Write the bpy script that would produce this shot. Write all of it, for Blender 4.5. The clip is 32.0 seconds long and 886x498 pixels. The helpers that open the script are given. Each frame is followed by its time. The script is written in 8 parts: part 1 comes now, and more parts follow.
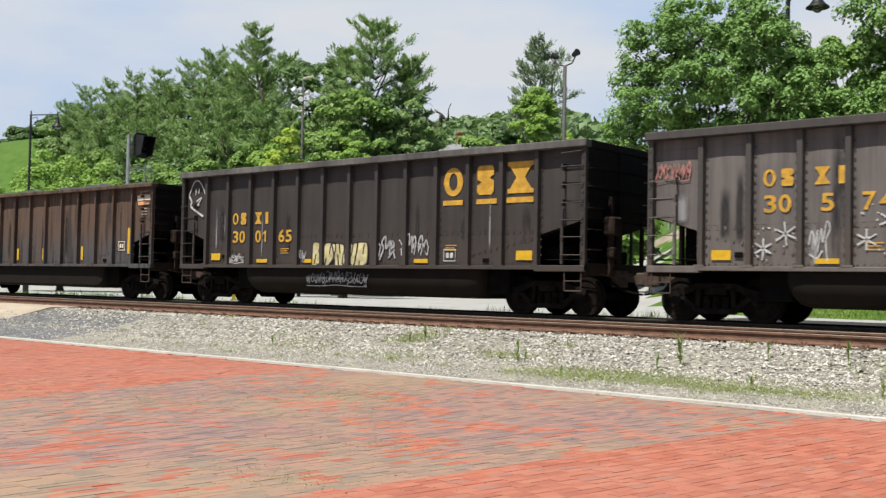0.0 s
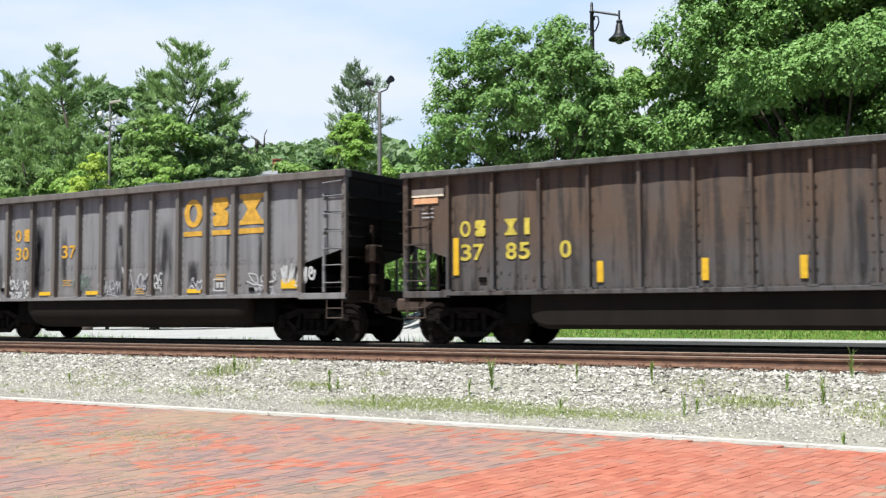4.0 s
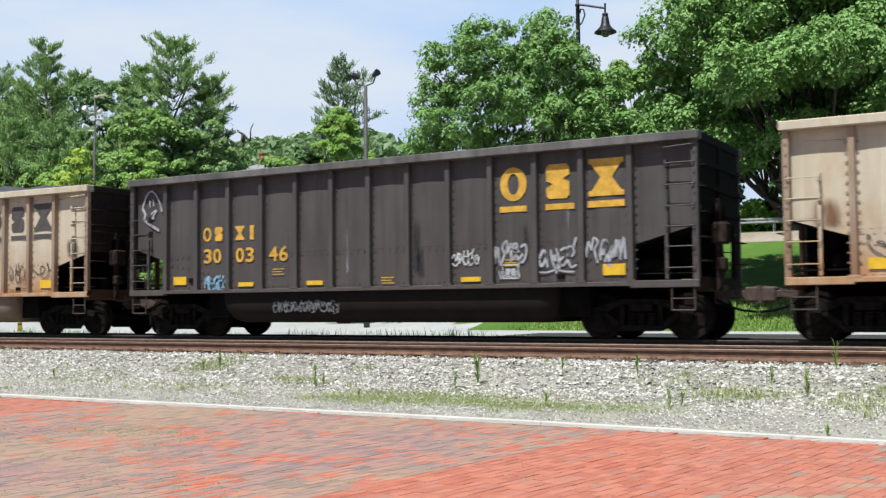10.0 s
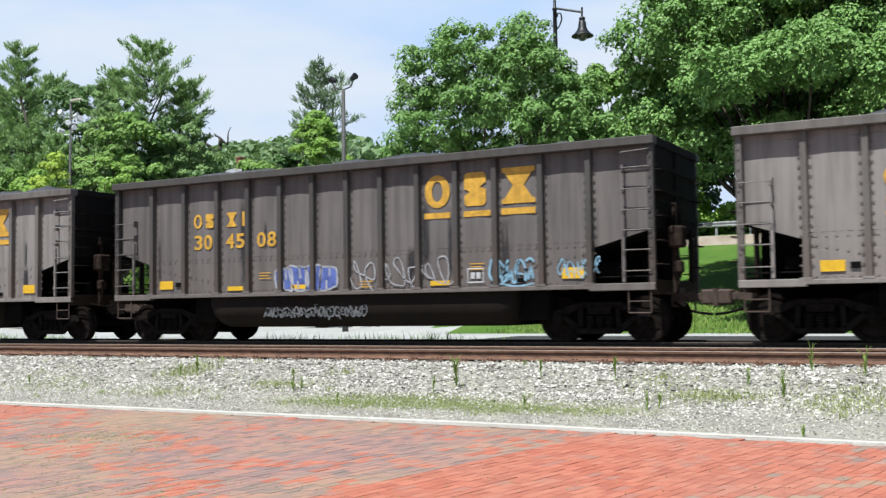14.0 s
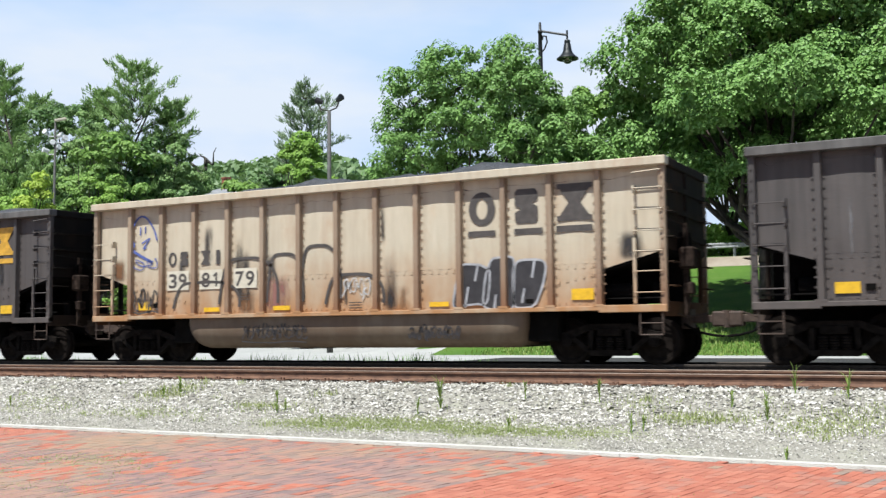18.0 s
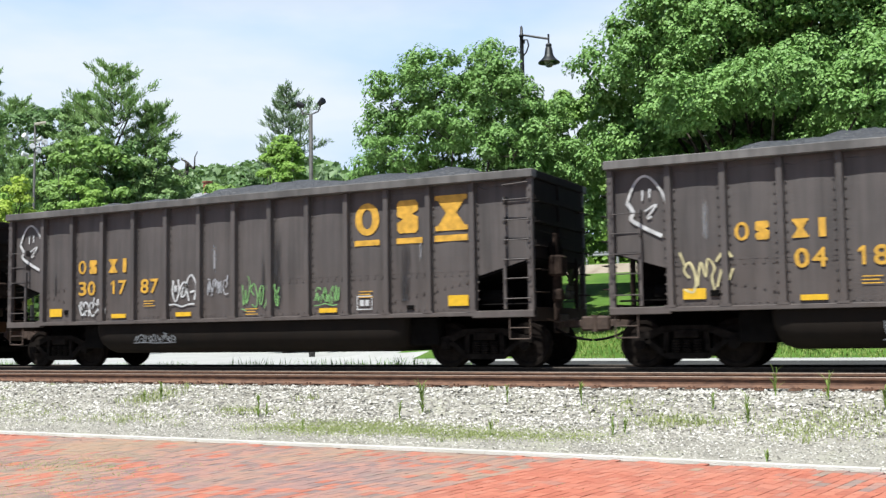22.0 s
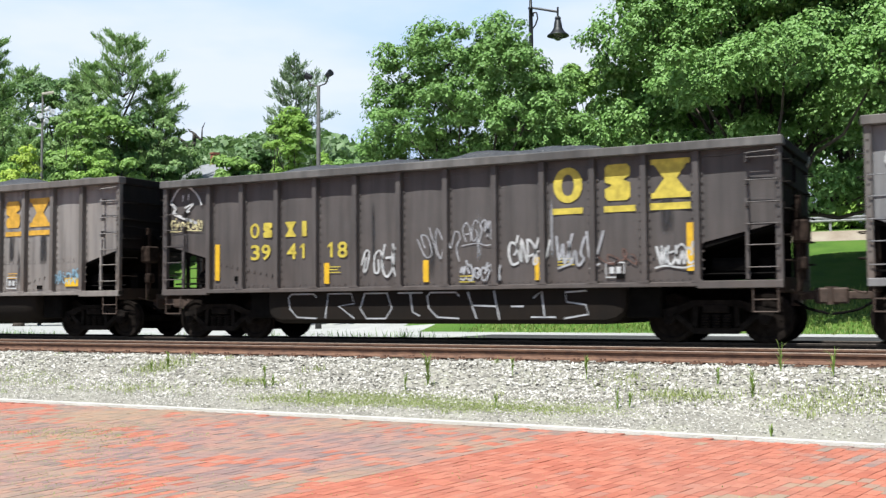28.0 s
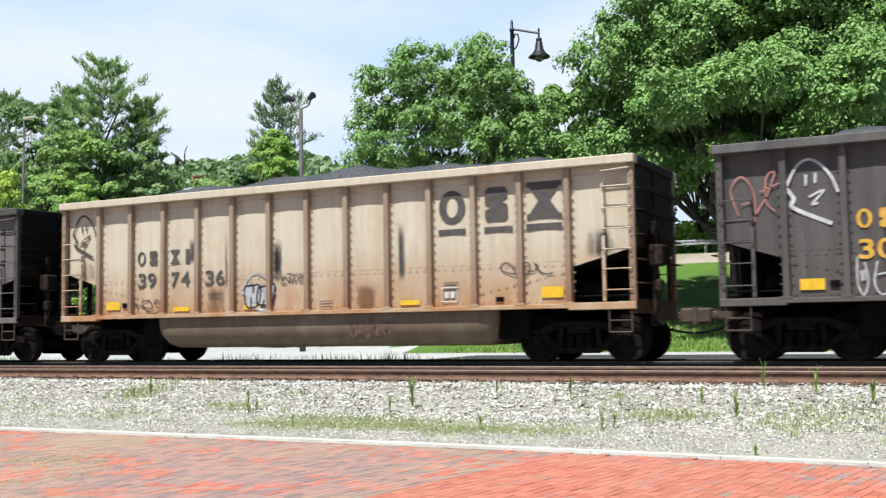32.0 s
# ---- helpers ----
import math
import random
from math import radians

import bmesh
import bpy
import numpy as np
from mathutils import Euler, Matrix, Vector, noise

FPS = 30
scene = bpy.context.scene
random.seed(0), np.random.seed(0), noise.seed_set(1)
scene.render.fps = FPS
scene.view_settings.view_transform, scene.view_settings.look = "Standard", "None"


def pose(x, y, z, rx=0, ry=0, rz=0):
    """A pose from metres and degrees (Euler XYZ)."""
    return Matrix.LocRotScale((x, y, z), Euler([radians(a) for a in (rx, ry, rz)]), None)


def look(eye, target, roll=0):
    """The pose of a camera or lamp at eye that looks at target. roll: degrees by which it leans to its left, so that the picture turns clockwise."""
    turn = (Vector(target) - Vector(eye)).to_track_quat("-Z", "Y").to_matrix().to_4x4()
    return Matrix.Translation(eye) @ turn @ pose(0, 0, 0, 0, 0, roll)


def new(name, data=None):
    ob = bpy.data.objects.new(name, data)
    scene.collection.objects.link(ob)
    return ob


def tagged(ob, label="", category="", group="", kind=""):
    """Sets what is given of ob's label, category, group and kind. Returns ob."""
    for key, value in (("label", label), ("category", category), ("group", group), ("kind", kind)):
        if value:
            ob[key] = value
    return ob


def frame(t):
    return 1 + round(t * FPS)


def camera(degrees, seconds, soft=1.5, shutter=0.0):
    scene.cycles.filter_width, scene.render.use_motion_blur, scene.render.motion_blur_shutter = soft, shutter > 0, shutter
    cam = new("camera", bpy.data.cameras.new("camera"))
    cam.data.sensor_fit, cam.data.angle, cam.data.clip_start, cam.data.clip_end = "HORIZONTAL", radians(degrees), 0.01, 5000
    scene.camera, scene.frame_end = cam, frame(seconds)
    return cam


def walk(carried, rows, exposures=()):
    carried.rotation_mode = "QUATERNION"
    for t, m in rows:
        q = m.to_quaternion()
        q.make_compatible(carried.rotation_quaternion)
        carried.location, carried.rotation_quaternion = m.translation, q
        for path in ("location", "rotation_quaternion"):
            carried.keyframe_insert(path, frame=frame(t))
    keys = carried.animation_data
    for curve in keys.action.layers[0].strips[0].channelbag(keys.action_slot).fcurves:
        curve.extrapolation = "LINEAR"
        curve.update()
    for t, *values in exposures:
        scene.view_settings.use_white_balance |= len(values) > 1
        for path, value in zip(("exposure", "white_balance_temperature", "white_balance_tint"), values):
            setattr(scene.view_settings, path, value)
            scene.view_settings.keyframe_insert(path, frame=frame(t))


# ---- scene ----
# ---------------------------------------------------------------- camera
cam = camera(45.2, 32.0, soft=1.35, shutter=0.14)
PATH = [  # seconds, place, turn
    (0.0, 0.01, -0.41, 0.68, 91.89, -1.08, 39.99),
    (0.5, 0.01, -0.35, 0.68, 91.92, -0.66, 36.02),
    (1.0, 0.02, -0.24, 0.69, 91.70, -0.93, 34.37),
    (1.5, 0.00, -0.18, 0.70, 91.62, -2.02, 34.02),
    (2.0, -0.05, -0.14, 0.70, 91.71, -1.00, 32.58),
    (2.5, -0.08, -0.09, 0.71, 92.05, -0.07, 30.99),
    (4.5, -0.04, -0.04, 0.71, 93.66, 0.24, 30.45),
    (5.0, -0.05, -0.03, 0.71, 93.77, 0.34, 30.54),
    (5.5, -0.05, -0.03, 0.71, 93.74, 0.30, 30.58),
    (6.0, -0.05, -0.03, 0.71, 93.64, 0.08, 31.01),
    (6.5, -0.05, -0.03, 0.71, 93.75, 0.20, 32.29),
    (7.0, -0.05, -0.03, 0.71, 93.84, 0.14, 32.37),
    (7.5, -0.04, -0.03, 0.71, 93.76, 0.03, 32.38),
    (8.0, -0.04, -0.03, 0.71, 93.47, 0.08, 32.31),
    (8.5, -0.04, -0.02, 0.71, 93.33, 0.17, 31.09),
    (9.0, -0.04, -0.02, 0.71, 93.10, 0.40, 30.32),
    (9.5, -0.03, -0.01, 0.71, 93.05, 0.64, 30.00),
    (10.0, -0.03, -0.01, 0.71, 93.03, 0.51, 29.75),
    (10.5, -0.03, -0.01, 0.71, 92.99, 0.49, 29.58),
    (11.0, -0.03, -0.01, 0.71, 93.13, 0.48, 29.62),
    (11.5, -0.04, -0.01, 0.71, 93.21, 0.70, 29.67),
    (12.0, -0.04, -0.01, 0.71, 93.31, 0.51, 29.84),
    (12.5, -0.04, -0.01, 0.71, 93.29, 0.46, 30.41),
    (13.0, -0.03, -0.01, 0.72, 93.32, 0.31, 30.78),
    (13.5, -0.02, -0.01, 0.71, 93.35, 0.29, 30.65),
    (14.0, -0.02, -0.01, 0.71, 93.21, 0.78, 28.61),
    (14.5, -0.02, -0.01, 0.71, 93.09, 0.78, 27.97),
    (15.0, -0.02, -0.00, 0.72, 93.35, 0.77, 27.74),
    (15.5, -0.02, -0.00, 0.72, 93.56, 0.71, 27.66),
    (17.5, -0.01, -0.01, 0.72, 94.20, 0.68, 27.96),
    (18.0, -0.01, -0.01, 0.72, 94.33, 0.64, 27.81),
    (18.5, -0.01, -0.01, 0.72, 94.37, 0.72, 27.63),
    (19.0, -0.01, -0.01, 0.72, 94.32, 0.76, 27.43),
    (19.5, -0.01, -0.01, 0.72, 94.27, 0.78, 27.29),
    (20.0, -0.01, -0.01, 0.72, 94.33, 0.74, 27.22),
    (20.5, -0.00, -0.01, 0.72, 94.39, 0.73, 27.14),
    (21.0, -0.00, -0.01, 0.72, 94.47, 0.87, 27.32),
    (21.5, -0.00, -0.01, 0.72, 94.52, 0.81, 27.09),
    (22.0, -0.00, -0.00, 0.72, 94.51, 0.85, 26.88),
    (22.5, -0.00, 0.00, 0.72, 94.46, 0.80, 26.73),
    (23.0, -0.00, 0.00, 0.72, 94.36, 0.67, 26.66),
    (23.5, -0.00, 0.00, 0.72, 94.30, 0.54, 26.60),
    (24.0, -0.00, 0.01, 0.72, 94.17, 0.42, 26.44),
    (24.5, -0.00, 0.01, 0.72, 94.01, 0.36, 26.31),
    (26.5, 0.00, -0.01, 0.71, 93.72, 0.11, 26.16),
    (27.0, 0.00, -0.01, 0.71, 93.57, -0.26, 26.09),
    (27.5, 0.00, -0.00, 0.71, 93.12, 0.18, 27.04),
    (28.0, 0.00, 0.00, 0.71, 93.09, 0.34, 27.21),
    (28.5, 0.00, 0.01, 0.72, 93.76, 0.44, 27.92),
    (29.0, 0.01, 0.01, 0.72, 93.86, 0.68, 28.05),
    (29.5, 0.01, 0.01, 0.72, 93.96, 0.96, 26.98),
    (30.0, 0.01, 0.02, 0.73, 93.97, 0.98, 26.79),
    (30.5, 0.01, 0.01, 0.73, 94.05, 0.94, 26.76),
    (31.0, 0.01, 0.01, 0.73, 94.09, 0.91, 26.61),
    (31.5, 0.01, 0.01, 0.73, 94.15, 0.94, 26.48),
    (32.0, 0.02, 0.00, 0.73, 94.19, 0.96, 26.40),
]
EXPOSURE = [(0.0, 0.42, 6950, 8), (2.5, 0.66, 6900, 8), (4.5, 0.74, 6400, 6), (8.0, 0.70, 6350, 6), (9.0, 0.58, 6300, 6), (10.0, 0.54, 6350, 6), (11.0, 0.62, 6350, 6), (12.0, 0.56, 6350, 6), (14.0, 0.60, 6300, 6), (15.5, 0.70, 6350, 6), (18.0, 0.66, 6350, 6), (19.0, 0.56, 6350, 6), (20.0, 0.66, 6400, 6), (21.0, 0.77, 6400, 6), (23.0, 0.76, 6400, 6), (24.0, 0.64, 6350, 6), (27.0, 0.76, 6400, 6), (32.0, 0.78, 6400, 6)]  # the clip's camera opens a little at the start
walk(cam, [(t, pose(x, y, z, rx, ry, rz)) for t, x, y, z, rx, ry, rz in PATH], EXPOSURE)

# ---------------------------------------------------------------- daylight
SUN_ELEVATION, SUN_SIDE = 63.0, -6.0  # degrees; the sun stands behind the camera, a little to its left
world = bpy.data.worlds.new("sky")
scene.world = world
world.use_nodes = True
wt = world.node_tree
wt.nodes.clear()
sky = wt.nodes.new("ShaderNodeTexSky")
sky.sky_type, sky.sun_disc = "NISHITA", False
sky.sun_elevation, sky.sun_rotation = radians(SUN_ELEVATION), radians(180 - SUN_SIDE)
sky.air_density, sky.dust_density, sky.ozone_density = 1.0, 0.5, 2.0
coord = wt.nodes.new("ShaderNodeTexCoord")
stretch = wt.nodes.new("ShaderNodeMapping")
stretch.inputs["Scale"].default_value = (1.3, 1.3, 4.2)
cirrus = wt.nodes.new("ShaderNodeTexNoise")
cirrus.inputs["Scale"].default_value, cirrus.inputs["Detail"].default_value = 1.3, 6
veil = wt.nodes.new("ShaderNodeMapRange")
veil.inputs["From Min"].default_value, veil.inputs["From Max"].default_value = 0.40, 0.60
veil.inputs["To Min"].default_value, veil.inputs["To Max"].default_value = 0.0, 1.0
split = wt.nodes.new("ShaderNodeSeparateXYZ")
haze = wt.nodes.new("ShaderNodeMapRange")  # bright haze low in the sky, its height fitted to the camera's view
haze.interpolation_type = "SMOOTHSTEP"
haze.inputs["From Min"].default_value, haze.inputs["From Max"].default_value = 0.27, 0.42
haze.inputs["To Min"].default_value, haze.inputs["To Max"].default_value = 1.0, 0.04
cloud = wt.nodes.new("ShaderNodeMix")
cloud.data_type = "RGBA"
veiled = wt.nodes.new("ShaderNodeMix")  # pale blue air with white cirrus
veiled.data_type = "RGBA"
veiled.inputs[6].default_value = (4.6, 7.0, 11.2, 1)
veiled.inputs[7].default_value = (8.4, 9.0, 10.3, 1)
back = wt.nodes.new("ShaderNodeBackground")
back.inputs["Strength"].default_value = 0.060
wo = wt.nodes.new("ShaderNodeOutputWorld")
for a, b in ((coord.outputs["Generated"], stretch.inputs["Vector"]), (stretch.outputs[0], cirrus.inputs["Vector"]), (cirrus.outputs["Fac"], veil.inputs["Value"]),
             (coord.outputs["Generated"], split.inputs[0]), (split.outputs["Z"], haze.inputs["Value"]), (veil.outputs[0], veiled.inputs[0]), (veiled.outputs[2], cloud.inputs[7]),
             (haze.outputs[0], cloud.inputs[0]), (sky.outputs[0], cloud.inputs[6]), (cloud.outputs[2], back.inputs["Color"]), (back.outputs[0], wo.inputs["Surface"])):
    wt.links.new(a, b)
sun = new("sun", bpy.data.lights.new("sun", "SUN"))
sun.data.energy, sun.data.angle, sun.data.color = 5.0, radians(0.55), (1.0, 0.975, 0.94)
sun.matrix_world = look((0, 0, 60), (-60 * math.tan(radians(90 - SUN_ELEVATION)) * math.sin(radians(SUN_SIDE)), 60 * math.tan(radians(90 - SUN_ELEVATION)) * math.cos(radians(SUN_SIDE)), 0))


# ---------------------------------------------------------------- materials
TONE = 0.80  # all base colours below are lowered by this share


class Mat:
    """A small builder of node materials."""

    def __init__(self, name):
        self.m = bpy.data.materials.new(name)
        self.m.use_nodes = True
        self.t = self.m.node_tree
        self.b = self.t.nodes["Principled BSDF"]
        self.c = self.t.nodes.new("ShaderNodeTexCoord")

    def node(self, kind, **inputs):
        n = self.t.nodes.new(kind)
        for k, v in inputs.items():
            n.inputs[k.replace("_", " ")].default_value = v
        return n

    def link(self, a, b):
        self.t.links.new(a, b)

    def mapped(self, scale, shift=False):
        mp = self.node("ShaderNodeMapping", Scale=scale)
        self.link(self.c.outputs["Object"], mp.inputs["Vector"])
        if shift:
            info = self.t.nodes.new("ShaderNodeObjectInfo")
            comb = self.node("ShaderNodeVectorMath")
            comb.operation = "SCALE"
            comb.inputs[0].default_value = (37.0, 19.0, 23.0)
            self.link(info.outputs["Random"], comb.inputs["Scale"])
            self.link(comb.outputs[0], mp.inputs["Location"])
        return mp.outputs[0]

    def noise(self, scale, detail=5, stretch=(1, 1, 1), lo=0.35, hi=0.65, shift=False, rough=0.55):
        n = self.node("ShaderNodeTexNoise", Scale=scale, Detail=detail, Roughness=rough)
        self.link(self.mapped(stretch, shift), n.inputs["Vector"])
        r = self.node("ShaderNodeMapRange", From_Min=lo, From_Max=hi)
        self.link(n.outputs["Fac"], r.inputs["Value"])
        return r.outputs[0]

    def ramp(self, source, *stops):
        r = self.t.nodes.new("ShaderNodeValToRGB")
        e = r.color_ramp.elements
        while len(e) < len(stops):
            e.new(0.5)
        for el, (p, c) in zip(e, stops):
            el.position, el.color = p, (*(v * TONE for v in c), 1)
        self.link(source, r.inputs[0])
        return r.outputs[0]

    def mix(self, fac, a, b, mode="MIX"):
        n = self.t.nodes.new("ShaderNodeMix")
        n.data_type, n.blend_type = "RGBA", mode
        for slot, v in ((0, fac), (6, a), (7, b)):
            if isinstance(v, (int, float)):
                n.inputs[slot].default_value = v
            elif isinstance(v, tuple):
                n.inputs[slot].default_value = (*(c * TONE for c in v), 1)
            else:
                self.link(v, n.inputs[slot])
        return n.outputs[2]

    def times(self, a, b):
        n = self.t.nodes.new("ShaderNodeMath")
        n.operation = "MULTIPLY"
        for i, v in enumerate((a, b)):
            if isinstance(v, (int, float)):
                n.inputs[i].default_value = v
            else:
                self.link(v, n.inputs[i])
        return n.outputs[0]

    def height(self, lo, hi, axis="Z"):
        s = self.t.nodes.new("ShaderNodeSeparateXYZ")
        self.link(self.c.outputs["Object"], s.inputs[0])
        r = self.node("ShaderNodeMapRange", From_Min=lo, From_Max=hi)
        self.link(s.outputs[axis], r.inputs["Value"])
        return r.outputs[0]

    def done(self, colour, rough=0.7, metal=0.0, bump=None, strength=0.3, distance=0.01, spec=0.4):
        if isinstance(colour, tuple):
            self.b.inputs["Base Color"].default_value = (*(c * TONE for c in colour), 1)
        else:
            self.link(colour, self.b.inputs["Base Color"])
        if isinstance(rough, (int, float)):
            self.b.inputs["Roughness"].default_value = rough
        else:
            self.link(rough, self.b.inputs["Roughness"])
        self.b.inputs["Metallic"].default_value = metal
        self.b.inputs["Specular IOR Level"].default_value = spec
        if bump is not None:
            bn = self.node("ShaderNodeBump", Strength=strength, Distance=distance)
            self.link(bump, bn.inputs["Height"])
            self.link(bn.outputs[0], self.b.inputs["Normal"])
        return self.m


def plain(name, colour, rough=0.6, metal=0.0, vary=0.25, scale=6.0, shift=True, spec=0.4):
    """A surface of one colour with grain and larger blotches."""
    m = Mat(name)
    dark = tuple(c * (1 - vary) for c in colour)
    light = tuple(min(1, c * (1 + vary)) for c in colour)
    col = m.ramp(m.noise(scale, 6, shift=shift), (0, dark), (1, light))
    col = m.mix(m.times(m.noise(scale * 12, 3, shift=shift), 0.35), col, dark)
    return m.done(col, rough, metal, m.noise(scale * 9, 4), 0.15, spec=spec)


def car_paint(name, base, dust, streak, rust=None, rust_amount=0.0, dusty=0.4, spec=0.35):
    """Weathered car paint: runs down the sheet, dust towards the foot, blotches and, on some cars, rust."""
    m = Mat(name)
    runs = m.noise(2.2, 6, (2.6, 2.6, 0.16), 0.42, 0.72, True)
    fine = m.noise(9, 5, (1, 1, 0.25), 0.3, 0.7, True)
    col = m.mix(m.times(fine, 0.5), base, tuple(c * 0.8 for c in base))
    col = m.mix(m.times(m.noise(0.9, 4, (1, 1, 1), 0.35, 0.75, True), dusty), col, dust)
    col = m.mix(m.times(runs, 0.55), col, streak)
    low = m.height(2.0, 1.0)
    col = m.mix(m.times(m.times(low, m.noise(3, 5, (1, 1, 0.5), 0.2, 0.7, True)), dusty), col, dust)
    if rust:
        patch = m.noise(1.1, 7, (1, 1, 0.5), 0.52, 0.74, True, 0.7)
        col = m.mix(m.times(patch, rust_amount * 0.6), col, rust)
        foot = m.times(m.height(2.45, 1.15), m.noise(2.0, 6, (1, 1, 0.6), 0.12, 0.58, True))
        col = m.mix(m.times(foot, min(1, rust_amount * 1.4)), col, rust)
    return m.done(col, 0.62 if spec > 0.2 else 0.8, 0.0, m.noise(30, 4), 0.12, spec=spec)


M = {}
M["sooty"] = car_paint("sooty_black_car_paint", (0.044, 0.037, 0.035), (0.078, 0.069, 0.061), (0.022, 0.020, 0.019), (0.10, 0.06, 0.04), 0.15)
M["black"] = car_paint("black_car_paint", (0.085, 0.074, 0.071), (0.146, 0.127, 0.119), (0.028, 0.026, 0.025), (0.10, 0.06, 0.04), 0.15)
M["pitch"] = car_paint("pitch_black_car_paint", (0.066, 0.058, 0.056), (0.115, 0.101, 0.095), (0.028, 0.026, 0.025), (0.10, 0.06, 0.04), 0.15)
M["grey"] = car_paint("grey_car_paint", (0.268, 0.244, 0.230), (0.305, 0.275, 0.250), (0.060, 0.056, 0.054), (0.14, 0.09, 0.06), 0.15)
# rib paints: sheet colour darkened for grime and for shadow at the rib sides
M["grey_rib"] = car_paint("grimy_shaded_grey_rib_paint", (0.155, 0.140, 0.129), (0.185, 0.160, 0.140), (0.045, 0.040, 0.037), (0.12, 0.07, 0.045), 0.3)
M["dim_rib"] = car_paint("grimy_shaded_dark_rib_paint", (0.066, 0.060, 0.057), (0.10, 0.088, 0.078), (0.032, 0.029, 0.027), (0.11, 0.065, 0.042), 0.3)
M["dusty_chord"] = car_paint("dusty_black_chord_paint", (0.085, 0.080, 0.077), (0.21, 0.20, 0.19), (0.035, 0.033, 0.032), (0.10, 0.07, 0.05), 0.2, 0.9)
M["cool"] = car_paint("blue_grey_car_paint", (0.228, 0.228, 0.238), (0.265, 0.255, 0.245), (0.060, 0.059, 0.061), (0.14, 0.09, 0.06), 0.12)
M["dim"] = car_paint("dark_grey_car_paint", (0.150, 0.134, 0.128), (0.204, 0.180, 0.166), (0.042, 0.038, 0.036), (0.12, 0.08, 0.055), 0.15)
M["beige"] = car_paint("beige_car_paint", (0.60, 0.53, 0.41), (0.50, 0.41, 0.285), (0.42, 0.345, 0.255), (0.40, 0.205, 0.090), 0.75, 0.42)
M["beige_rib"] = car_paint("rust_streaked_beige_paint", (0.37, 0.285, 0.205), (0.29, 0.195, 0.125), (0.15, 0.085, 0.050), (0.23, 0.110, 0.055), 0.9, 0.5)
# end paint: soot, plus the shade of ends turned from the sun, in the colour
M["end_grime_shade"] = car_paint("sooty_shaded_end_paint", (0.016, 0.014, 0.013), (0.028, 0.024, 0.021), (0.010, 0.009, 0.008), (0.06, 0.036, 0.024), 0.3, spec=0.08)
# tub paint holds both soot and the shade below the sill
M["tub_grime_shade"] = car_paint("sooty_shaded_tub_paint", (0.009, 0.0085, 0.008), (0.019, 0.017, 0.015), (0.006, 0.0055, 0.005), (0.035, 0.023, 0.016), 0.2, spec=0.08)
# beige ends darkened likewise for soot and for missing sun
M["beige_end"] = car_paint("sooty_shaded_beige_end_paint", (0.034, 0.026, 0.021), (0.060, 0.042, 0.030), (0.014, 0.012, 0.010), (0.10, 0.05, 0.026), 0.8, spec=0.08)
# beige tub: body colour browned by dirt and dimmed for shade under the sill
M["beige_tub"] = car_paint("dirty_shaded_tub_paint", (0.29, 0.240, 0.180), (0.21, 0.163, 0.116), (0.095, 0.072, 0.055), (0.11, 0.065, 0.04), 0.5, 0.5)
# underframe steels coloured near black to carry the shade beneath the bodies
M["under"] = plain("shade_dark_grimy_steel", (0.0070, 0.0062, 0.0058), 0.9, 0.0, 0.4, 5, spec=0.06)
M["rust_steel"] = plain("shade_dark_rusty_steel", (0.013, 0.010, 0.0085), 0.9, 0.0, 0.45, 8, spec=0.06)
M["frame_steel"] = plain("shade_dark_dusty_frame", (0.013, 0.0105, 0.0092), 0.9, 0.0, 0.5, 7, spec=0.06)
M["brake_rust"] = plain("sooty_rusty_casting", (0.034, 0.023, 0.018), 0.85, 0.0, 0.5, 9, spec=0.1)
M["coupler"] = plain("rusty_cast_steel", (0.070, 0.046, 0.035), 0.75, 0.0, 0.35, 9)
M["yellow"] = plain("yellow_reflective_paint", (0.74, 0.44, 0.02), 0.5, 0, 0.12, 9)
M["gold"] = plain("golden_yellow_lettering", (0.62, 0.345, 0.042), 0.6, 0, 0.25, 7)
M["lemon"] = plain("pale_yellow_lettering", (0.58, 0.46, 0.065), 0.6, 0, 0.25, 7)
M["slate"] = plain("dark_grey_lettering", (0.075, 0.065, 0.060), 0.65, 0, 0.25, 7)
M["number_ground"] = plain("off_white_patch_paint", (0.62, 0.57, 0.46), 0.6, 0, 0.15, 5)
M["white"] = plain("white_spray_paint", (0.55, 0.55, 0.55), 0.6, 0, 0.25, 5)
M["silver"] = plain("silver_spray_paint", (0.40, 0.40, 0.42), 0.5, 0, 0.3, 5)
M["tar"] = plain("black_spray_paint", (0.035, 0.032, 0.035), 0.6, 0, 0.3, 5)
M["plum"] = plain("faded_maroon_spray_paint", (0.13, 0.07, 0.055), 0.65, 0, 0.35, 5)
M["pink"] = plain("faded_pink_spray_paint", (0.42, 0.19, 0.16), 0.65, 0, 0.35, 5)
M["blue"] = plain("pale_blue_spray_paint", (0.24, 0.42, 0.55), 0.65, 0, 0.35, 5)
M["sky_blue"] = plain("bright_blue_spray_paint", (0.16, 0.36, 0.66), 0.65, 0, 0.35, 5)
M["navy"] = plain("blue_spray_paint", (0.09, 0.13, 0.38), 0.65, 0, 0.35, 5)
M["green"] = plain("green_spray_paint", (0.20, 0.42, 0.14), 0.65, 0, 0.35, 5)
M["cream"] = plain("cream_spray_paint", (0.62, 0.55, 0.30), 0.65, 0, 0.35, 5)
M["cream_card"] = plain("pale_card_paint", (0.80, 0.70, 0.55), 0.6, 0, 0.15, 5)
M["orange_card"] = plain("pale_orange_card_paint", (0.72, 0.38, 0.20), 0.6, 0, 0.2, 5)
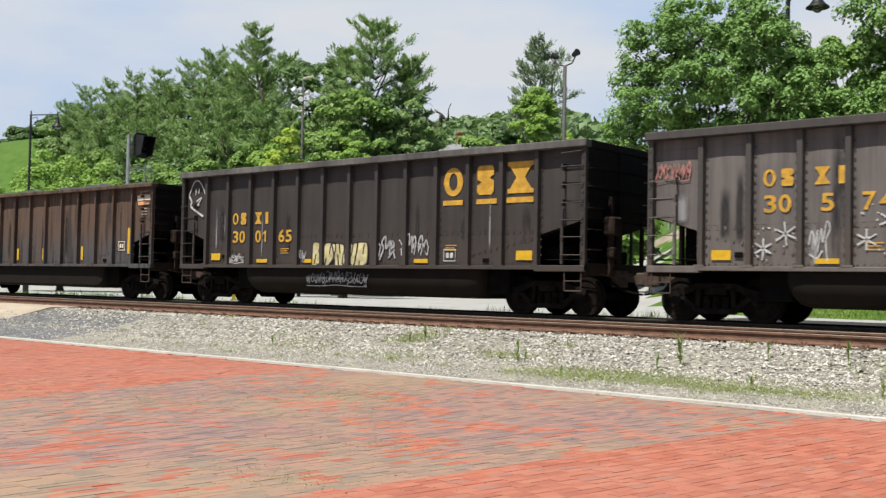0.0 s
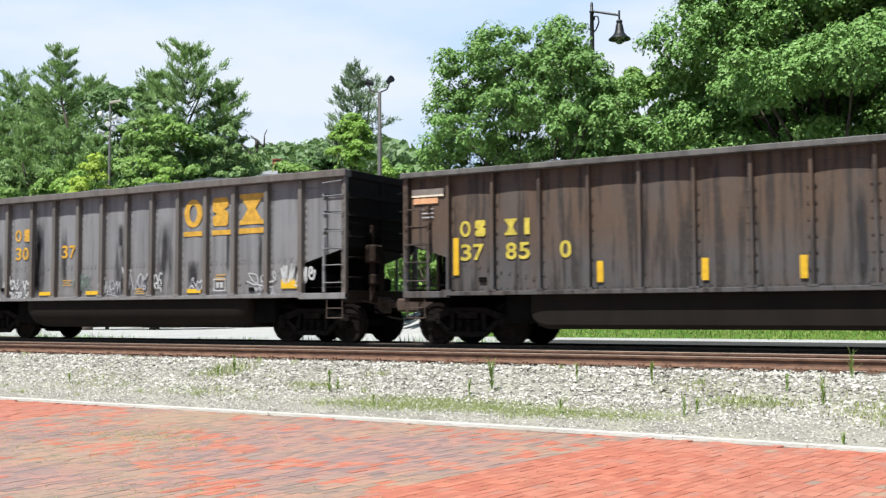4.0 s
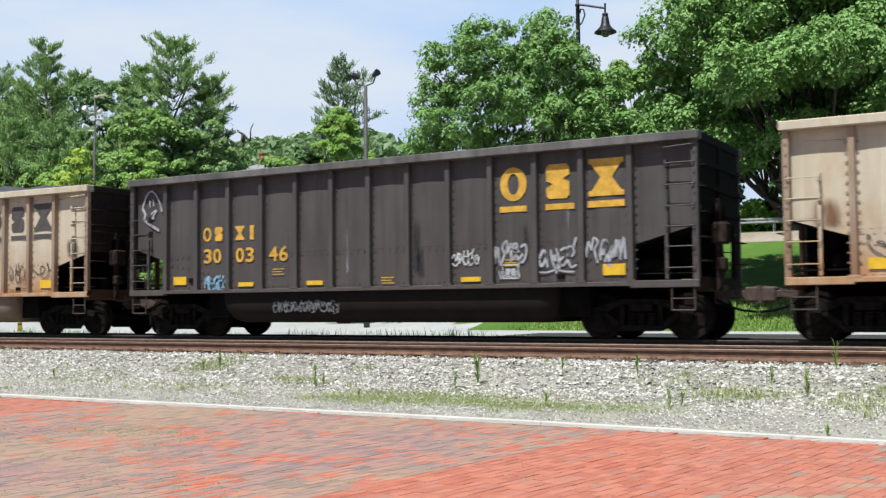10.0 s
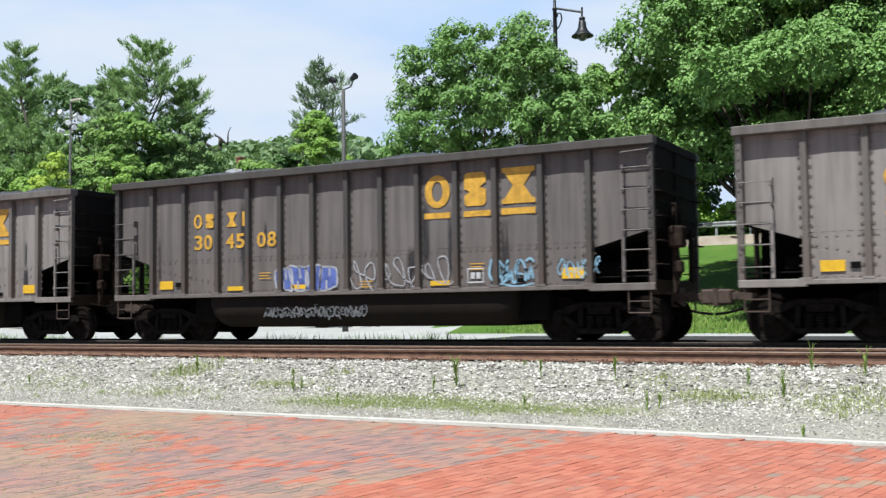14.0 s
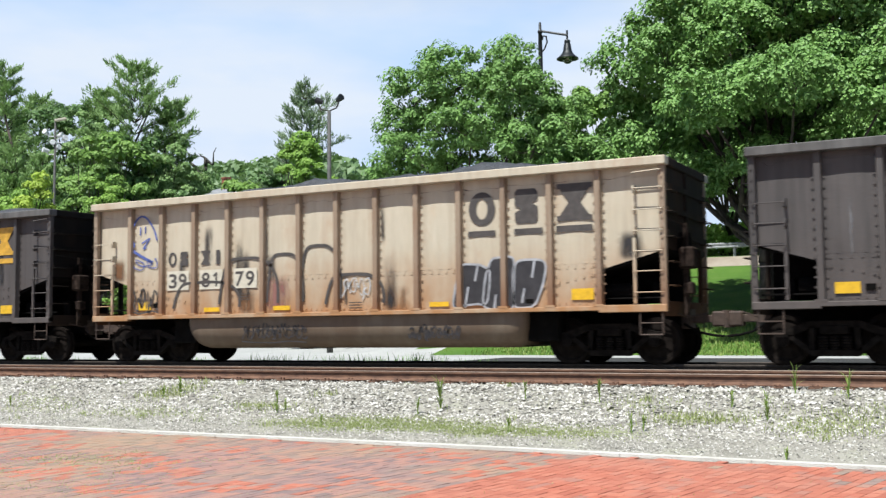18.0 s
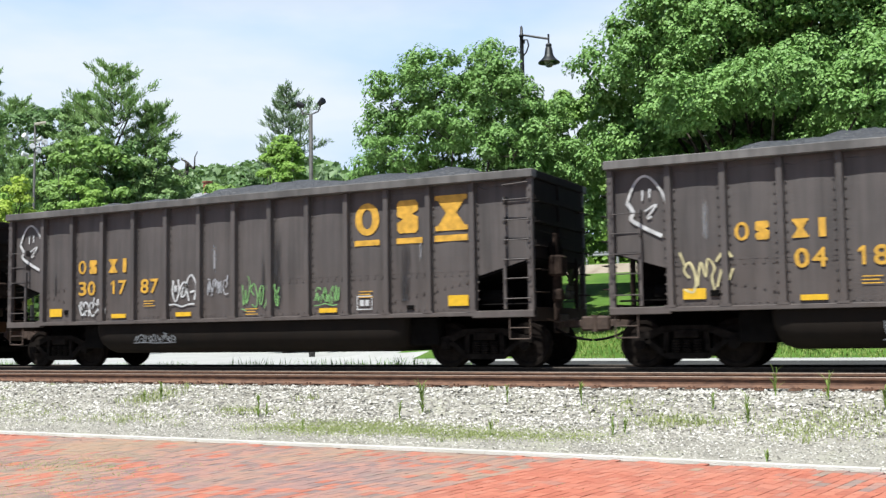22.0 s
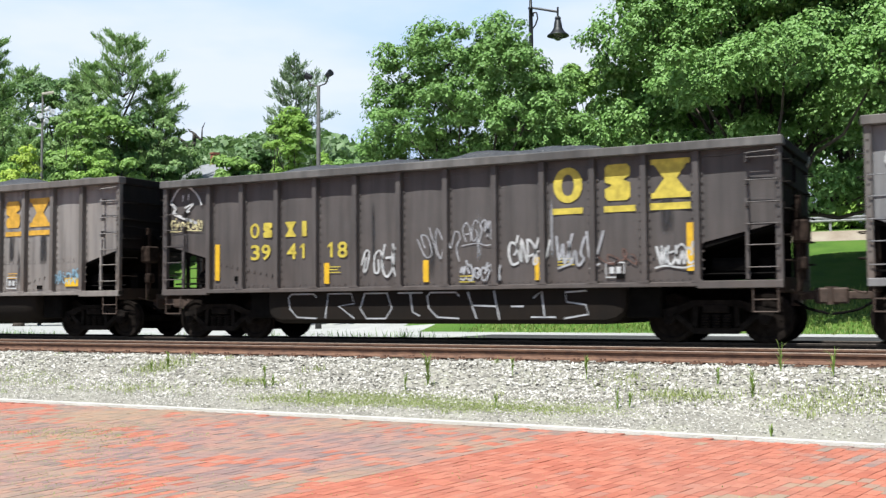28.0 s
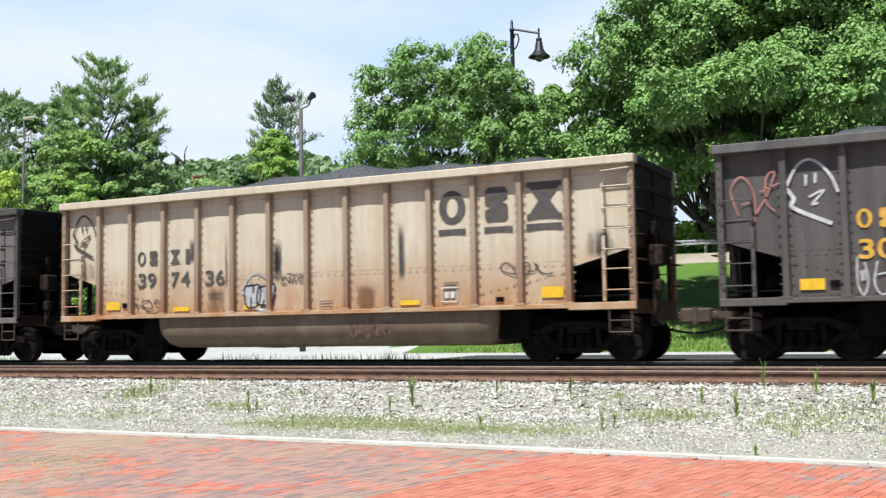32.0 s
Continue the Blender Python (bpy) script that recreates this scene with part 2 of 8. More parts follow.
M["dust"] = plain("dulled_grey_spray_paint", (0.15, 0.155, 0.165), 0.65, 0, 0.4, 5)
M["iron"] = plain("dark_silver_spray_paint", (0.122, 0.112, 0.110), 0.55, 0, 0.55, 3)
M["red"] = plain("faded_red_spray_paint", (0.36, 0.085, 0.07), 0.65, 0, 0.3, 5)
M["teal"] = plain("faded_teal_spray_paint", (0.21, 0.27, 0.24), 0.65, 0, 0.35, 5)


def old_paint(name, rust, grey, black):
    """Rust-brown sheets above, blue-grey bare paint below, with black runs of soot."""
    m = Mat(name)
    up = m.height(1.55, 2.45)
    ragged = m.noise(1.7, 6, (1, 1, 0.30), 0.22, 0.50, True)
    col = m.mix(m.times(m.noise(7, 5, (1, 1, 0.3), 0.3, 0.7, True), 0.6), grey, tuple(c * 0.72 for c in grey))
    col = m.mix(m.times(up, ragged), col, rust)
    col = m.mix(m.times(m.noise(1.1, 5, (1, 1, 0.4), 0.46, 0.70, True), 0.65), col, rust)
    col = m.mix(m.times(m.noise(2.4, 6, (2.8, 2.8, 0.16), 0.50, 0.60, True), 0.85), col, black)
    col = m.mix(m.times(m.noise(16, 4, (1, 1, 0.6), 0.5, 0.75, True), 0.30), col, tuple(c * 1.5 for c in rust))
    return m.done(col, 0.72, 0.0, m.noise(30, 4), 0.12, spec=0.25)


M["rusty"] = old_paint("rusty_brown_car_paint", (0.122, 0.074, 0.050), (0.088, 0.088, 0.094), (0.034, 0.028, 0.026))
M["brown"] = old_paint("dark_brown_car_paint", (0.105, 0.070, 0.050), (0.098, 0.094, 0.095), (0.032, 0.028, 0.026))


def coal_material():
    m = Mat("coal")
    v = m.node("ShaderNodeTexVoronoi", Scale=22.0)
    m.link(m.mapped((1, 1, 1)), v.inputs["Vector"])
    col = m.ramp(v.outputs["Color"], (0.0, (0.030, 0.031, 0.034)), (1.0, (0.105, 0.108, 0.116)))
    return m.done(m.mix(m.times(m.noise(1.2), 0.5), col, (0.05, 0.05, 0.055)), 0.5, 0, v.outputs["Distance"], 0.9, 0.04)


M["coal"] = coal_material()


def rail_material():
    m = Mat("rusty_rail_steel")
    col = m.ramp(m.noise(14, 5, (0.4, 1, 1)), (0, (0.105, 0.054, 0.036)), (1, (0.205, 0.108, 0.066)))
    return m.done(col, 0.8, 0, m.noise(60, 3), 0.2)


M["rail"] = rail_material()
M["railhead"] = plain("worn_rail_head", (0.22, 0.165, 0.13), 0.6, 0.3, 0.25, 12)
# rails under the train: its shade is put into these dark colours
M["shade_rail"] = plain("train_shade_black_rail", (0.030, 0.024, 0.021), 0.7, 0.0, 0.4, 12, spec=0.2)
M["shade_head"] = plain("train_shade_rail_head", (0.075, 0.060, 0.050), 0.6, 0.2, 0.3, 12, spec=0.2)


def tie_material():
    m = Mat("weathered_tie_timber")
    col = m.ramp(m.noise(3, 6, (6, 0.5, 6), shift=True), (0, (0.045, 0.036, 0.030)), (1, (0.15, 0.125, 0.10)))
    return m.done(col, 0.85, 0, m.noise(8, 5, (8, 0.6, 8)), 0.5)


M["tie"] = tie_material()


def stone_material(name, a, b, c):
    m = Mat(name)
    g = m.t.nodes.new("ShaderNodeNewGeometry")
    col = m.ramp(g.outputs["Random Per Island"], (0.0, a), (0.55, b), (1.0, c))
    col = m.mix(m.times(m.noise(40, 3), 0.3), col, a)
    return m.done(col, 0.8, 0, m.noise(70, 3), 0.25)


M["stone"] = stone_material("pale_ballast_stone", (0.20, 0.188, 0.16), (0.45, 0.425, 0.37), (0.82, 0.79, 0.73))


def stain_material(name, colour, cover):
    """A run of dirt or thin paint, worn through in places."""
    m = Mat(name)
    m.done(colour, 0.7)
    tr = m.t.nodes.new("ShaderNodeBsdfTransparent")
    ms = m.t.nodes.new("ShaderNodeMixShader")
    spot = m.t.nodes.new("ShaderNodeTexCoord")
    axes = m.t.nodes.new("ShaderNodeSeparateXYZ")
    m.link(spot.outputs["Generated"], axes.inputs[0])
    fade = []
    for axis, a, b in (("X", 0.45, 0.55), ("Y", 0.2, 0.6)):  # thins out towards its edges
        r = m.t.nodes.new("ShaderNodeValToRGB")
        r.color_ramp.interpolation = "EASE"
        for e in r.color_ramp.elements:
            e.color = (0, 0, 0, 1)
        for at in (a, b):
            r.color_ramp.elements.new(at).color = (1, 1, 1, 1)
        m.link(axes.outputs[axis], r.inputs[0])
        fade.append(r.outputs[0])
    cover = m.times(m.times(fade[0], fade[1]), cover)
    m.link(m.times(m.times(m.noise(4.0, 6, (1.6, 0.22, 1), 0.30, 0.56, True), m.noise(1.6, 3, (1.5, 0.6, 1), 0.22, 0.44, True)), cover), ms.inputs[0])
    m.link(tr.outputs[0], ms.inputs[1])
    m.link(m.b.outputs[0], ms.inputs[2])
    m.link(ms.outputs[0], m.t.nodes["Material Output"].inputs["Surface"])
    return m.m


M["rust"] = plain("rust_streak", (0.26, 0.12, 0.05), 0.8, 0, 0.3, 6)
for key in ("tar", "silver", "white", "slate", "pink", "rust", "teal", "cream", "green"):
    c = tuple(v / TONE for v in tuple(M[key].node_tree.nodes["Color Ramp"].color_ramp.elements[0].color)[:3])
    M["stain_" + key] = stain_material("run_of_" + M[key].name, c, 0.95)


def brick_material():
    m = Mat("paving_brick")
    g = m.t.nodes.new("ShaderNodeNewGeometry")
    info = m.t.nodes.new("ShaderNodeObjectInfo")
    add = m.t.nodes.new("ShaderNodeMath")
    add.operation = "ADD"
    m.link(g.outputs["Random Per Island"], add.inputs[0])
    m.link(info.outputs["Random"], add.inputs[1])
    fr = m.t.nodes.new("ShaderNodeMath")
    fr.operation = "FRACT"
    m.link(add.outputs[0], fr.inputs[0])
    return m, fr.outputs[0]


def red_brick():
    m, r = brick_material()
    col = m.ramp(r, (0.0, (0.42, 0.125, 0.078)), (0.5, (0.53, 0.165, 0.100)), (0.86, (0.57, 0.205, 0.130)), (1.0, (0.40, 0.185, 0.140)))
    col = m.mix(m.times(m.noise(50, 4), 0.25), col, (0.30, 0.10, 0.07))
    col = m.mix(m.times(m.noise(0.6, 4, lo=0.35, hi=0.75), 0.4), col, (0.38, 0.235, 0.18))
    return m.done(col, 0.75, 0, m.noise(80, 4), 0.25)


def dark_brick():
    m, r = brick_material()
    col = m.ramp(r, (0.0, (0.245, 0.178, 0.168)), (0.40, (0.37, 0.222, 0.192)), (0.75, (0.47, 0.245, 0.188)), (1.0, (0.31, 0.228, 0.208)))
    col = m.mix(m.times(m.noise(50, 4), 0.25), col, (0.12, 0.09, 0.085))
    col = m.mix(m.times(m.noise(0.45, 5, lo=0.40, hi=0.62), 0.34), col, (0.42, 0.35, 0.18))
    return m.done(col, 0.75, 0, m.noise(80, 4), 0.25)


M["red_brick"], M["dark_brick"] = red_brick(), dark_brick()
for key in ("red_brick", "dark_brick"):
    M[key].name = key


def soil(name, a, b, c, scale=1.2):
    m = Mat(name)
    col = m.ramp(m.noise(scale, 8, lo=0.3, hi=0.7), (0, a), (0.55, b), (1, c))
    col = m.mix(m.times(m.noise(scale * 45, 4), 0.4), col, a)
    return m.done(col, 0.9, 0, m.noise(scale * 40, 5), 0.5, 0.02)


M["joint"] = soil("sandy_joint_soil", (0.21, 0.140, 0.110), (0.29, 0.190, 0.145), (0.30, 0.24, 0.14))
M["dark_grit"] = soil("dark_grey_gravel", (0.11, 0.115, 0.125), (0.19, 0.195, 0.205), (0.28, 0.28, 0.275), 1.5)
M["black_strip"] = soil("near_black_ground", (0.028, 0.028, 0.029), (0.045, 0.045, 0.046), (0.065, 0.064, 0.063), 0.8)
M["apron"] = soil("sandy_concrete", (0.42, 0.35, 0.26), (0.52, 0.44, 0.34), (0.58, 0.50, 0.40), 1.0)
M["grit"] = soil("grey_grit", (0.27, 0.255, 0.215), (0.40, 0.38, 0.325), (0.42, 0.42, 0.31), 1.5)
M["lawn"] = soil("mown_grass", (0.050, 0.120, 0.010), (0.080, 0.175, 0.015), (0.115, 0.19, 0.028), 0.7)
M["asphalt"] = soil("pale_worn_asphalt", (0.37, 0.37, 0.36), (0.45, 0.45, 0.44), (0.50, 0.50, 0.48), 0.5)
M["concrete"] = soil("pale_concrete", (0.62, 0.59, 0.53), (0.72, 0.69, 0.63), (0.78, 0.75, 0.70), 2)
M["bank"] = soil("bare_stony_bank", (0.25, 0.20, 0.15), (0.36, 0.31, 0.25), (0.42, 0.38, 0.31), 0.9)


def leaf_material(name, a, b, glow=0.35):
    m = Mat(name)
    g = m.t.nodes.new("ShaderNodeNewGeometry")
    col = m.ramp(g.outputs["Random Per Island"], (0, a), (1, b))
    m.done(col, 0.5, spec=0.3)
    tr = m.t.nodes.new("ShaderNodeBsdfTranslucent")
    m.link(m.mix(0.5, col, (0.17, 0.29, 0.06)), tr.inputs["Color"])
    ms = m.t.nodes.new("ShaderNodeMixShader")
    ms.inputs[0].default_value = glow
    m.link(m.b.outputs[0], ms.inputs[1])
    m.link(tr.outputs[0], ms.inputs[2])
    m.link(ms.outputs[0], m.t.nodes["Material Output"].inputs["Surface"])
    return m.m


M["leaf"] = leaf_material("broad_leaves", (0.140, 0.280, 0.066), (0.285, 0.485, 0.140), 0.22)
# lighter copy of the broad leaves, coloured to look more sunlit
M["leaf_sun"] = leaf_material("sunny_maple_leaves", (0.148, 0.298, 0.072), (0.302, 0.508, 0.146), 0.22)
M["leaf_bright"] = leaf_material("fresh_leaves", (0.21, 0.39, 0.060), (0.37, 0.57, 0.120), 0.30)
M["leaf_lime"] = leaf_material("lime_green_leaves", (0.38, 0.54, 0.065), (0.58, 0.74, 0.13), 0.35)
# distance haze is mixed into this needle colour
M["far_needle"] = leaf_material("haze_tinted_pine_needles", (0.20, 0.285, 0.165), (0.33, 0.43, 0.26), 0.30)
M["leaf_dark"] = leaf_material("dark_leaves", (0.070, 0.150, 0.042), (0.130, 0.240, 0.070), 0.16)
# far woods: haze painted in as paler leaf colours
M["far_leaf"] = leaf_material("haze_tinted_distant_leaves", (0.150, 0.245, 0.105), (0.240, 0.350, 0.160), 0.3)
M["needle"] = leaf_material("pine_needles", (0.195, 0.332, 0.108), (0.368, 0.532, 0.205), 0.32)
M["vine"] = leaf_material("vine_leaves", (0.150, 0.285, 0.055), (0.290, 0.460, 0.110), 0.26)
M["blade"] = leaf_material("grass_blades", (0.20, 0.29, 0.055), (0.36, 0.45, 0.13), 0.35)
M["verge"] = leaf_material("dry_verge_grass", (0.40, 0.46, 0.17), (0.60, 0.64, 0.30), 0.50)
M["bark"] = plain("grey_brown_bark", (0.075, 0.060, 0.048), 0.9, 0, 0.4, 4)
M["dead"] = plain("dead_grey_wood", (0.065, 0.057, 0.050), 0.9, 0, 0.35, 4)
M["pole_black"] = plain("black_painted_metal", (0.018, 0.020, 0.022), 0.45, 0.2, 0.3, 6)
M["pole_grey"] = plain("weathered_grey_pole", (0.085, 0.085, 0.08), 0.7, 0.1, 0.3, 6)
M["galvanised"] = plain("galvanised_steel", (0.45, 0.46, 0.47), 0.45, 0.5, 0.2, 6)
M["lamp_white"] = plain("white_lamp_housing", (0.72, 0.73, 0.74), 0.4, 0, 0.1, 6)
M["roof"] = plain("grey_shingles", (0.27, 0.28, 0.30), 0.8, 0, 0.25, 5)
M["siding"] = plain("white_siding", (0.70, 0.70, 0.68), 0.7, 0, 0.1, 5)
M["chimney"] = plain("red_chimney_brick", (0.33, 0.12, 0.08), 0.85, 0, 0.3, 8)
M["signal_black"] = plain("matt_black_signal", (0.012, 0.013, 0.014), 0.6, 0.0, 0.3, 6)
M["hydrant"] = plain("yellow_marker_paint", (0.75, 0.55, 0.03), 0.6, 0, 0.2, 8)
M["sign_red"] = plain("brown_red_sign", (0.22, 0.06, 0.04), 0.6, 0, 0.2, 8)


def glass_lens():
    m = Mat("lamp_glass")
    m.b.inputs["Transmission Weight"].default_value = 0.8
    return m.done((0.85, 0.87, 0.85), 0.15)


M["glass"] = glass_lens()
# ---------------------------------------------------------------- mesh tools
class Shape:
    """Collects vertices and faces for one mesh."""

    def __init__(self):
        self.v, self.f, self.s = [], [], []

    def add(self, verts, faces, slot=0):
        n = len(self.v)
        self.v += [tuple(p) for p in verts]
        self.f += [tuple(n + i for i in q) for q in faces]
        self.s += [slot] * len(faces)
        return self

    def box(self, x0, x1, y0, y1, z0, z1, c=0.0, slot=0):
        """A box, with chamfered edges where c is given."""
        if c <= 0:
            p = [(x, y, z) for x in (x0, x1) for y in (y0, y1) for z in (z0, z1)]
            return self.add(p, [(0, 1, 3, 2), (4, 6, 7, 5), (0, 4, 5, 1), (2, 3, 7, 6), (0, 2, 6, 4), (1, 5, 7, 3)], slot)
        b = bmesh.new()
        bmesh.ops.create_cube(b, size=1, matrix=Matrix.Translation(((x0 + x1) / 2, (y0 + y1) / 2, (z0 + z1) / 2)) @ Matrix.Diagonal((x1 - x0, y1 - y0, z1 - z0, 1)))
        bmesh.ops.bevel(b, geom=list(b.edges), offset=c, segments=1, affect="EDGES")
        b.verts.index_update()
        self.add([v.co[:] for v in b.verts], [[v.index for v in f.verts] for f in b.faces], slot)
        b.free()
        return self

    def prism(self, outline, axis, a, b, slot=0):
        """A closed outline in the plane across axis, drawn out from a to b."""
        put = {"x": lambda p, q, w: (w, p, q), "y": lambda p, q, w: (p, w, q), "z": lambda p, q, w: (p, q, w)}[axis]
        n = len(outline)
        v = [put(p, q, a) for p, q in outline] + [put(p, q, b) for p, q in outline]
        f = [tuple(range(n)), tuple(range(2 * n - 1, n - 1, -1))] + [(i, i + n, (i + 1) % n + n, (i + 1) % n) for i in range(n)]
        return self.add(v, f, slot)

    def rod(self, p, q, r, r2=None, n=8, slot=0):
        """A round bar from p to q, tapered where r2 is given."""
        p, q = Vector(p), Vector(q)
        r2 = r if r2 is None else r2
        turn = (q - p).to_track_quat("Z", "Y")
        v = []
        for c, k in ((p, r), (q, r2)):
            v += [c + turn @ Vector((k * math.cos(2 * math.pi * i / n), k * math.sin(2 * math.pi * i / n), 0)) for i in range(n)]
        f = [tuple(range(n - 1, -1, -1)), tuple(range(n, 2 * n))] + [(i, (i + 1) % n, (i + 1) % n + n, i + n) for i in range(n)]
        return self.add(v, f, slot)

    def pipe(self, points, r, n=6, slot=0):
        for p, q in zip(points, points[1:]):
            self.rod(p, q, r, n=n, slot=slot)
        return self

    def lathe(self, profile, n=24, axis="z", at=(0, 0, 0), slot=0):
        """Turns a profile of (radius, height) round an axis."""
        v, f = [], []
        for r, h in profile:
            for i in range(n):
                a = 2 * math.pi * i / n
                p = (r * math.cos(a), r * math.sin(a), h) if axis == "z" else (r * math.cos(a), h, r * math.sin(a))
                v.append(tuple(p[k] + at[k] for k in range(3)))
        for j in range(len(profile) - 1):
            for i in range(n):
                f.append((j * n + i, j * n + (i + 1) % n, (j + 1) * n + (i + 1) % n, (j + 1) * n + i))
        f += [tuple(range(n)), tuple(range(len(v) - 1, len(v) - n - 1, -1))]
        return self.add(v, f, slot)

    def mesh(self, name, smooth=False):
        me = bpy.data.meshes.new(name)
        me.from_pydata(self.v, [], self.f)
        if any(self.s):
            me.polygons.foreach_set("material_index", self.s)
        b = bmesh.new()
        b.from_mesh(me)
        bmesh.ops.recalc_face_normals(b, faces=b.faces)
        b.to_mesh(me)
        b.free()
        if smooth:
            me.polygons.foreach_set("use_smooth", [True] * len(me.polygons))
        return me


def part(name, shape, material, parent=None, label="", smooth=False):
    """One mesh object under a thing or a part."""
    me = shape.mesh(name, smooth) if isinstance(shape, Shape) else shape
    if not me.materials:
        for mt in material if isinstance(material, (list, tuple)) else [material]:
            me.materials.append(mt)
    ob = new(name, me)
    if parent is not None:
        ob.parent = parent
    return tagged(ob, label)


def raw_mesh(name, verts, faces, materials, smooth=False, slots=None):
    """A large mesh from arrays of vertices and of faces with equal corner counts."""
    verts, faces = np.asarray(verts, np.float32), np.asarray(faces, np.int32)
    me = bpy.data.meshes.new(name)
    k = faces.shape[1]
    me.vertices.add(len(verts))
    me.vertices.foreach_set("co", verts.ravel())
    me.loops.add(faces.size)
    me.loops.foreach_set("vertex_index", faces.ravel())
    me.polygons.add(len(faces))
    me.polygons.foreach_set("loop_start", np.arange(0, faces.size, k, dtype=np.int32))
    me.polygons.foreach_set("loop_total", np.full(len(faces), k, np.int32))
    if slots is not None:
        me.polygons.foreach_set("material_index", np.asarray(slots, np.int32))
    me.update(calc_edges=True)
    me.polygons.foreach_set("use_smooth", np.full(len(faces), bool(smooth)))
    for mt in materials:
        me.materials.append(mt)
    return me


def ease(v, a, b):
    k = np.clip((np.asarray(v, float) - a) / (b - a), 0, 1)
    return k * k * (3 - 2 * k)


# ---------------------------------------------------------------- the lie of the land
PLAZA, KERB_Y = -0.76, 11.90
NEAR_TRACK, TRAIN_TRACK, GAUGE = 17.13, 21.06, 0.7525
RIGHT = ([-900, 11.95, 12.15, 13.3, 15.3, 23.4, 25.0, 38.0, 46.0, 55.0, 58.5, 62.0, 62.4, 80.0, 140.0, 900.0], [-0.762, -0.762, -0.76, -0.62, -0.21, -0.21, -0.33, -0.30, 1.30, 3.25, 3.35, 4.30, 4.75, 6.5, 10.0, 10.0])
LEFT = ([-900, 11.95, 12.15, 13.3, 15.3, 23.4, 25.0, 60.0, 80.0, 100.0, 260.0, 900.0], [-0.762, -0.762, -0.76, -0.62, -0.21, -0.21, -0.33, -0.30, 8.5, 13.0, 46.0, 46.0])


def land(x, y):
    """The height of the ground."""
    x, y = np.asarray(x, float), np.asarray(y, float)
    side = ease(-x / np.maximum(y, 1), 0.50, 0.66)
    z = np.interp(y, *RIGHT) * (1 - side) + np.interp(y, *LEFT) * side
    return z + 13 * np.exp(-((x + 185) / 42) ** 2 - ((y - 98) / 26) ** 2)


def build_ground():
    ys = np.unique(np.concatenate([[-900, -300, -80, -20, 0, 4], np.linspace(11.95, 25, 34), np.linspace(25, 66, 83), np.linspace(66, 130, 40), np.linspace(130, 300, 30), [400, 600, 900]]))
    xs = np.unique(np.concatenate([[-900, -600, -400, -300], np.linspace(-240, 40, 181), [60, 90, 140, 220, 350, 600, 900]]))
    gx, gy = np.meshgrid(xs, ys)
    gz = land(gx, gy)
    n = len(xs)
    i, j = np.meshgrid(np.arange(n - 1), np.arange(len(ys) - 1))
    a = (j * n + i).ravel()
    faces = np.stack([a, a + 1, a + n + 1, a + n], 1)
    cx, cy = (gx[:-1, :-1] + gx[1:, 1:]).ravel() / 2, (gy[:-1, :-1] + gy[1:, 1:]).ravel() / 2
    slots = np.full(len(a), 2)
    slots[cy < 11.95] = 0
    slots[(cy >= 11.95) & (cy < 24.6)] = 1
    slots[(cy >= 11.95) & (cy < 15.6) & (cx < -21.5)] = 5
    ratio = cx / np.maximum(cy, 1)
    slots[(cy >= 24.6) & (cy < 38)] = 3
    # right-hand strip beyond the tracks, coloured near black
    slots[(cy >= 24.6) & (cy < 35.0) & (cx > -16)] = 6
    slots[(cy >= 38) & (cy < 61) & (ratio < -0.545)] = 3
    slots[(cy >= 55.0) & (cy < 58.5) & (ratio >= -0.545)] = 3
    slots[(cy >= 61.6) & (cy < 63) & (ratio >= -0.545)] = 4
    me = raw_mesh("ground", np.stack([gx.ravel(), gy.ravel(), gz.ravel()], 1), faces, [M["joint"], M["grit"], M["lawn"], M["asphalt"], M["bank"], M["dark_grit"], M["black_strip"]], True, slots)
    tagged(new("ground", me), "open ground with grit, pale asphalt and a mown grassy bank", "ground", kind="structure")


build_ground()


def kerb_line(x):
    return KERB_Y + 0.05 * math.cos((x + 9) / 7.0) - 0.035 * max(0.0, x + 6)


def build_kerb():
    s = Shape()
    xs = [-70 + 1.5 * i for i in range(60)]
    for x in xs:
        y0, y1 = kerb_line(x), kerb_line(x + 1.494)
        p = [(x, y0, PLAZA - 0.2), (x + 1.494, y1, PLAZA - 0.2), (x + 1.494, y1 + 0.15, PLAZA - 0.2), (x, y0 + 0.15, PLAZA - 0.2)]
        q = [(a, b + 0.008, PLAZA + 0.035) for a, b, _ in p]
        s.add(p + q, [(0, 3, 2, 1), (4, 5, 6, 7), (0, 1, 5, 4), (1, 2, 6, 5), (2, 3, 7, 6), (3, 0, 4, 7)])
    ob = part("kerb", s, M["concrete"])
    tagged(ob, "pale concrete kerb edging the brick paving", "kerb", kind="structure")


build_kerb()


# ---------------------------------------------------------------- rails and ties
def rail_shape(length):
    w = [(-0.075, -0.172), (0.075, -0.172), (0.075, -0.160), (0.022, -0.142), (0.009, -0.120), (0.009, -0.055), (0.034, -0.042), (0.036, -0.010), (0.028, 0.0),
         (-0.028, 0.0), (-0.036, -0.010), (-0.034, -0.042), (-0.009, -0.055), (-0.009, -0.120), (-0.022, -0.142), (-0.075, -0.160)]
    s = Shape()
    n = len(w)
    v = [(x, y, z) for x in (-length / 2, length / 2) for y, z in w]
    s.add(v, [tuple(range(n)), tuple(range(2 * n - 1, n - 1, -1))])
    for i in range(n):
        k = (i + 1) % n
        s.add([v[i], v[i + n], v[k + n], v[k]], [(0, 1, 2, 3)], 1 if i in (7, 8, 9) else 0)
    return s.mesh("rail")


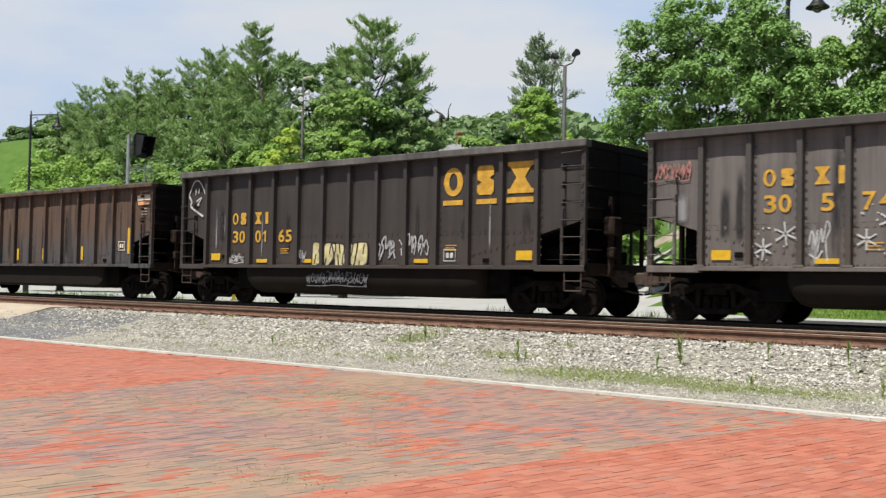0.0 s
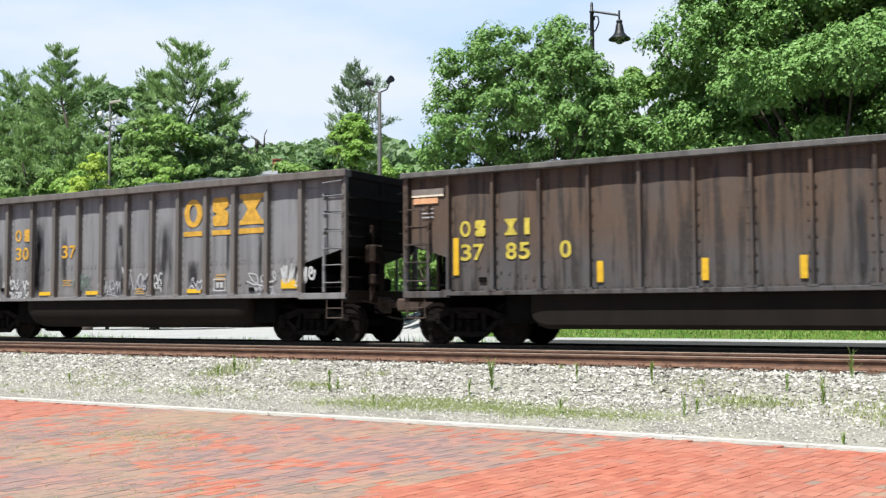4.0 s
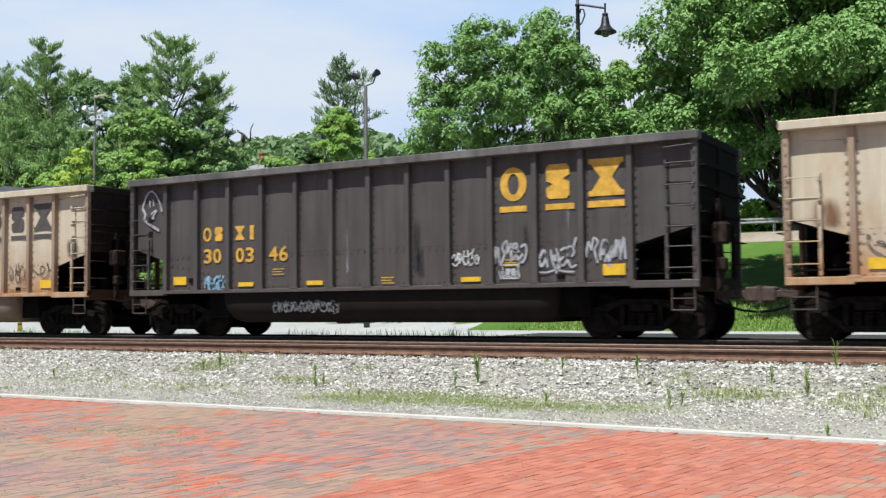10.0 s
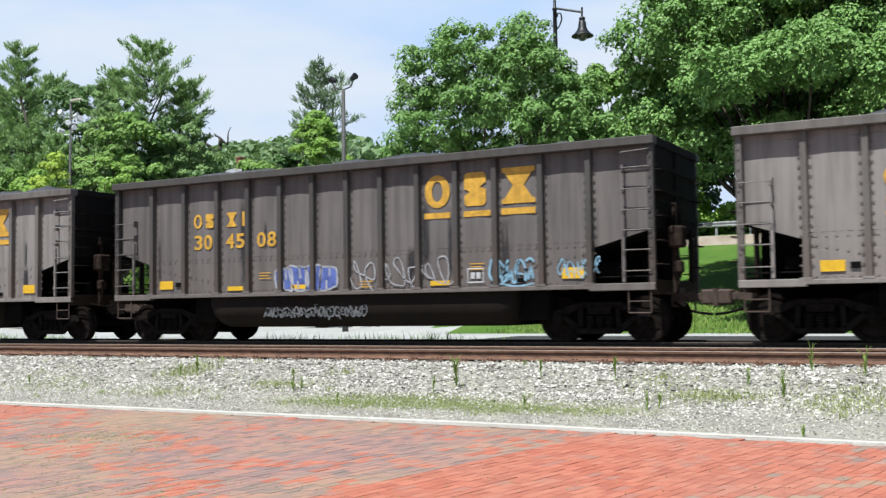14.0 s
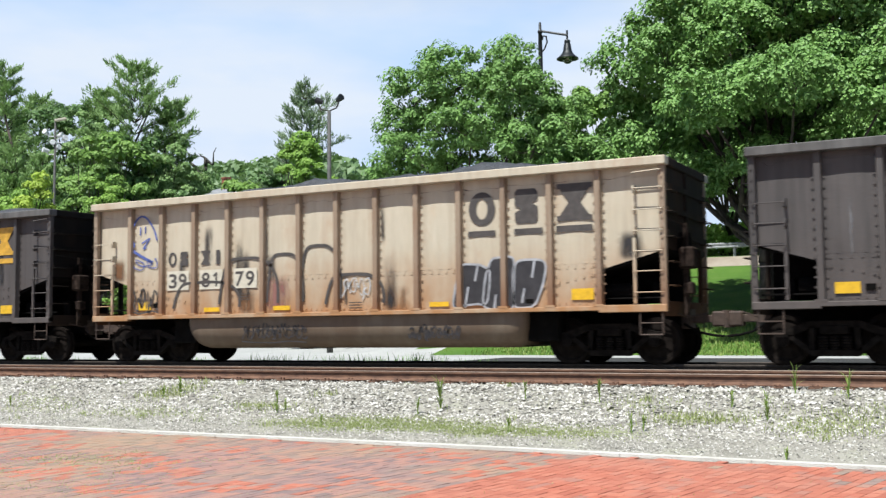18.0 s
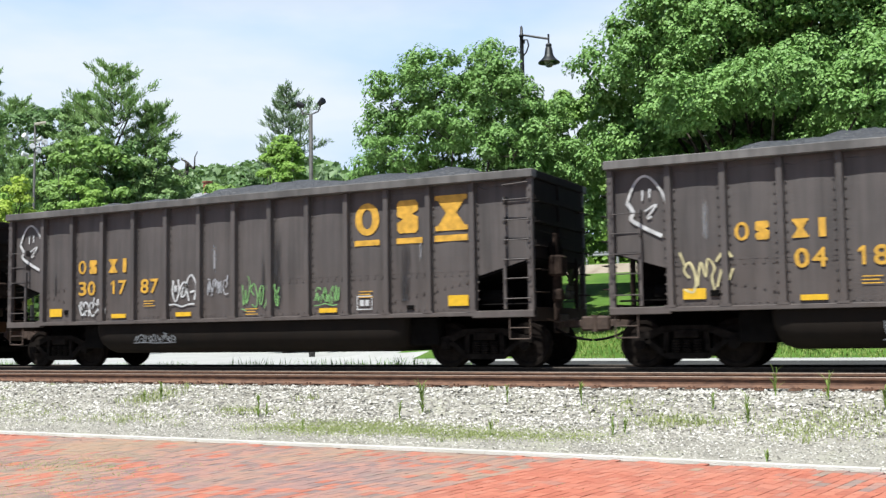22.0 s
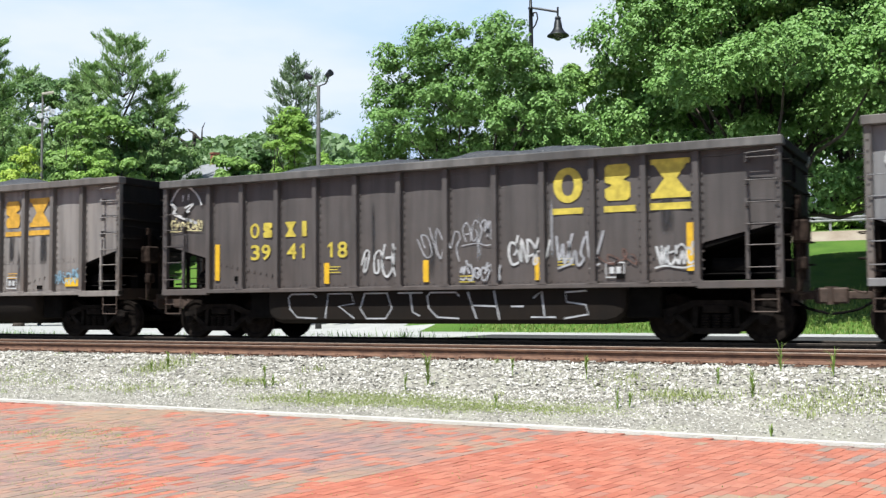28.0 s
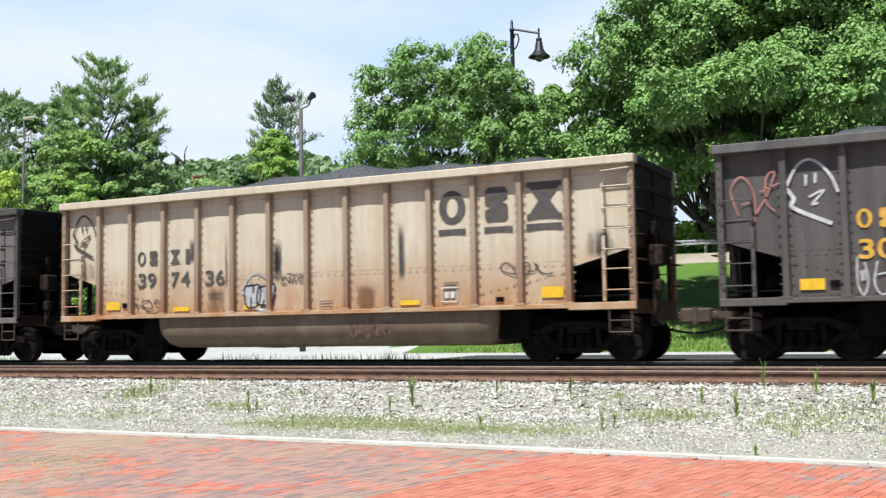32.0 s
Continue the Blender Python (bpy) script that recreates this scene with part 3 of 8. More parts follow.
def build_track(y, label, tie_from, tie_to, web="rail", head="railhead"):
    track = tagged(new("railway_track"), label, "railway track", "tracks through the town", "structure")
    track.location = (0, y, 0)
    me = rail_shape(1500)
    me.materials.append(M[web])
    me.materials.append(M[head])
    for side in (-GAUGE, GAUGE):
        r = new("rail", me)
        r.parent, r.location = track, (0, side, 0)
    tie = Shape().box(-0.115, 0.115, -1.30, 1.30, -0.36, -0.187, 0.012).mesh("tie")
    tie.materials.append(M["tie"])
    plate = Shape()
    for sy in (-GAUGE, GAUGE):
        plate.box(-0.09, 0.09, sy - 0.17, sy + 0.17, -0.187, -0.171)
        for dy in (-0.095, 0.095):
            plate.box(-0.05, -0.02, sy + dy - 0.014, sy + dy + 0.014, -0.171, -0.135)
            plate.box(0.02, 0.05, sy + dy - 0.014, sy + dy + 0.014, -0.171, -0.135)
    plate = plate.mesh("tie_plate")
    plate.materials.append(M["rail"])
    rng = random.Random(int(y * 10))
    for i in range(int((tie_to - tie_from) / 0.5)):
        t = new("tie", tie)
        t.parent = track
        t.matrix_basis = pose(tie_from + 0.5 * i + rng.uniform(-0.03, 0.03), rng.uniform(-0.05, 0.05), rng.uniform(-0.012, 0.004), 0, 0, rng.uniform(-1.2, 1.2))
        p = new("tie_plate", plate)
        p.parent, p.location = t, (0, 0, 0)
    return track


build_track(NEAR_TRACK, "empty railway track with rusty rails on timber ties in pale ballast", -42.0, 12.0)
build_track(TRAIN_TRACK, "railway track under the train, rails coloured dark for its shade, on timber ties", -42.0, 12.0, "shade_rail", "shade_head")
# ---------------------------------------------------------------- the coal train
GAP = 1.54  # between the bodies of coupled cars
# where the ribs stand from the rear end, and the body's length
KINDS = {"long": ([1.17 + 1.01 * i for i in range(13)], 14.64),
         "short": ([1.19, 2.22, 3.25, 4.17, 5.10, 6.01, 6.93, 7.82, 8.74, 9.66, 10.57, 11.59, 12.61], 13.94),
         "old": ([1.10 + 1.07 * i for i in range(13)], 15.13),
         "low": ([1.34, 2.29, 3.27, 4.31, 5.35, 6.44, 7.55, 8.66, 9.70, 10.74, 11.76, 12.76], 14.30)}
TOP, SILL, HALF = 3.95, 1.05, 1.58
WHEEL = 0.457
WHEELBASE = 1.78


def bathtub_section():
    """The tub under the sills: half outline, rounded at the foot."""
    out = [(-1.44, SILL + 0.02)]
    for i in range(7):
        a = math.pi / 2 * i / 6
        out.append((-1.44 + 0.46 * (1 - math.cos(a)), 0.80 - 0.46 * math.sin(a)))
    return out + [(-p, q) for p, q in reversed(out)]


def sheet(x0, x1, z0a, z0b, z1, side, bulge):
    """A thin side sheet between two ribs, slightly bulged by the load; its foot may rise from z0a to z0b."""
    s = Shape()
    n, y = 6, 1.405
    front = []
    for i in range(n + 1):
        k = i / n
        x, out = x0 + (x1 - x0) * k, bulge * math.sin(math.pi * k)
        lo = z0a + (z0b - z0a) * k
        for j in range(5):
            h = j / 4
            front.append((x, side * (y + out * math.sin(math.pi * min(1, 0.12 + h * 0.8))), lo + (z1 - lo) * h))
    m = len(front)
    back = [(a, b - side * 0.012, c) for a, b, c in front]
    f = []
    for i in range(n):
        for j in range(4):
            a = i * 5 + j
            f += [(a, a + 5, a + 6, a + 1), (m + a, m + a + 1, m + a + 6, m + a + 5)]
    for i in range(n):
        a = i * 5
        f += [(a, m + a, m + a + 5, a + 5), (a + 4, a + 9, m + a + 9, m + a + 4)]
    return s.add(front + back, f)


def bolts(s, x, y, z0, z1, n, side, r=0.018):
    for i in range(n):
        z = z0 + (z1 - z0) * (i + 0.5) / n
        s.box(x - r, x + r, min(y, y + side * 0.02), max(y, y + side * 0.02), z - r, z + r)


def truck_frame(side):
    """A cast side frame with its journal ends, bolster pocket and springs."""
    s = Shape()
    y0, y1 = sorted((side * 0.93, side * 1.06))
    h = WHEELBASE / 2
    s.prism([(-h - 0.16, 0.62), (-h + 0.05, 0.66), (-0.42, 0.80), (0.42, 0.80), (h - 0.05, 0.66), (h + 0.16, 0.62), (h + 0.16, 0.50), (h - 0.08, 0.50), (0.40, 0.68), (-0.40, 0.68), (-h + 0.08, 0.50), (-h - 0.16, 0.50)], "y", y0, y1)
    s.prism([(-h + 0.04, 0.53), (-0.40, 0.17), (0.40, 0.17), (h - 0.04, 0.53), (h - 0.16, 0.56), (0.36, 0.28), (-0.36, 0.28), (-h + 0.16, 0.56)], "y", y0, y1)
    for k in (-1, 1):
        s.prism([(k * 0.36, 0.28), (k * 0.45, 0.28), (k * 0.42, 0.70), (k * 0.33, 0.70)], "y", y0, y1)
        s.rod((k * h, side * 0.90, WHEEL), (k * h, side * 1.09, WHEEL), 0.115, n=12)
        s.rod((k * h, side * 1.09, WHEEL), (k * h, side * 1.11, WHEEL), 0.07, n=8)
    s.box(-0.24, 0.24, *sorted((side * 0.7, side * 1.08)), 0.56, 0.72, 0.02)
    for k in (-0.2, 0.0, 0.2):
        for z in range(5):
            s.lathe([(0.075, 0.29 + z * 0.05), (0.088, 0.31 + z * 0.05), (0.075, 0.33 + z * 0.05)], 10, at=(k, side * 1.0, 0))
    return s


def wheelset_mesh():
    s = Shape()
    for k in (-1, 1):
        y = k * 0.80
        prof = [(0.09, -0.07), (0.16, -0.045), (0.34, -0.02), (0.385, -0.05), (0.452, -0.05), (0.457, 0.045), (0.487, 0.055), (0.487, 0.085), (0.38, 0.085), (0.33, 0.03), (0.15, 0.05), (0.09, 0.06)]
        s.lathe([(r, y - k * h) for r, h in prof][:: 1], 32, "y")
        for i in range(4):
            a = math.pi / 2 * i + 0.3
            s.rod((0.25 * math.cos(a), y + k * 0.02, 0.25 * math.sin(a)), (0.25 * math.cos(a), y + k * 0.045, 0.25 * math.sin(a)), 0.03, n=6)
    s.rod((0, -0.95, 0), (0, 0.95, 0), 0.08, n=12)
    return s.mesh("wheelset", False)


def coal_heap(seed, length, low, peaks):
    """Coal filling a car, heaped in places: peaks are (share of the length, height)."""
    rng = np.random.default_rng(seed)
    nx, ny = 80, 15
    x, y = np.linspace(0.2, length - 0.2, nx), np.linspace(-1.42, 1.42, ny)
    gx, gy = np.meshgrid(x, y)
    heap = sum(h * np.exp(-((gx - c * length) / 1.7) ** 2) for c, h in peaks) if peaks else 0 * gx
    ripple = 0.05 * np.sin(gx * 1.3 + seed) + 0.04 * np.sin(gx * 2.9 + 2 * seed)
    across = np.cos(gy / 1.42 * math.pi / 2) ** 0.75
    edge = np.clip(np.minimum(gx - 0.2, length - 0.2 - gx) / 2.2, 0, 1) ** 0.6
    z = low - 0.42 + (0.53 + ripple + 0.55 * heap) * across * edge + 0.022 * rng.standard_normal(gx.shape)
    i, j = np.meshgrid(np.arange(nx - 1), np.arange(ny - 1))
    a = (j * nx + i).ravel()
    return raw_mesh("coal", np.stack([gx.ravel(), gy.ravel(), z.ravel()], 1), np.stack([a, a + 1, a + nx + 1, a + nx], 1), [M["coal"]], True)


def car_pieces(kind):
    """All pieces of a car of that kind: name, mesh, which paint, and under which piece it goes. x runs from the body's rear end."""
    xs, body = KINDS[kind]
    first, last, ribs = xs[0], body - xs[-1], len(xs)
    plain_side = kind in ("old", "low")
    low = TOP - (0.22 if plain_side else 0.0)
    out = []

    def piece(name, s, paint="body", under=None, smooth=False):
        out.append((name, s.mesh(name, smooth) if isinstance(s, Shape) else s, paint, under))
        return len(out) - 1

    for side in (-1, 1):
        edges = [0.09] + xs + [body - 0.09]
        for i, (a, b) in enumerate(zip(edges, edges[1:])):
            if i == 0:
                s = sheet(a, b, 2.18, 1.84, low - 0.05, side, 0.012)
            elif i == len(edges) - 2:
                s = sheet(a, b, 1.84, 2.18, low - 0.05, side, 0.012)
            else:
                s = sheet(a, b, SILL + 0.05, SILL + 0.05, low - 0.05, side, 0.030)
                if not plain_side:  # the seam and its rivets follow the bulge of the sheet
                    for k in range(5):
                        u = a + 0.16 + k * (b - a - 0.32) / 4
                        y = 1.406 + 0.030 * math.sin(math.pi * (u - a) / (b - a)) * 0.87
                        s.box(u - 0.022, u + 0.022, *sorted((side * 1.40, side * (y + 0.010))), 1.885, 1.955)
                        s.box(u - (b - a - 0.32) / 8, u + (b - a - 0.32) / 8, *sorted((side * 1.40, side * (y + 0.002))), 1.975, 1.990)
                for k in range(6):
                    u = a + 0.15 + k * (b - a - 0.30) / 5
                    s.box(u - 0.016, u + 0.016, *sorted((side * 1.40, side * 1.428)), SILL + 0.135, SILL + 0.17)
                if i in (1, 2, ribs - 2, ribs - 1):
                    for k in range(5):
                        u = a + 0.16 + k * (b - a - 0.32) / 4
                        rise = (u - xs[0]) if i < 4 else (xs[-1] - u)
                        s.box(u - 0.02, u + 0.02, *sorted((side * 1.42, side * 1.44)), 1.76 - rise * 0.20, 1.81 - rise * 0.20)
            piece("side_panel", s)
        for x in xs:
            s = Shape()
            half = 0.045 if kind == "old" else 0.075
            s.prism([(x - half, side * 1.405), (x - half * 0.73, side * 1.530), (x + half * 0.73, side * 1.530), (x + half, side * 1.405)], "z", SILL + 0.09, low - 0.10)
            for e in (-half - 0.023, half + 0.023):
                bolts(s, x + e, side * 1.412, SILL + 0.25, low - 0.35, 7 if kind == "old" else 13, side)
            piece("rib", s)
        for x in (0.06, body - 0.06):
            s = Shape().box(x - 0.06, x + 0.06, *sorted((side * 1.44, side * 1.56)), SILL + 0.06, low - 0.10, 0.012)
            bolts(s, x, side * 1.56, SILL + 0.3, low - 0.3, 12, side)
            piece("corner_post", s)
        y0, y1 = sorted((side * 1.38, side * 1.64))
        piece("top_chord", Shape().box(-0.04, body + 0.04, y0, y1, low - (0.12 if kind == "old" else 0.17), low, 0.015))
        s = Shape().box(0, body, *sorted((side * 1.40, side * 1.57)), SILL, SILL + 0.085, 0.008)
        for x in xs:
            s.box(x - 0.11, x + 0.11, *sorted((side * 1.44, side * 1.575)), SILL + 0.08, SILL + 0.125)
        s.box(0.0, first, *sorted((side * 1.42, side * 1.572)), SILL - 0.04, SILL + 0.10, 0.01)
        s.box(body - last, body, *sorted((side * 1.42, side * 1.572)), SILL - 0.04, SILL + 0.10, 0.01)
        piece("side_sill", s)
        # ladders at both ends, side and end
        for end in (0, 1):
            ex = 0.02 if end == 0 else body - 0.02
            inward = 1 if end == 0 else -1
            st = ex + inward * 0.60
            s = Shape().box(st - 0.03, st + 0.03, *sorted((side * 1.50, side * 1.55)), SILL + 0.12, 2.42, 0)
            piece("ladder_stile", s)
            for z in (2.60, 3.00, 3.40) if end else (2.60, 2.96):
                piece("rung_bracket", Shape().box(st - 0.025, st + 0.025, *sorted((side * 1.41, side * 1.56)), z - 0.12, z + 0.03))
            for z in (1.38, 1.78, 2.16, 2.55, 2.95, 3.36) if end else (1.38, 1.78, 2.16, 2.55, 2.92):
                piece("rung", Shape().pipe([(ex + inward * 0.04, side * 1.41, z), (ex + inward * 0.04, side * 1.60, z), (st, side * 1.60, z), (st, side * 1.41, z)], 0.012, 5))
            if end:
                piece("grab_iron", Shape().pipe([(ex + inward * 0.06, side * 1.5, low - 0.26), (ex + inward * 0.06, side * 1.60, low - 0.26), (st, side * 1.60, low - 0.29), (st, side * 1.5, low - 0.29)], 0.014, 5))
            outx = ex - inward * 0.15
            for z in (1.5, 1.95, 2.42, 2.9, 3.3):
                piece("end_rung", Shape().pipe([(ex, side * 1.50, z), (outx, side * 1.50, z), (outx, side * 1.06, z), (ex, side * 1.06, z)], 0.012, 5))
            piece("sill_step", Shape().pipe([(ex + inward * 0.08, side * 1.53, SILL), (ex + inward * 0.08, side * 1.53, 0.58), (ex + inward * 0.52, side * 1.53, 0.58), (ex + inward * 0.52, side * 1.53, SILL)], 0.016, 5).pipe([(ex + inward * 0.08, side * 1.53, 0.80), (ex + inward * 0.52, side * 1.53, 0.80)], 0.014, 5), "coupler")
    for end in (0, 1):
        ex = 0.0 if end == 0 else body
        k = 1 if end == 0 else -1
        s = Shape().box(*sorted((ex + k * 0.03, ex + k * 0.06)), -1.45, 1.45, 2.20, low - 0.08)
        piece("end_wall", s)
        for z in (2.5, 2.95, 3.4):
            piece("end_rib", Shape().box(*sorted((ex - k * 0.03, ex + k * 0.04)), -1.45, 1.45, z - 0.05, z + 0.05))
        piece("end_chord", Shape().box(*sorted((ex - k * 0.04, ex + k * 0.12)), -1.40, 1.40, low - 0.17, low - 0.002, 0.015))
        s = Shape()
        p = [(ex + k * 0.04, 2.24), (ex + k * 0.04, 2.16), (ex + k * 1.9, 1.62), (ex + k * 2.6, 1.05), (ex + k * 2.6, 1.15), (ex + k * 1.9, 1.72)]
        piece("slope_sheet", s.prism(p, "y", -1.375, 1.375), "under")
        s = Shape().box(*sorted((ex + k * 0.0, ex + k * 0.16)), -1.5, 1.5, SILL - 0.12, SILL + 0.16, 0.01)
        s.box(*sorted((ex - k * 0.02, ex + k * 0.07)), -0.10, 0.02, SILL + 0.1, low - 0.12)
        s.box(*sorted((ex - k * 0.02, ex + k * 0.06)), 0.95, 1.03, SILL + 0.1, 2.3)
        s.pipe([(ex - k * 0.06, -1.42, 2.74), (ex - k * 0.10, -0.5, 2.70), (ex - k * 0.06, 0.4, 2.66)], 0.014, 5)
        piece("end_frame", s)
        s = Shape().box(*sorted((ex + k * 0.1, ex + k * 2.2)), -0.22, 0.22, 0.74, 1.06)
        s.box(*sorted((ex + k * 0.25, ex + k * 1.0)), 0.3, 0.75, 1.22, 1.52, 0.04)
        s.rod((ex + k * 0.75, -0.95, 1.42), (ex + k * 1.35, -0.95, 1.42), 0.17, n=14)
        s.box(*sorted((ex + k * 0.35, ex + k * 0.6)), -0.55, -0.2, 1.2, 1.6, 0.03)
        s.pipe([(ex + k * 0.1, -1.2, 1.28), (ex + k * 1.9, -1.2, 1.28), (ex + k * 2.3, -0.8, 0.95)], 0.02, 5)
        piece("brake_gear", s, "under")
        if end:  # hand brake on the leading end
            s = Shape().box(body + 0.10, body + 0.19, -0.74, -0.64, SILL - 0.1, 2.72)
            s.box(body + 0.05, body + 0.34, -0.90, -0.52, 1.84, 2.26, 0.04)
            s.box(body + 0.12, body + 0.30, -0.84, -0.60, 1.34, 1.58, 0.03)
            s.pipe([(body + 0.2, -0.7, 1.9), (body + 0.25, -0.72, 1.3), (body + 0.15, -0.75, 0.95)], 0.02, 5)
            piece("hand_brake", s, "brake_rust")
        # coupler: shank, head and knuckle, with an air hose
        mid = GAP / 2 if kind != "low" else 0.61
        s = Shape().box(*sorted((ex - k * (mid - 0.28), ex + k * 0.2)), -0.075, 0.075, 0.80, 0.95, 0.015)
        s.box(*sorted((ex - k * 0.06, ex + k * 0.1)), -0.26, 0.26, 0.68, 1.07, 0.02)
        s.box(*sorted((ex - k * (mid - 0.02), ex - k * (mid - 0.30))), -0.16, 0.17, 0.72, 1.02, 0.035)
        s.rod((ex - k * (mid - 0.03), k * 0.07, 0.70), (ex - k * (mid - 0.03), k * 0.07, 1.04), 0.085, n=10)
        s.pipe([(ex - k * 0.02, -0.9, 0.98), (ex - k * 0.12, -0.55, 0.90), (ex - k * 0.4, -0.14, 0.98)], 0.016, 5)
        piece("coupler", s, "coupler")
        piece("air_hose", Shape().pipe([(ex + k * 0.02, -0.34, 0.78), (ex - k * 0.25, -0.33, 0.62), (ex - k * 0.5, -0.31, 0.56), (ex - k * (mid - 0.02), -0.30, 0.53)], 0.026, 7), "under")
        if end:
            s = Shape().lathe([(0.235, -0.015), (0.25, 0.0), (0.235, 0.015), (0.215, 0.0)], 20, "y", (0, 0, 0))
            s.rod((-0.27, 0, 0), (0.27, 0, 0), 0.012, n=5).rod((0, 0, -0.27), (0, 0, 0.27), 0.012, n=5)
            s.v = [(ex + 0.16 + b, -0.62 + a, 2.35 + c) for a, b, c in s.v]
            s.rod((ex - 0.02, -0.62, 2.35), (ex + 0.16, -0.62, 2.35), 0.03, n=8)
            s.box(ex + 0.0, ex + 0.12, -0.75, -0.5, 2.15, 2.55, 0.03)
            s.pipe([(ex + 0.05, -0.62, 2.15), (ex + 0.05, -0.60, 1.2)], 0.02, 5)
            piece("hand_brake", s, "under")
    # the tub, with rounded ends
    sec = bathtub_section() if not plain_side else [(-1.40, SILL + 0.02), (-1.40, 0.44), (-1.30, 0.35), (1.30, 0.35), (1.40, 0.44), (1.40, SILL + 0.02)]
    s = Shape()
    n = len(sec)
    ends = ((2.95, 0.30, 0.90), (2.97, 0.58, 0.95), (3.03, 0.78, 0.975), (3.14, 0.92, 0.99), (3.34, 1.0, 1.0))
    rows = []
    for x, deep, wide in [(a, b, c) for a, b, c in ends] + [(body - a, b, c) for a, b, c in reversed(ends)]:
        rows.append([(x, p * wide, SILL + 0.02 - (SILL + 0.02 - q) * deep) for p, q in sec])
    v = [p for r in rows for p in r]
    m = len(rows)
    f = [tuple(range(n)), tuple(range(m * n - 1, (m - 1) * n - 1, -1))]
    for r in range(m - 1):
        f += [(r * n + i, r * n + i + 1, (r + 1) * n + i + 1, (r + 1) * n + i) for i in range(n - 1)]
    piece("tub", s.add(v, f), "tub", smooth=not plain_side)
    for e0, e1 in ((2.32, 3.0), (body - 3.0, body - 2.32)):
        piece("bolster_casing", Shape().box(e0, e1, -1.18, 1.18, 0.46, SILL + 0.01, 0.03), "under")
    piece("floor_plate", Shape().box(0.6, body - 0.6, -1.44, 1.44, SILL + 0.012, SILL + 0.03), "under")
    piece("lining", Shape().box(0.1, body - 0.1, -0.02, 0.02, 1.2, 3.3), "under")
    # trucks
    for c in (1.32, body - 1.32):
        s = Shape().box(-0.36, 0.36, -0.90, 0.90, 0.26, 0.72, 0.02)
        s.rod((0, 0, 0.7), (0, 0, 0.9), 0.2, n=16)
        for k in (-1, 1):
            s.box(k * 0.36 - 0.06, k * 0.36 + 0.06, -0.85, 0.85, 0.36, 0.50)
        s.v = [(a + c, b, z) for a, b, z in s.v]
        truck = piece("truck", s, "under")
        for side in (-1, 1):
            fr = truck_frame(side)
            fr.v = [(a + c, b, z) for a, b, z in fr.v]
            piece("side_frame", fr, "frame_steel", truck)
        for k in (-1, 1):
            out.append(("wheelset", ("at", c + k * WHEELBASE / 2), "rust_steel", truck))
    return out, xs, body, low


WHEELSET = wheelset_mesh()
WHEELSET.materials.append(M["rust_steel"])
PIECES = {k: car_pieces(k) for k in KINDS}
PEAKS = {0: ((0.5, 0.15),), 4: ((0.4, 0.2), (0.7, 0.25)), 7: ((0.5, 0.3), (0.7, 0.3)), 9: ((0.42, 0.25), (0.72, 0.2)), 2: ((0.3, 0.1), (0.5, 0.14), (0.72, 0.16), (0.88, 0.14)), 10: ((0.79, 0.55),), 12: ((0.62, 0.18),), 14: ((0.45, 0.3), (0.75, 0.3)), 15: ((0.3, 0.2), (0.55, 0.25), (0.75, 0.2)), 16: ((0.34, 0.28), (0.5, 0.15), (0.72, 0.3)), 17: ((0.45, 0.25), (0.66, 0.3), (0.85, 0.2)), 18: ((0.35, 0.3), (0.6, 0.2)), 19: ((0.3, 0.2), (0.7, 0.2)), 20: ((0.3, 0.2), (0.5, 0.25), (0.68, 0.28)), 21: ((0.40, 0.08), (0.55, 0.12)), 22: ((0.35, 0.3), (0.6, 0.15)), 23: ((0.3, 0.22), (0.5, 0.25), (0.7, 0.2)), 24: ((0.3, 0.2), (0.5, 0.2), (0.62, 0.25))}


# ---------------------------------------------------------------- marks on the cars
def sized_text(body_text, height, width=None):
    cu = bpy.data.curves.new("mark", "FONT")
    cu.body, cu.size, cu.extrude, cu.offset = body_text, height / 0.70, 0.001, 0.030 * height
    ob = bpy.data.objects.new("mark", cu)
    scene.collection.objects.link(ob)
    me = bpy.data.meshes.new_from_object(ob.evaluated_get(bpy.context.evaluated_depsgraph_get()))
    bpy.data.objects.remove(ob)
    v = np.empty(len(me.vertices) * 3, np.float32)
    me.vertices.foreach_get("co", v)
    v = v.reshape(-1, 3)
    v[:, 0] -= v[:, 0].min()
    if width:
        v[:, 0] *= width / v[:, 0].max()
    me.vertices.foreach_set("co", v.ravel())
    return me


DIGITS = {}


def digits(text, height, width):
    key = (text, height, round(width, 2))
    if key not in DIGITS:
        if text == "1":
            DIGITS[key] = Shape().add([(width - 0.06, 0, 0), (width, 0, 0), (width, height, 0), (width - 0.05, height, 0), (0, height * 0.80, 0), (0, height * 0.66, 0), (width - 0.06, height * 0.77, 0)], [(0, 1, 2, 3, 6), (3, 4, 5, 6)]).mesh("figure")
        else:
            DIGITS[key] = sized_text(text, height, width)
    return DIGITS[key]


def flat(x, z, depth=1.4420):
    """Turns a shape drawn in x and y to stand on the near side of a car."""
    return pose(x, -depth, z, 90, 0, 0)


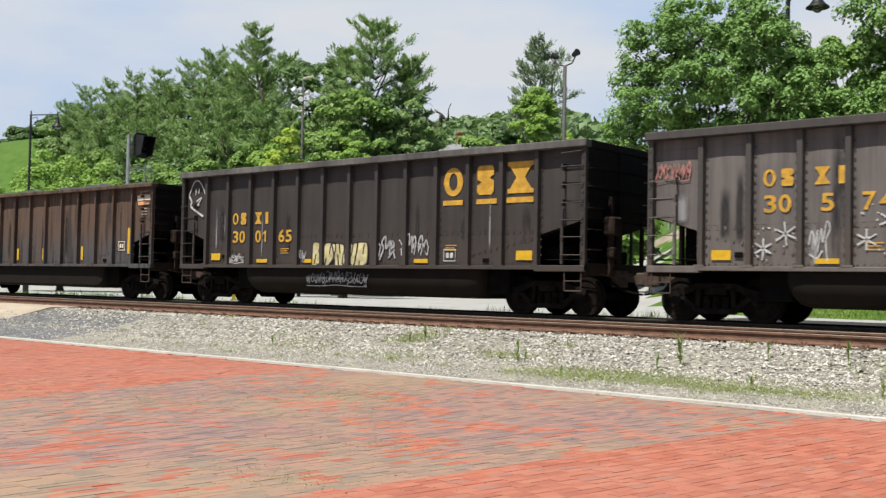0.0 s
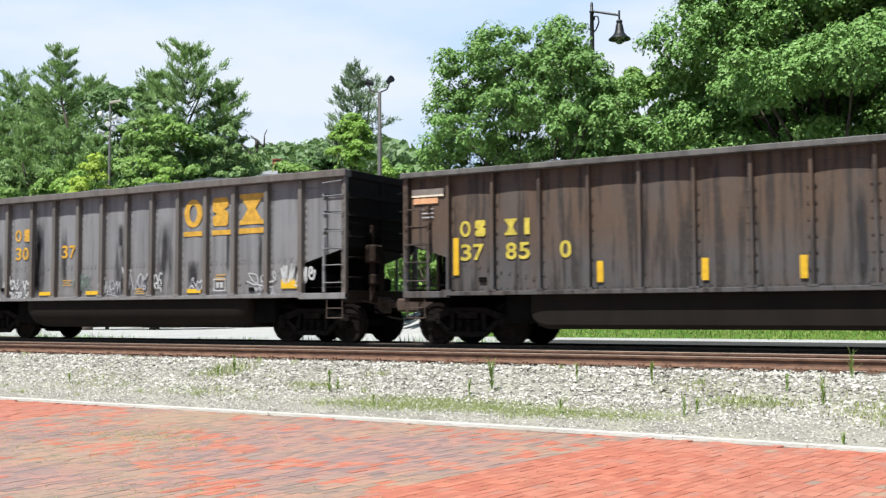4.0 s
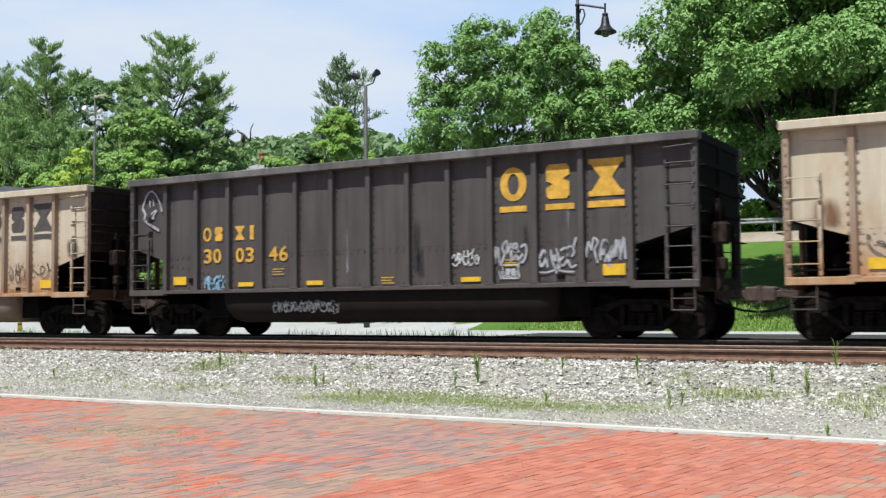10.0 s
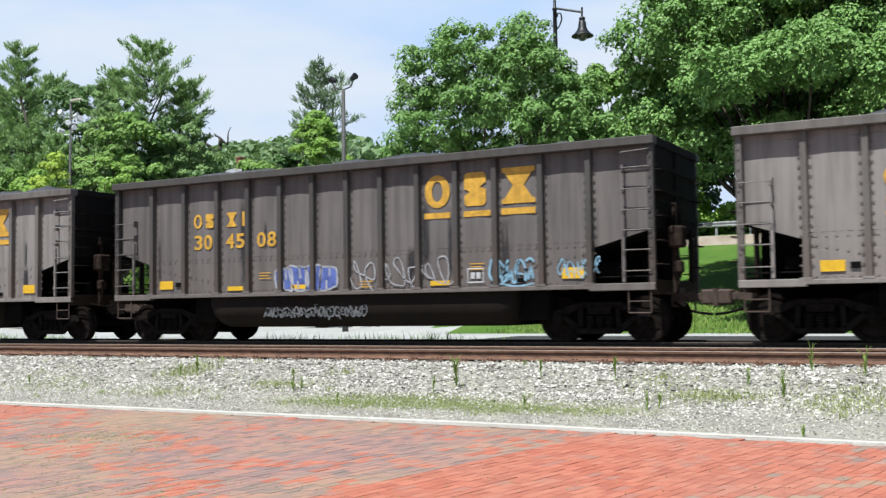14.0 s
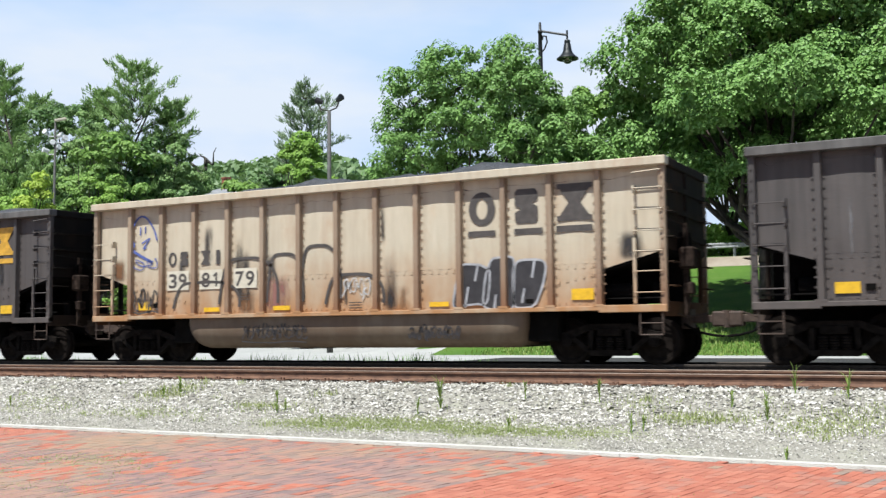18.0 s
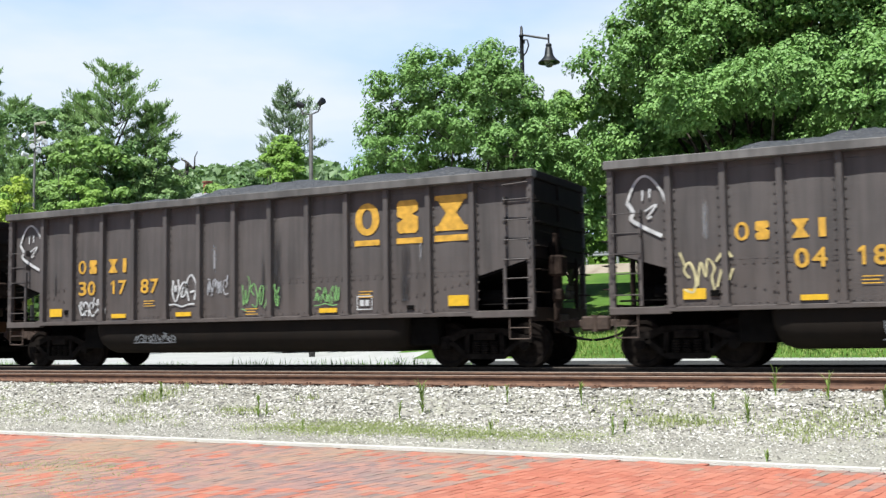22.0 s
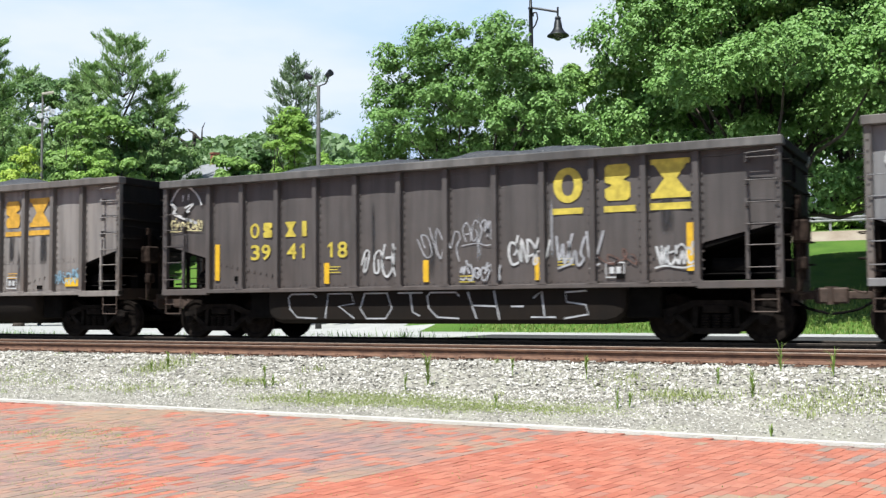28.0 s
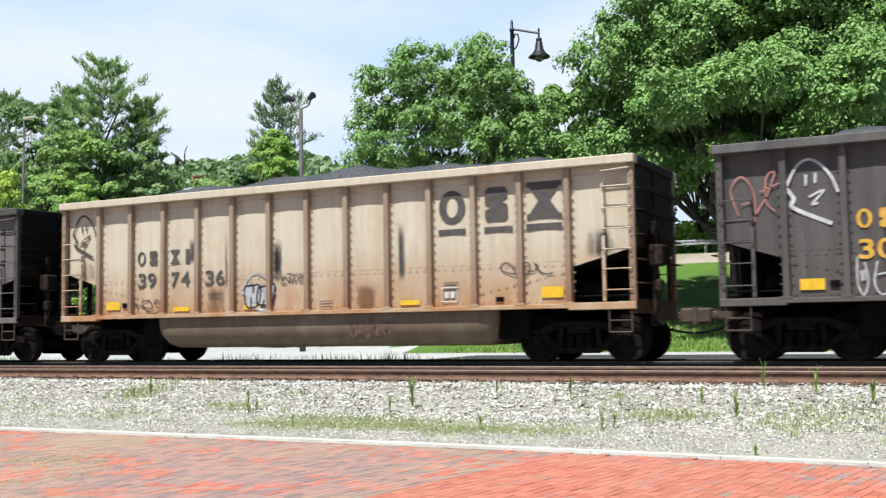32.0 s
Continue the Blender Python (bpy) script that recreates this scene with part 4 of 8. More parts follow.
def ribbon(points, w, closed=False):
    """A painted stroke along points in the x-y plane."""
    s = Shape()
    p = [Vector((a, b)) for a, b in points]
    n = len(p)
    left, right = [], []
    for i in range(n):
        d = (p[(i + 1) % n] - p[i - 1]) if closed else (p[min(n - 1, i + 1)] - p[max(0, i - 1)])
        d = Vector((-d.y, d.x)).normalized() * w / 2 if d.length > 1e-6 else Vector((0, w / 2))
        left.append(p[i] + d)
        right.append(p[i] - d)
    v = [(q.x, q.y, 0.0) for q in left + right]
    m = n if closed else n - 1
    return s.add(v, [(i, (i + 1) % n, n + (i + 1) % n, n + i) for i in range(m)])


GLYPHS = (  # loose strokes of a hand with a spray can, in a unit square
    (((0.0, 0.2), (0.2, 0.9), (0.4, 0.1), (0.6, 0.95), (0.85, 0.1)),),
    (((0.1, 0.1), (0.5, 0.6), (0.7, 0.95), (0.4, 0.9), (0.5, 0.4), (0.9, 0.15)), ((0.2, 0.55), (0.95, 0.75))),
    (((0.8, 0.85), (0.3, 0.95), (0.1, 0.5), (0.4, 0.1), (0.8, 0.3), (0.5, 0.55)), ((0.7, 0.2), (1.0, -0.2))),
    (((0.1, 0.9), (0.35, 0.2), (0.5, 0.7), (0.65, 0.05), (1.0, 0.95)), ((0.3, -0.1), (0.9, -0.02))),
    (((0.0, 0.5), (0.3, 0.95), (0.6, 0.55), (0.3, 0.1), (0.0, 0.5)), ((0.55, 0.9), (0.95, 0.05))),
    (((0.2, 0.0), (0.1, 0.6), (0.4, 1.0), (0.7, 0.6), (0.6, 0.1)), ((0.35, 0.3), (0.38, 0.6)), ((0.52, 0.3), (0.55, 0.6))),
    (((0.05, 0.75), (0.5, 0.95), (0.95, 0.8)), ((0.1, 0.1), (0.4, 0.6), (0.6, 0.15), (0.95, 0.5))),
    (((0.1, 0.3), (0.4, 0.8), (0.8, 0.7), (0.7, 0.25), (0.35, 0.2), (0.5, 0.55)),),
    (((0.0, 0.0), (0.3, 0.5), (0.1, 0.8), (0.5, 1.0), (0.6, 0.5), (0.9, 0.9), (1.0, 0.2)),),
    (((0.2, 1.0), (0.05, 0.4), (0.5, 0.05), (0.9, 0.45), (0.75, 1.0)), ((0.3, 0.65), (0.7, 0.6))),
)


def smooth_line(pts, steps=5):
    """A rounded stroke through the points."""
    if len(pts) < 3:
        return pts
    p = [pts[0]] + list(pts) + [pts[-1]]
    out = []
    for a, b, c, d in zip(p, p[1:], p[2:], p[3:]):
        for k in range(steps):
            t = k / steps
            out.append(tuple(0.5 * (2 * b[i] + (c[i] - a[i]) * t + (2 * a[i] - 5 * b[i] + 4 * c[i] - d[i]) * t * t + (3 * b[i] - a[i] - 3 * c[i] + d[i]) * t ** 3) for i in (0, 1)))
    return out + [pts[-1]]


def scribble(seed, w, h, stroke):
    """A hand-sprayed tag of slanted rounded strokes that cannot be read, sign by sign."""
    rng = random.Random(seed)
    n = max(2, round(w / max(0.14, h * 0.34)))
    step = w / n
    out = []
    lean = rng.uniform(0.05, 0.3)
    arch = rng.uniform(-0.12, 0.16)
    for i in range(n):
        g = rng.choice(GLYPHS)
        gw, gh = step * rng.uniform(0.95, 1.35), h * rng.uniform(0.72, 0.92)
        up = h * (0.05 + arch * math.sin(math.pi * (i + 0.5) / n))
        fx, fy = rng.random() < 0.5, rng.random() < 0.4
        s = Shape()
        for line in g:
            pts = [(step * i + gw * ((1 - a if fx else a) + rng.uniform(-0.05, 0.05)) + lean * h * b * 0.4, up + gh * ((1 - b if fy else b) + rng.uniform(-0.05, 0.05))) for a, b in line]
            bit = ribbon(smooth_line(pts), stroke * rng.uniform(0.8, 1.15))
            s.add(bit.v, bit.f)
        out.append(s)
    if rng.random() < 0.4:
        out.append(ribbon(smooth_line([(w * k / 4, -0.05 * h + 0.05 * h * math.sin(k * 2.1 + seed)) for k in range(5)]), stroke * 0.8))
    return out


def bubble(seed, w, h):
    """Swollen overlapping letters that cannot be read: for each a fill, and a rim with inner strokes."""
    rng = random.Random(seed)
    m = max(1, round(w / (0.70 * h)))
    out = []
    for k in range(m):
        fill, rim = Shape(), Shape()
        cx, cy = w * (k + 0.5) / m, h * (0.5 + rng.uniform(-0.05, 0.05))
        rx, ry = w / m * 0.56, h * rng.uniform(0.44, 0.52)
        a1, a2, tilt, power = rng.uniform(0, 6.28), rng.uniform(0, 6.28), rng.uniform(-0.2, 0.2), rng.uniform(0.38, 0.6)
        ringed = []
        for i in range(26):
            a = 2 * math.pi * i / 26
            r = 1 + 0.10 * math.sin(2 * a + a1) + 0.09 * math.sin(3 * a + a2)
            u, v = rx * r * math.copysign(abs(math.cos(a)) ** power, math.cos(a)), ry * r * math.copysign(abs(math.sin(a)) ** power, math.sin(a))
            ringed.append((cx + u + tilt * v, cy + v))
        fill.add([(a, b, 0.0004 * k) for a, b in ringed], [tuple(range(26))])
        edge = ribbon(ringed, 0.045, True)
        rim.add(edge.v, edge.f)
        for u, v0, v1 in ((-0.25, -0.95, rng.uniform(-0.5, 0.1)), (0.2, rng.uniform(-0.1, 0.4), 0.95)):
            edge = ribbon([(cx + u * rx + tilt * v0 * ry, cy + v0 * ry), (cx + (u + 0.06) * rx + tilt * v1 * ry, cy + v1 * ry)], 0.045)
            rim.add(edge.v, edge.f)
        out.append((fill, rim))
    return out


def slab(seed, w, h):
    """A tilted painted slab and the dark stroke of a letter on it."""
    rng = random.Random(seed)
    t = rng.uniform(-0.16, 0.16)
    turn = lambda a, b: (w / 2 + (a - 0.5) * w - t * (b - 0.5) * h, h / 2 + (b - 0.5) * h + t * (a - 0.5) * w)
    fill = Shape().add([(*turn(a, b), 0) for a, b in ((0.03, 0), (0.97, 0.03), (1, 0.95), (0.9, 1), (0.05, 0.97), (0, 0.1))], [(0, 1, 2, 3, 4, 5)])
    ink = Shape()
    for line in GLYPHS[seed % len(GLYPHS)]:
        bit = ribbon([turn(0.22 + 0.56 * a, 0.18 + 0.64 * b) for a, b in line], 0.10)
        ink.add(bit.v, bit.f)
    bit = ribbon([turn(a, b) for a, b in ((0.0, 0.0), (1.0, 0.02), (1.0, 0.98), (0.0, 0.98))], 0.03, True)
    ink.add(bit.v, bit.f)
    return [(fill, ink)]


def loops(seed, w, h, stroke, turns):
    """A loose looping tag that cannot be read."""
    rng = random.Random(seed)
    pts, n = [], 14 * turns
    p1, p2, p3 = rng.uniform(0, 6.28), rng.uniform(0, 6.28), rng.uniform(0, 6.28)
    r = 0.55 * w / turns
    for i in range(n):
        u = i / (n - 1)
        a = 2 * math.pi * turns * u
        y = 0.5 + 0.30 * math.sin(a + p1) + 0.14 * math.sin(0.53 * a + p2) + 0.06 * math.sin(2.3 * a + p3)
        pts.append((w * u + r * math.cos(a + p1 + 0.5) + r * 0.5 * math.sin(0.71 * a + p3), h * y))
    return [ribbon(pts, stroke)]


STROKES = {"C": (((0.95, 0.85), (0.85, 1.0), (0.1, 1.0), (0.0, 0.85), (0.05, 0.4), (0.3, 0.05), (0.95, 0.0)),), "R": (((0.05, 0.0), (0.15, 1.0), (0.9, 1.0), (1.0, 0.6), (0.5, 0.5), (1.0, 0.0)),),
           "O": (((0.15, 1.0), (0.85, 1.0), (1.0, 0.4), (0.8, 0.0), (0.2, 0.0), (0.0, 0.4), (0.15, 1.0)),), "T": (((0.0, 1.0), (1.0, 1.0)), ((0.5, 1.0), (0.6, 0.25), (0.9, 0.1))), "H": (((0.0, 1.0), (0.25, 0.0)), ((0.75, 1.05), (0.9, -0.05)), ((0.1, 0.5), (0.85, 0.45))),
           "-": (((0.1, 0.45), (0.9, 0.45)),), "1": (((0.2, 0.75), (0.5, 1.0), (0.6, 0.05)), ((0.1, 0.05), (1.0, 0.05))), "5": (((0.9, 1.0), (0.15, 0.95), (0.2, 0.6), (0.85, 0.5), (0.95, 0.15), (0.1, 0.0)),)}


def hand_word(text, w, h):
    """A word drawn in single sprayed strokes."""
    s = Shape()
    widths = [0.42 if c == "-" else 0.75 if c in "15T" else 1.0 for c in text]
    x, k = 0.0, w / sum(widths)
    for c, wide in zip(text, widths):
        for line in STROKES[c]:
            bit = ribbon([(x + a * wide * k * 0.84, b * h) for a, b in line], 0.034)
            s.add(bit.v, bit.f)
        x += wide * k
    return s


def hood(w, h, stroke):
    """The outline of a pointed hood, open at the right, with two short strokes and a bent one inside."""
    s = Shape()
    for k, line in ((1.0, ((1.0, 0.47), (0.88, 0.72), (0.64, 0.94), (0.42, 1.0), (0.20, 0.88), (0.0, 0.58))), (1.6, ((0.0, 0.58), (0.15, 0.42), (0.10, 0.30), (0.30, 0.20), (0.48, 0.13), (0.86, 0.0))),
                    (0.8, ((0.40, 0.77), (0.39, 0.60))), (0.8, ((0.58, 0.79), (0.57, 0.63))), (0.8, ((0.44, 0.42), (0.74, 0.52), (0.50, 0.31), (0.62, 0.33)))):
        bit = ribbon(smooth_line([((a - 0.5) * w * 1.1, (b - 0.5) * h * 1.05) for a, b in line]), stroke * k)
        s.add(bit.v, bit.f)
    return s


def stars(seed, w, h):
    """Sprayed stars of six arms, one by one, and the dots between them."""
    rng = random.Random(seed)
    out = []
    for k in range(max(2, round(w / 0.42))):
        cx, cy, r, turn = w * (k + 0.5) / max(2, round(w / 0.42)), h * (0.35 + 0.35 * (k % 2)), rng.uniform(0.17, 0.24), rng.uniform(0, 1)
        s = Shape()
        for i in range(3):
            a = turn + math.pi * i / 3
            bit = ribbon([(cx - r * math.cos(a), cy - r * math.sin(a)), (cx + r * math.cos(a), cy + r * math.sin(a))], 0.035)
            s.add(bit.v, bit.f)
        out.append(s)
    s = Shape()
    for _ in range(round(26 * w * h)):
        a, b, r = rng.uniform(0, w), rng.uniform(0, h), rng.uniform(0.014, 0.026)
        s.add([(a + r * math.cos(q), b + r * math.sin(q), 0) for q in (0, 1.05, 2.09, 3.14, 4.19, 5.24)], [(0, 1, 2, 3, 4, 5)])
    return out, s


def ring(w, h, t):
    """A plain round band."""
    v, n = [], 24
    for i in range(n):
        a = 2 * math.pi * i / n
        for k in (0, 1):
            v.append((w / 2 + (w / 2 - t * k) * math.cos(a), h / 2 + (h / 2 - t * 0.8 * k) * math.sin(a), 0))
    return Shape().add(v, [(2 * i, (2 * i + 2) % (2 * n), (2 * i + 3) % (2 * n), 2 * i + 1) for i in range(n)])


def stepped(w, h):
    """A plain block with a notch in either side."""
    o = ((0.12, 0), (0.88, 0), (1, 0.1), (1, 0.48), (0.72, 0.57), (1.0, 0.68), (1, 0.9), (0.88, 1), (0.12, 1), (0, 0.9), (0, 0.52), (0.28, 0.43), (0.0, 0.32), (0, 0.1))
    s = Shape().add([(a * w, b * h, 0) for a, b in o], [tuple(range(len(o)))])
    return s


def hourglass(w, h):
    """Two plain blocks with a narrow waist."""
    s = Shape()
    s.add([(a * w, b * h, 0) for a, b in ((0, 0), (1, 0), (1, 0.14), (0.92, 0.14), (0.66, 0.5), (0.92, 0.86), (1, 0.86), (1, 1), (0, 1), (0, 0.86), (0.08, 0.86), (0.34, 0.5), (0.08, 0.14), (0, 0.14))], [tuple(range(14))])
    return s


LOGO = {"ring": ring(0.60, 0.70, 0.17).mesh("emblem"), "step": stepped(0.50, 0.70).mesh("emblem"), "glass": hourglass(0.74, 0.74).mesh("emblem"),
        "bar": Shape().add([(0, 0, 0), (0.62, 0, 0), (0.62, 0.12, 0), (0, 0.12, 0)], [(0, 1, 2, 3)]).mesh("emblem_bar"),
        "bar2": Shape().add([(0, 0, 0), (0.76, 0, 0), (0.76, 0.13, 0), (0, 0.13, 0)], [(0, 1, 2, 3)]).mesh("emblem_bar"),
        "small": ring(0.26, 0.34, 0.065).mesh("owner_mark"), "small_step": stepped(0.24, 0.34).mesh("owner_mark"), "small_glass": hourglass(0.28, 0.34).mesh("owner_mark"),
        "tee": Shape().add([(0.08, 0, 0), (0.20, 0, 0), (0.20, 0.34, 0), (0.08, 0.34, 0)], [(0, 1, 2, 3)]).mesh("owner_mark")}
SQUARE = {}


def plate(w, h):
    key = (round(w, 3), round(h, 3))
    if key not in SQUARE:
        SQUARE[key] = Shape().add([(0, 0, 0), (w, 0, 0), (w, h, 0), (0, h, 0)], [(0, 1, 2, 3)]).mesh("panel")
    return SQUARE[key]


def mark(name, mesh, material, car, x, z, depth=1.4420, label=""):
    me = mesh.mesh(name) if isinstance(mesh, Shape) else mesh
    if not me.materials:
        me.materials.append(material)
    ob = new(name, me)
    ob.material_slots[0].link = "OBJECT"
    ob.material_slots[0].material = material
    ob.parent = car
    ob.matrix_basis = flat(x, z, depth)
    return tagged(ob, label)


def decorate(car, kind, xs, body, low, number, letter, tags, index):
    """Emblem blocks, owner's mark, number, data panels and stickers, then the spray paint."""
    n = len(xs)
    paint = M[letter]
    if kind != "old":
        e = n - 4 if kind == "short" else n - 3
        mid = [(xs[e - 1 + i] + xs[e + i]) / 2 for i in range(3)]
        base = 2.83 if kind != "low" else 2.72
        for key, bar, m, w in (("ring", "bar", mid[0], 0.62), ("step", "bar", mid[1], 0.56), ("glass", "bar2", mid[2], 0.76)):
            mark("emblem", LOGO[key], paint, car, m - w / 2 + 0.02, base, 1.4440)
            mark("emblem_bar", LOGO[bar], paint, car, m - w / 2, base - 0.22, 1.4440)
    p0 = (xs[1] + xs[2]) / 2 if kind != "old" else (xs[0] + xs[1]) / 2
    pitch = xs[2] - xs[1]
    mark_z, number_z, shift = {"long": (2.31, 1.79, 0.0), "short": (2.71, 2.21, 0.08), "old": (2.29, 1.80, 0.05), "low": (2.29, 1.80, 0.05)}[kind]
    p0 += shift
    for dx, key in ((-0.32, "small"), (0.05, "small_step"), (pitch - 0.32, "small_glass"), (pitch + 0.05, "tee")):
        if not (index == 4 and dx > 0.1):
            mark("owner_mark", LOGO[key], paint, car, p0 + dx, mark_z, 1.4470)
    first = 0 if kind == "old" else 1
    for i, pair in enumerate(number):
        centre = (xs[first + i] + xs[first + i + 1]) / 2 + shift
        if pair:
            for k, figure in enumerate(pair):
                if letter == "slate" and index == 14 and k == 0:
                    mark("number_patch", plate(0.68, 0.46), M["number_ground"], car, centre - 0.36, number_z - 0.06, 1.4465)
                mark("figure", digits(figure, 0.33, 0.12 if figure == "1" else 0.25), paint, car, centre - 0.15 * len(pair) + 0.30 * k + (0.05 if figure == "1" else 0.0), number_z, 1.4470)
    yellow = M["yellow"]
    if letter == "slate":  # soot and rust gathered at the ends
        for x0, w, z0, h, key in ((body - 0.72, 0.7, 2.02, 0.6, "tar"), (0.75, 0.7, 2.0, 0.6, "rust"), (xs[3] + 0.5, 0.7, 1.12, 0.7, "rust"), (xs[7] + 0.5, 0.8, 1.12, 0.6, "rust")):
            r2 = random.Random(int(x0 * 100) + index)
            left = [(-w / 2 * (0.5 + 0.5 * r2.random()), h * k / 8) for k in range(9)]
            right = [(w / 2 * (0.5 + 0.5 * r2.random()), h * k / 8) for k in range(9)]
            s = Shape().add([(a, b, 0) for a, b in left + right], [(k, k + 9, k + 10, k + 1) for k in range(8)])
            mark("stain", s, M["stain_" + key], car, x0, z0, 1.4400)
    strips = {"old": ((xs[0] + 0.10, 1.48, 0.80), (xs[3] + 0.16, 1.28, 0.42), (xs[5] + 0.12, 1.28, 0.42), (xs[6] + 0.84, 1.28, 0.42), (xs[9] + 0.16, 1.28, 0.46), (xs[-1] - 0.28, 1.48, 0.84)),
              "low": ((xs[0] + 0.16, 1.34, 0.84), (xs[3] + 0.22, 1.22, 0.46), (xs[5] + 0.56, 1.22, 0.46), (xs[8] - 0.18, 1.22, 0.46), (xs[-1] - 0.20, 1.34, 0.90))}
    if kind in strips:
        for x, z, h in strips[kind]:
            mark("reflector", plate(0.13, h), yellow, car, x, z, 1.4460)
        if kind == "old":  # pale worn placards in the top corners
            for x in (0.16, body - 0.98):
                mark("placard", plate(0.80, 0.17), M["cream_card"], car, x, 3.20, 1.4440)
                mark("placard", plate(0.62, 0.12), M["orange_card"], car, x + 0.04, 3.05, 1.4440)
                for k in range(3):
                    mark("data_line", plate(0.30, 0.03), M["silver"], car, x + 0.25, 2.92 - 0.09 * k, 1.4440)
    else:
        mark("reflector", plate(0.42, 0.20), yellow, car, xs[0] + 0.22, 1.27, 1.4460)
        mark("reflector", plate(0.46, 0.22), yellow, car, xs[-2] + 0.42, 1.27, 1.4460)
        for i in (2, 4, 8):
            mark("reflector", plate(0.46, 0.10), yellow, car, xs[i] + 0.28, 1.20, 1.4460)
    i = 9
    frame = ribbon([(0, 0), (0.36, 0), (0.36, 0.28), (0, 0.28)], 0.03, True)
    for u, v in ((0.07, 0.07), (0.20, 0.07)):
        frame.add([(u, v, 0), (u + 0.09, v, 0), (u + 0.09, v + 0.13, 0), (u, v + 0.13, 0)], [(0, 1, 2, 3)])
    mark("data_panel", frame, M["cream_card" if kind == "old" else "white"], car, xs[-1] - 0.80 if kind == "old" else xs[i] + 0.25, 1.60 if kind == "old" else 1.25, 1.4450)
    for i, z in () if kind == "old" else ((3, 1.46), (n - 4, 1.50), (6, 1.2)):
        for k in range(3):
            mark("data_line", plate(0.34 - 0.06 * (k % 2), 0.020), paint, car, xs[i] + 0.3, z + 0.06 * k, 1.4450)
    mark("defect_card_holder", Shape().box(0, 0.17, 0, 0.11, 0, 0.03), M["under"], car, xs[0] + 0.72, 1.32, 1.418)
    mark("defect_card_holder", Shape().box(0, 0.17, 0, 0.09, 0, 0.03), M["under"], car, xs[-3] + 0.45, 1.22, 1.418)
    rng = random.Random(500 + index)
    finish = CARS[index][0]
    for k in range({"grey": 7, "cool": 5, "dim": 6, "black": 5, "pitch": 5, "sooty": 9, "beige": 6}.get(finish, 0)):  # runs of soot, and scuffs where it has come off
        w, h, x = rng.uniform(0.10, 0.40) * (0.4 if finish in ("black", "pitch", "sooty") and k % 2 else 1.0), rng.uniform(0.6, 1.7), rng.choice(xs[:-1]) + rng.uniform(0.15, 0.85)
        z = rng.uniform(1.15, 3.25 - h)
        left = [(-w / 2 * (0.5 + 0.5 * rng.random()), h * i / 8) for i in range(9)]
        right = [(w / 2 * (0.5 + 0.5 * rng.random()), h * i / 8) for i in range(9)]
        s = Shape().add([(a, b, 0) for a, b in left + right], [(i, i + 9, i + 10, i + 1) for i in range(8)])
        mark("stain", s, M["stain_silver" if finish in ("black", "pitch", "sooty") and k % 2 else "stain_slate" if finish == "beige" else "stain_tar"], car, x, z, 1.4420)
    for j, (what, colour, x, z, w, h) in enumerate(tags):
        seed = int(x * 100) + int(z * 10) + j
        if what == "scribble":
            for s in loops(seed, w, h, 0.026, max(3, int(w * 4.0))) if seed % 4 == 0 else scribble(seed, w, h, 0.026):
                mark("spray_stroke", s, M[colour], car, x, z, 1.4475)
        elif what == "bold":
            for s in scribble(seed, w, h, 0.044):
                mark("spray_stroke", s, M[colour], car, x, z, 1.4475)
        elif what == "hood":
            mark("spray_outline", hood(w, h, 0.045), M[colour], car, x, z, 1.4475)
        elif what == "stars":
            each, dots = stars(seed, w, h)
            for s in each:
                mark("spray_star", s, M[colour], car, x, z, 1.4475)
            tagged(mark("spray_speckle", dots, M[colour], car, x, z, 1.4473), kind="stuff")
        elif what == "arch":
            pts = [(0.5 - 0.5 * abs(math.cos(a)) ** 0.5 * math.copysign(1, math.cos(a)) + 0.03 * math.sin(3 * a), math.sin(a) ** 0.75 if a < 3.1 else 0.0) for a in (math.pi * k / 28 for k in range(1, 28))]
            mark("spray_outline", ribbon([(a * w, b * h) for a, b in pts], 0.07), M[colour], car, x, z, 1.4475)
        elif what in ("block", "slab"):
            for fill, rim in (bubble if what == "block" else slab)(seed, w, h):
                mark("spray_outline", rim, M["tar" if colour in ("white", "cream", "silver") else "silver"], car, x, z, 1.4490)
                mark("spray_letter", fill, M[colour], car, x, z, 1.4455)
        elif what == "sweep":  # broad bent strokes with a pale edge, w and h scale the sketch
            for n, stroke in enumerate((((0.02, 0.72), (0.08, 0.86), (0.17, 0.86), (0.10, 0.55), (0.17, 0.16)), ((0.36, 0.40), (0.46, 0.76), (0.42, 0.14), (0.51, 0.42)), ((0.53, 0.14), (0.52, 0.46), (0.62, 0.95), (0.75, 0.72), (0.97, 0.16)), ((0.60, 0.40), (0.72, 0.44), (0.80, 0.16)))):
                fine = []
                for (a, b), (c, d) in zip(stroke, stroke[1:]):
                    fine += [(w * (a + (c - a) * k / 4), h * (b + (d - b) * k / 4)) for k in range(4)]
                fine.append((w * stroke[-1][0], h * stroke[-1][1]))
                fine = [fine[0]] + [tuple((fine[k - 1][i] + 2 * fine[k][i] + fine[k + 1][i]) / 4 for i in (0, 1)) for k in range(1, len(fine) - 1)] + [fine[-1]]
                mark("spray_haze", ribbon(fine, 0.47), M["stain_pink"], car, x, z, 1.4458 + 0.0001 * n)
                mark("spray_outline", ribbon(fine, 0.35), M["cream"], car, x, z, 1.4462 + 0.0001 * n)
                mark("spray_letter", ribbon(fine, 0.25), M[colour], car, x, z, 1.4466 + 0.0001 * n)
        elif what == "stain":
            rng = random.Random(seed)
            left, right = [], []
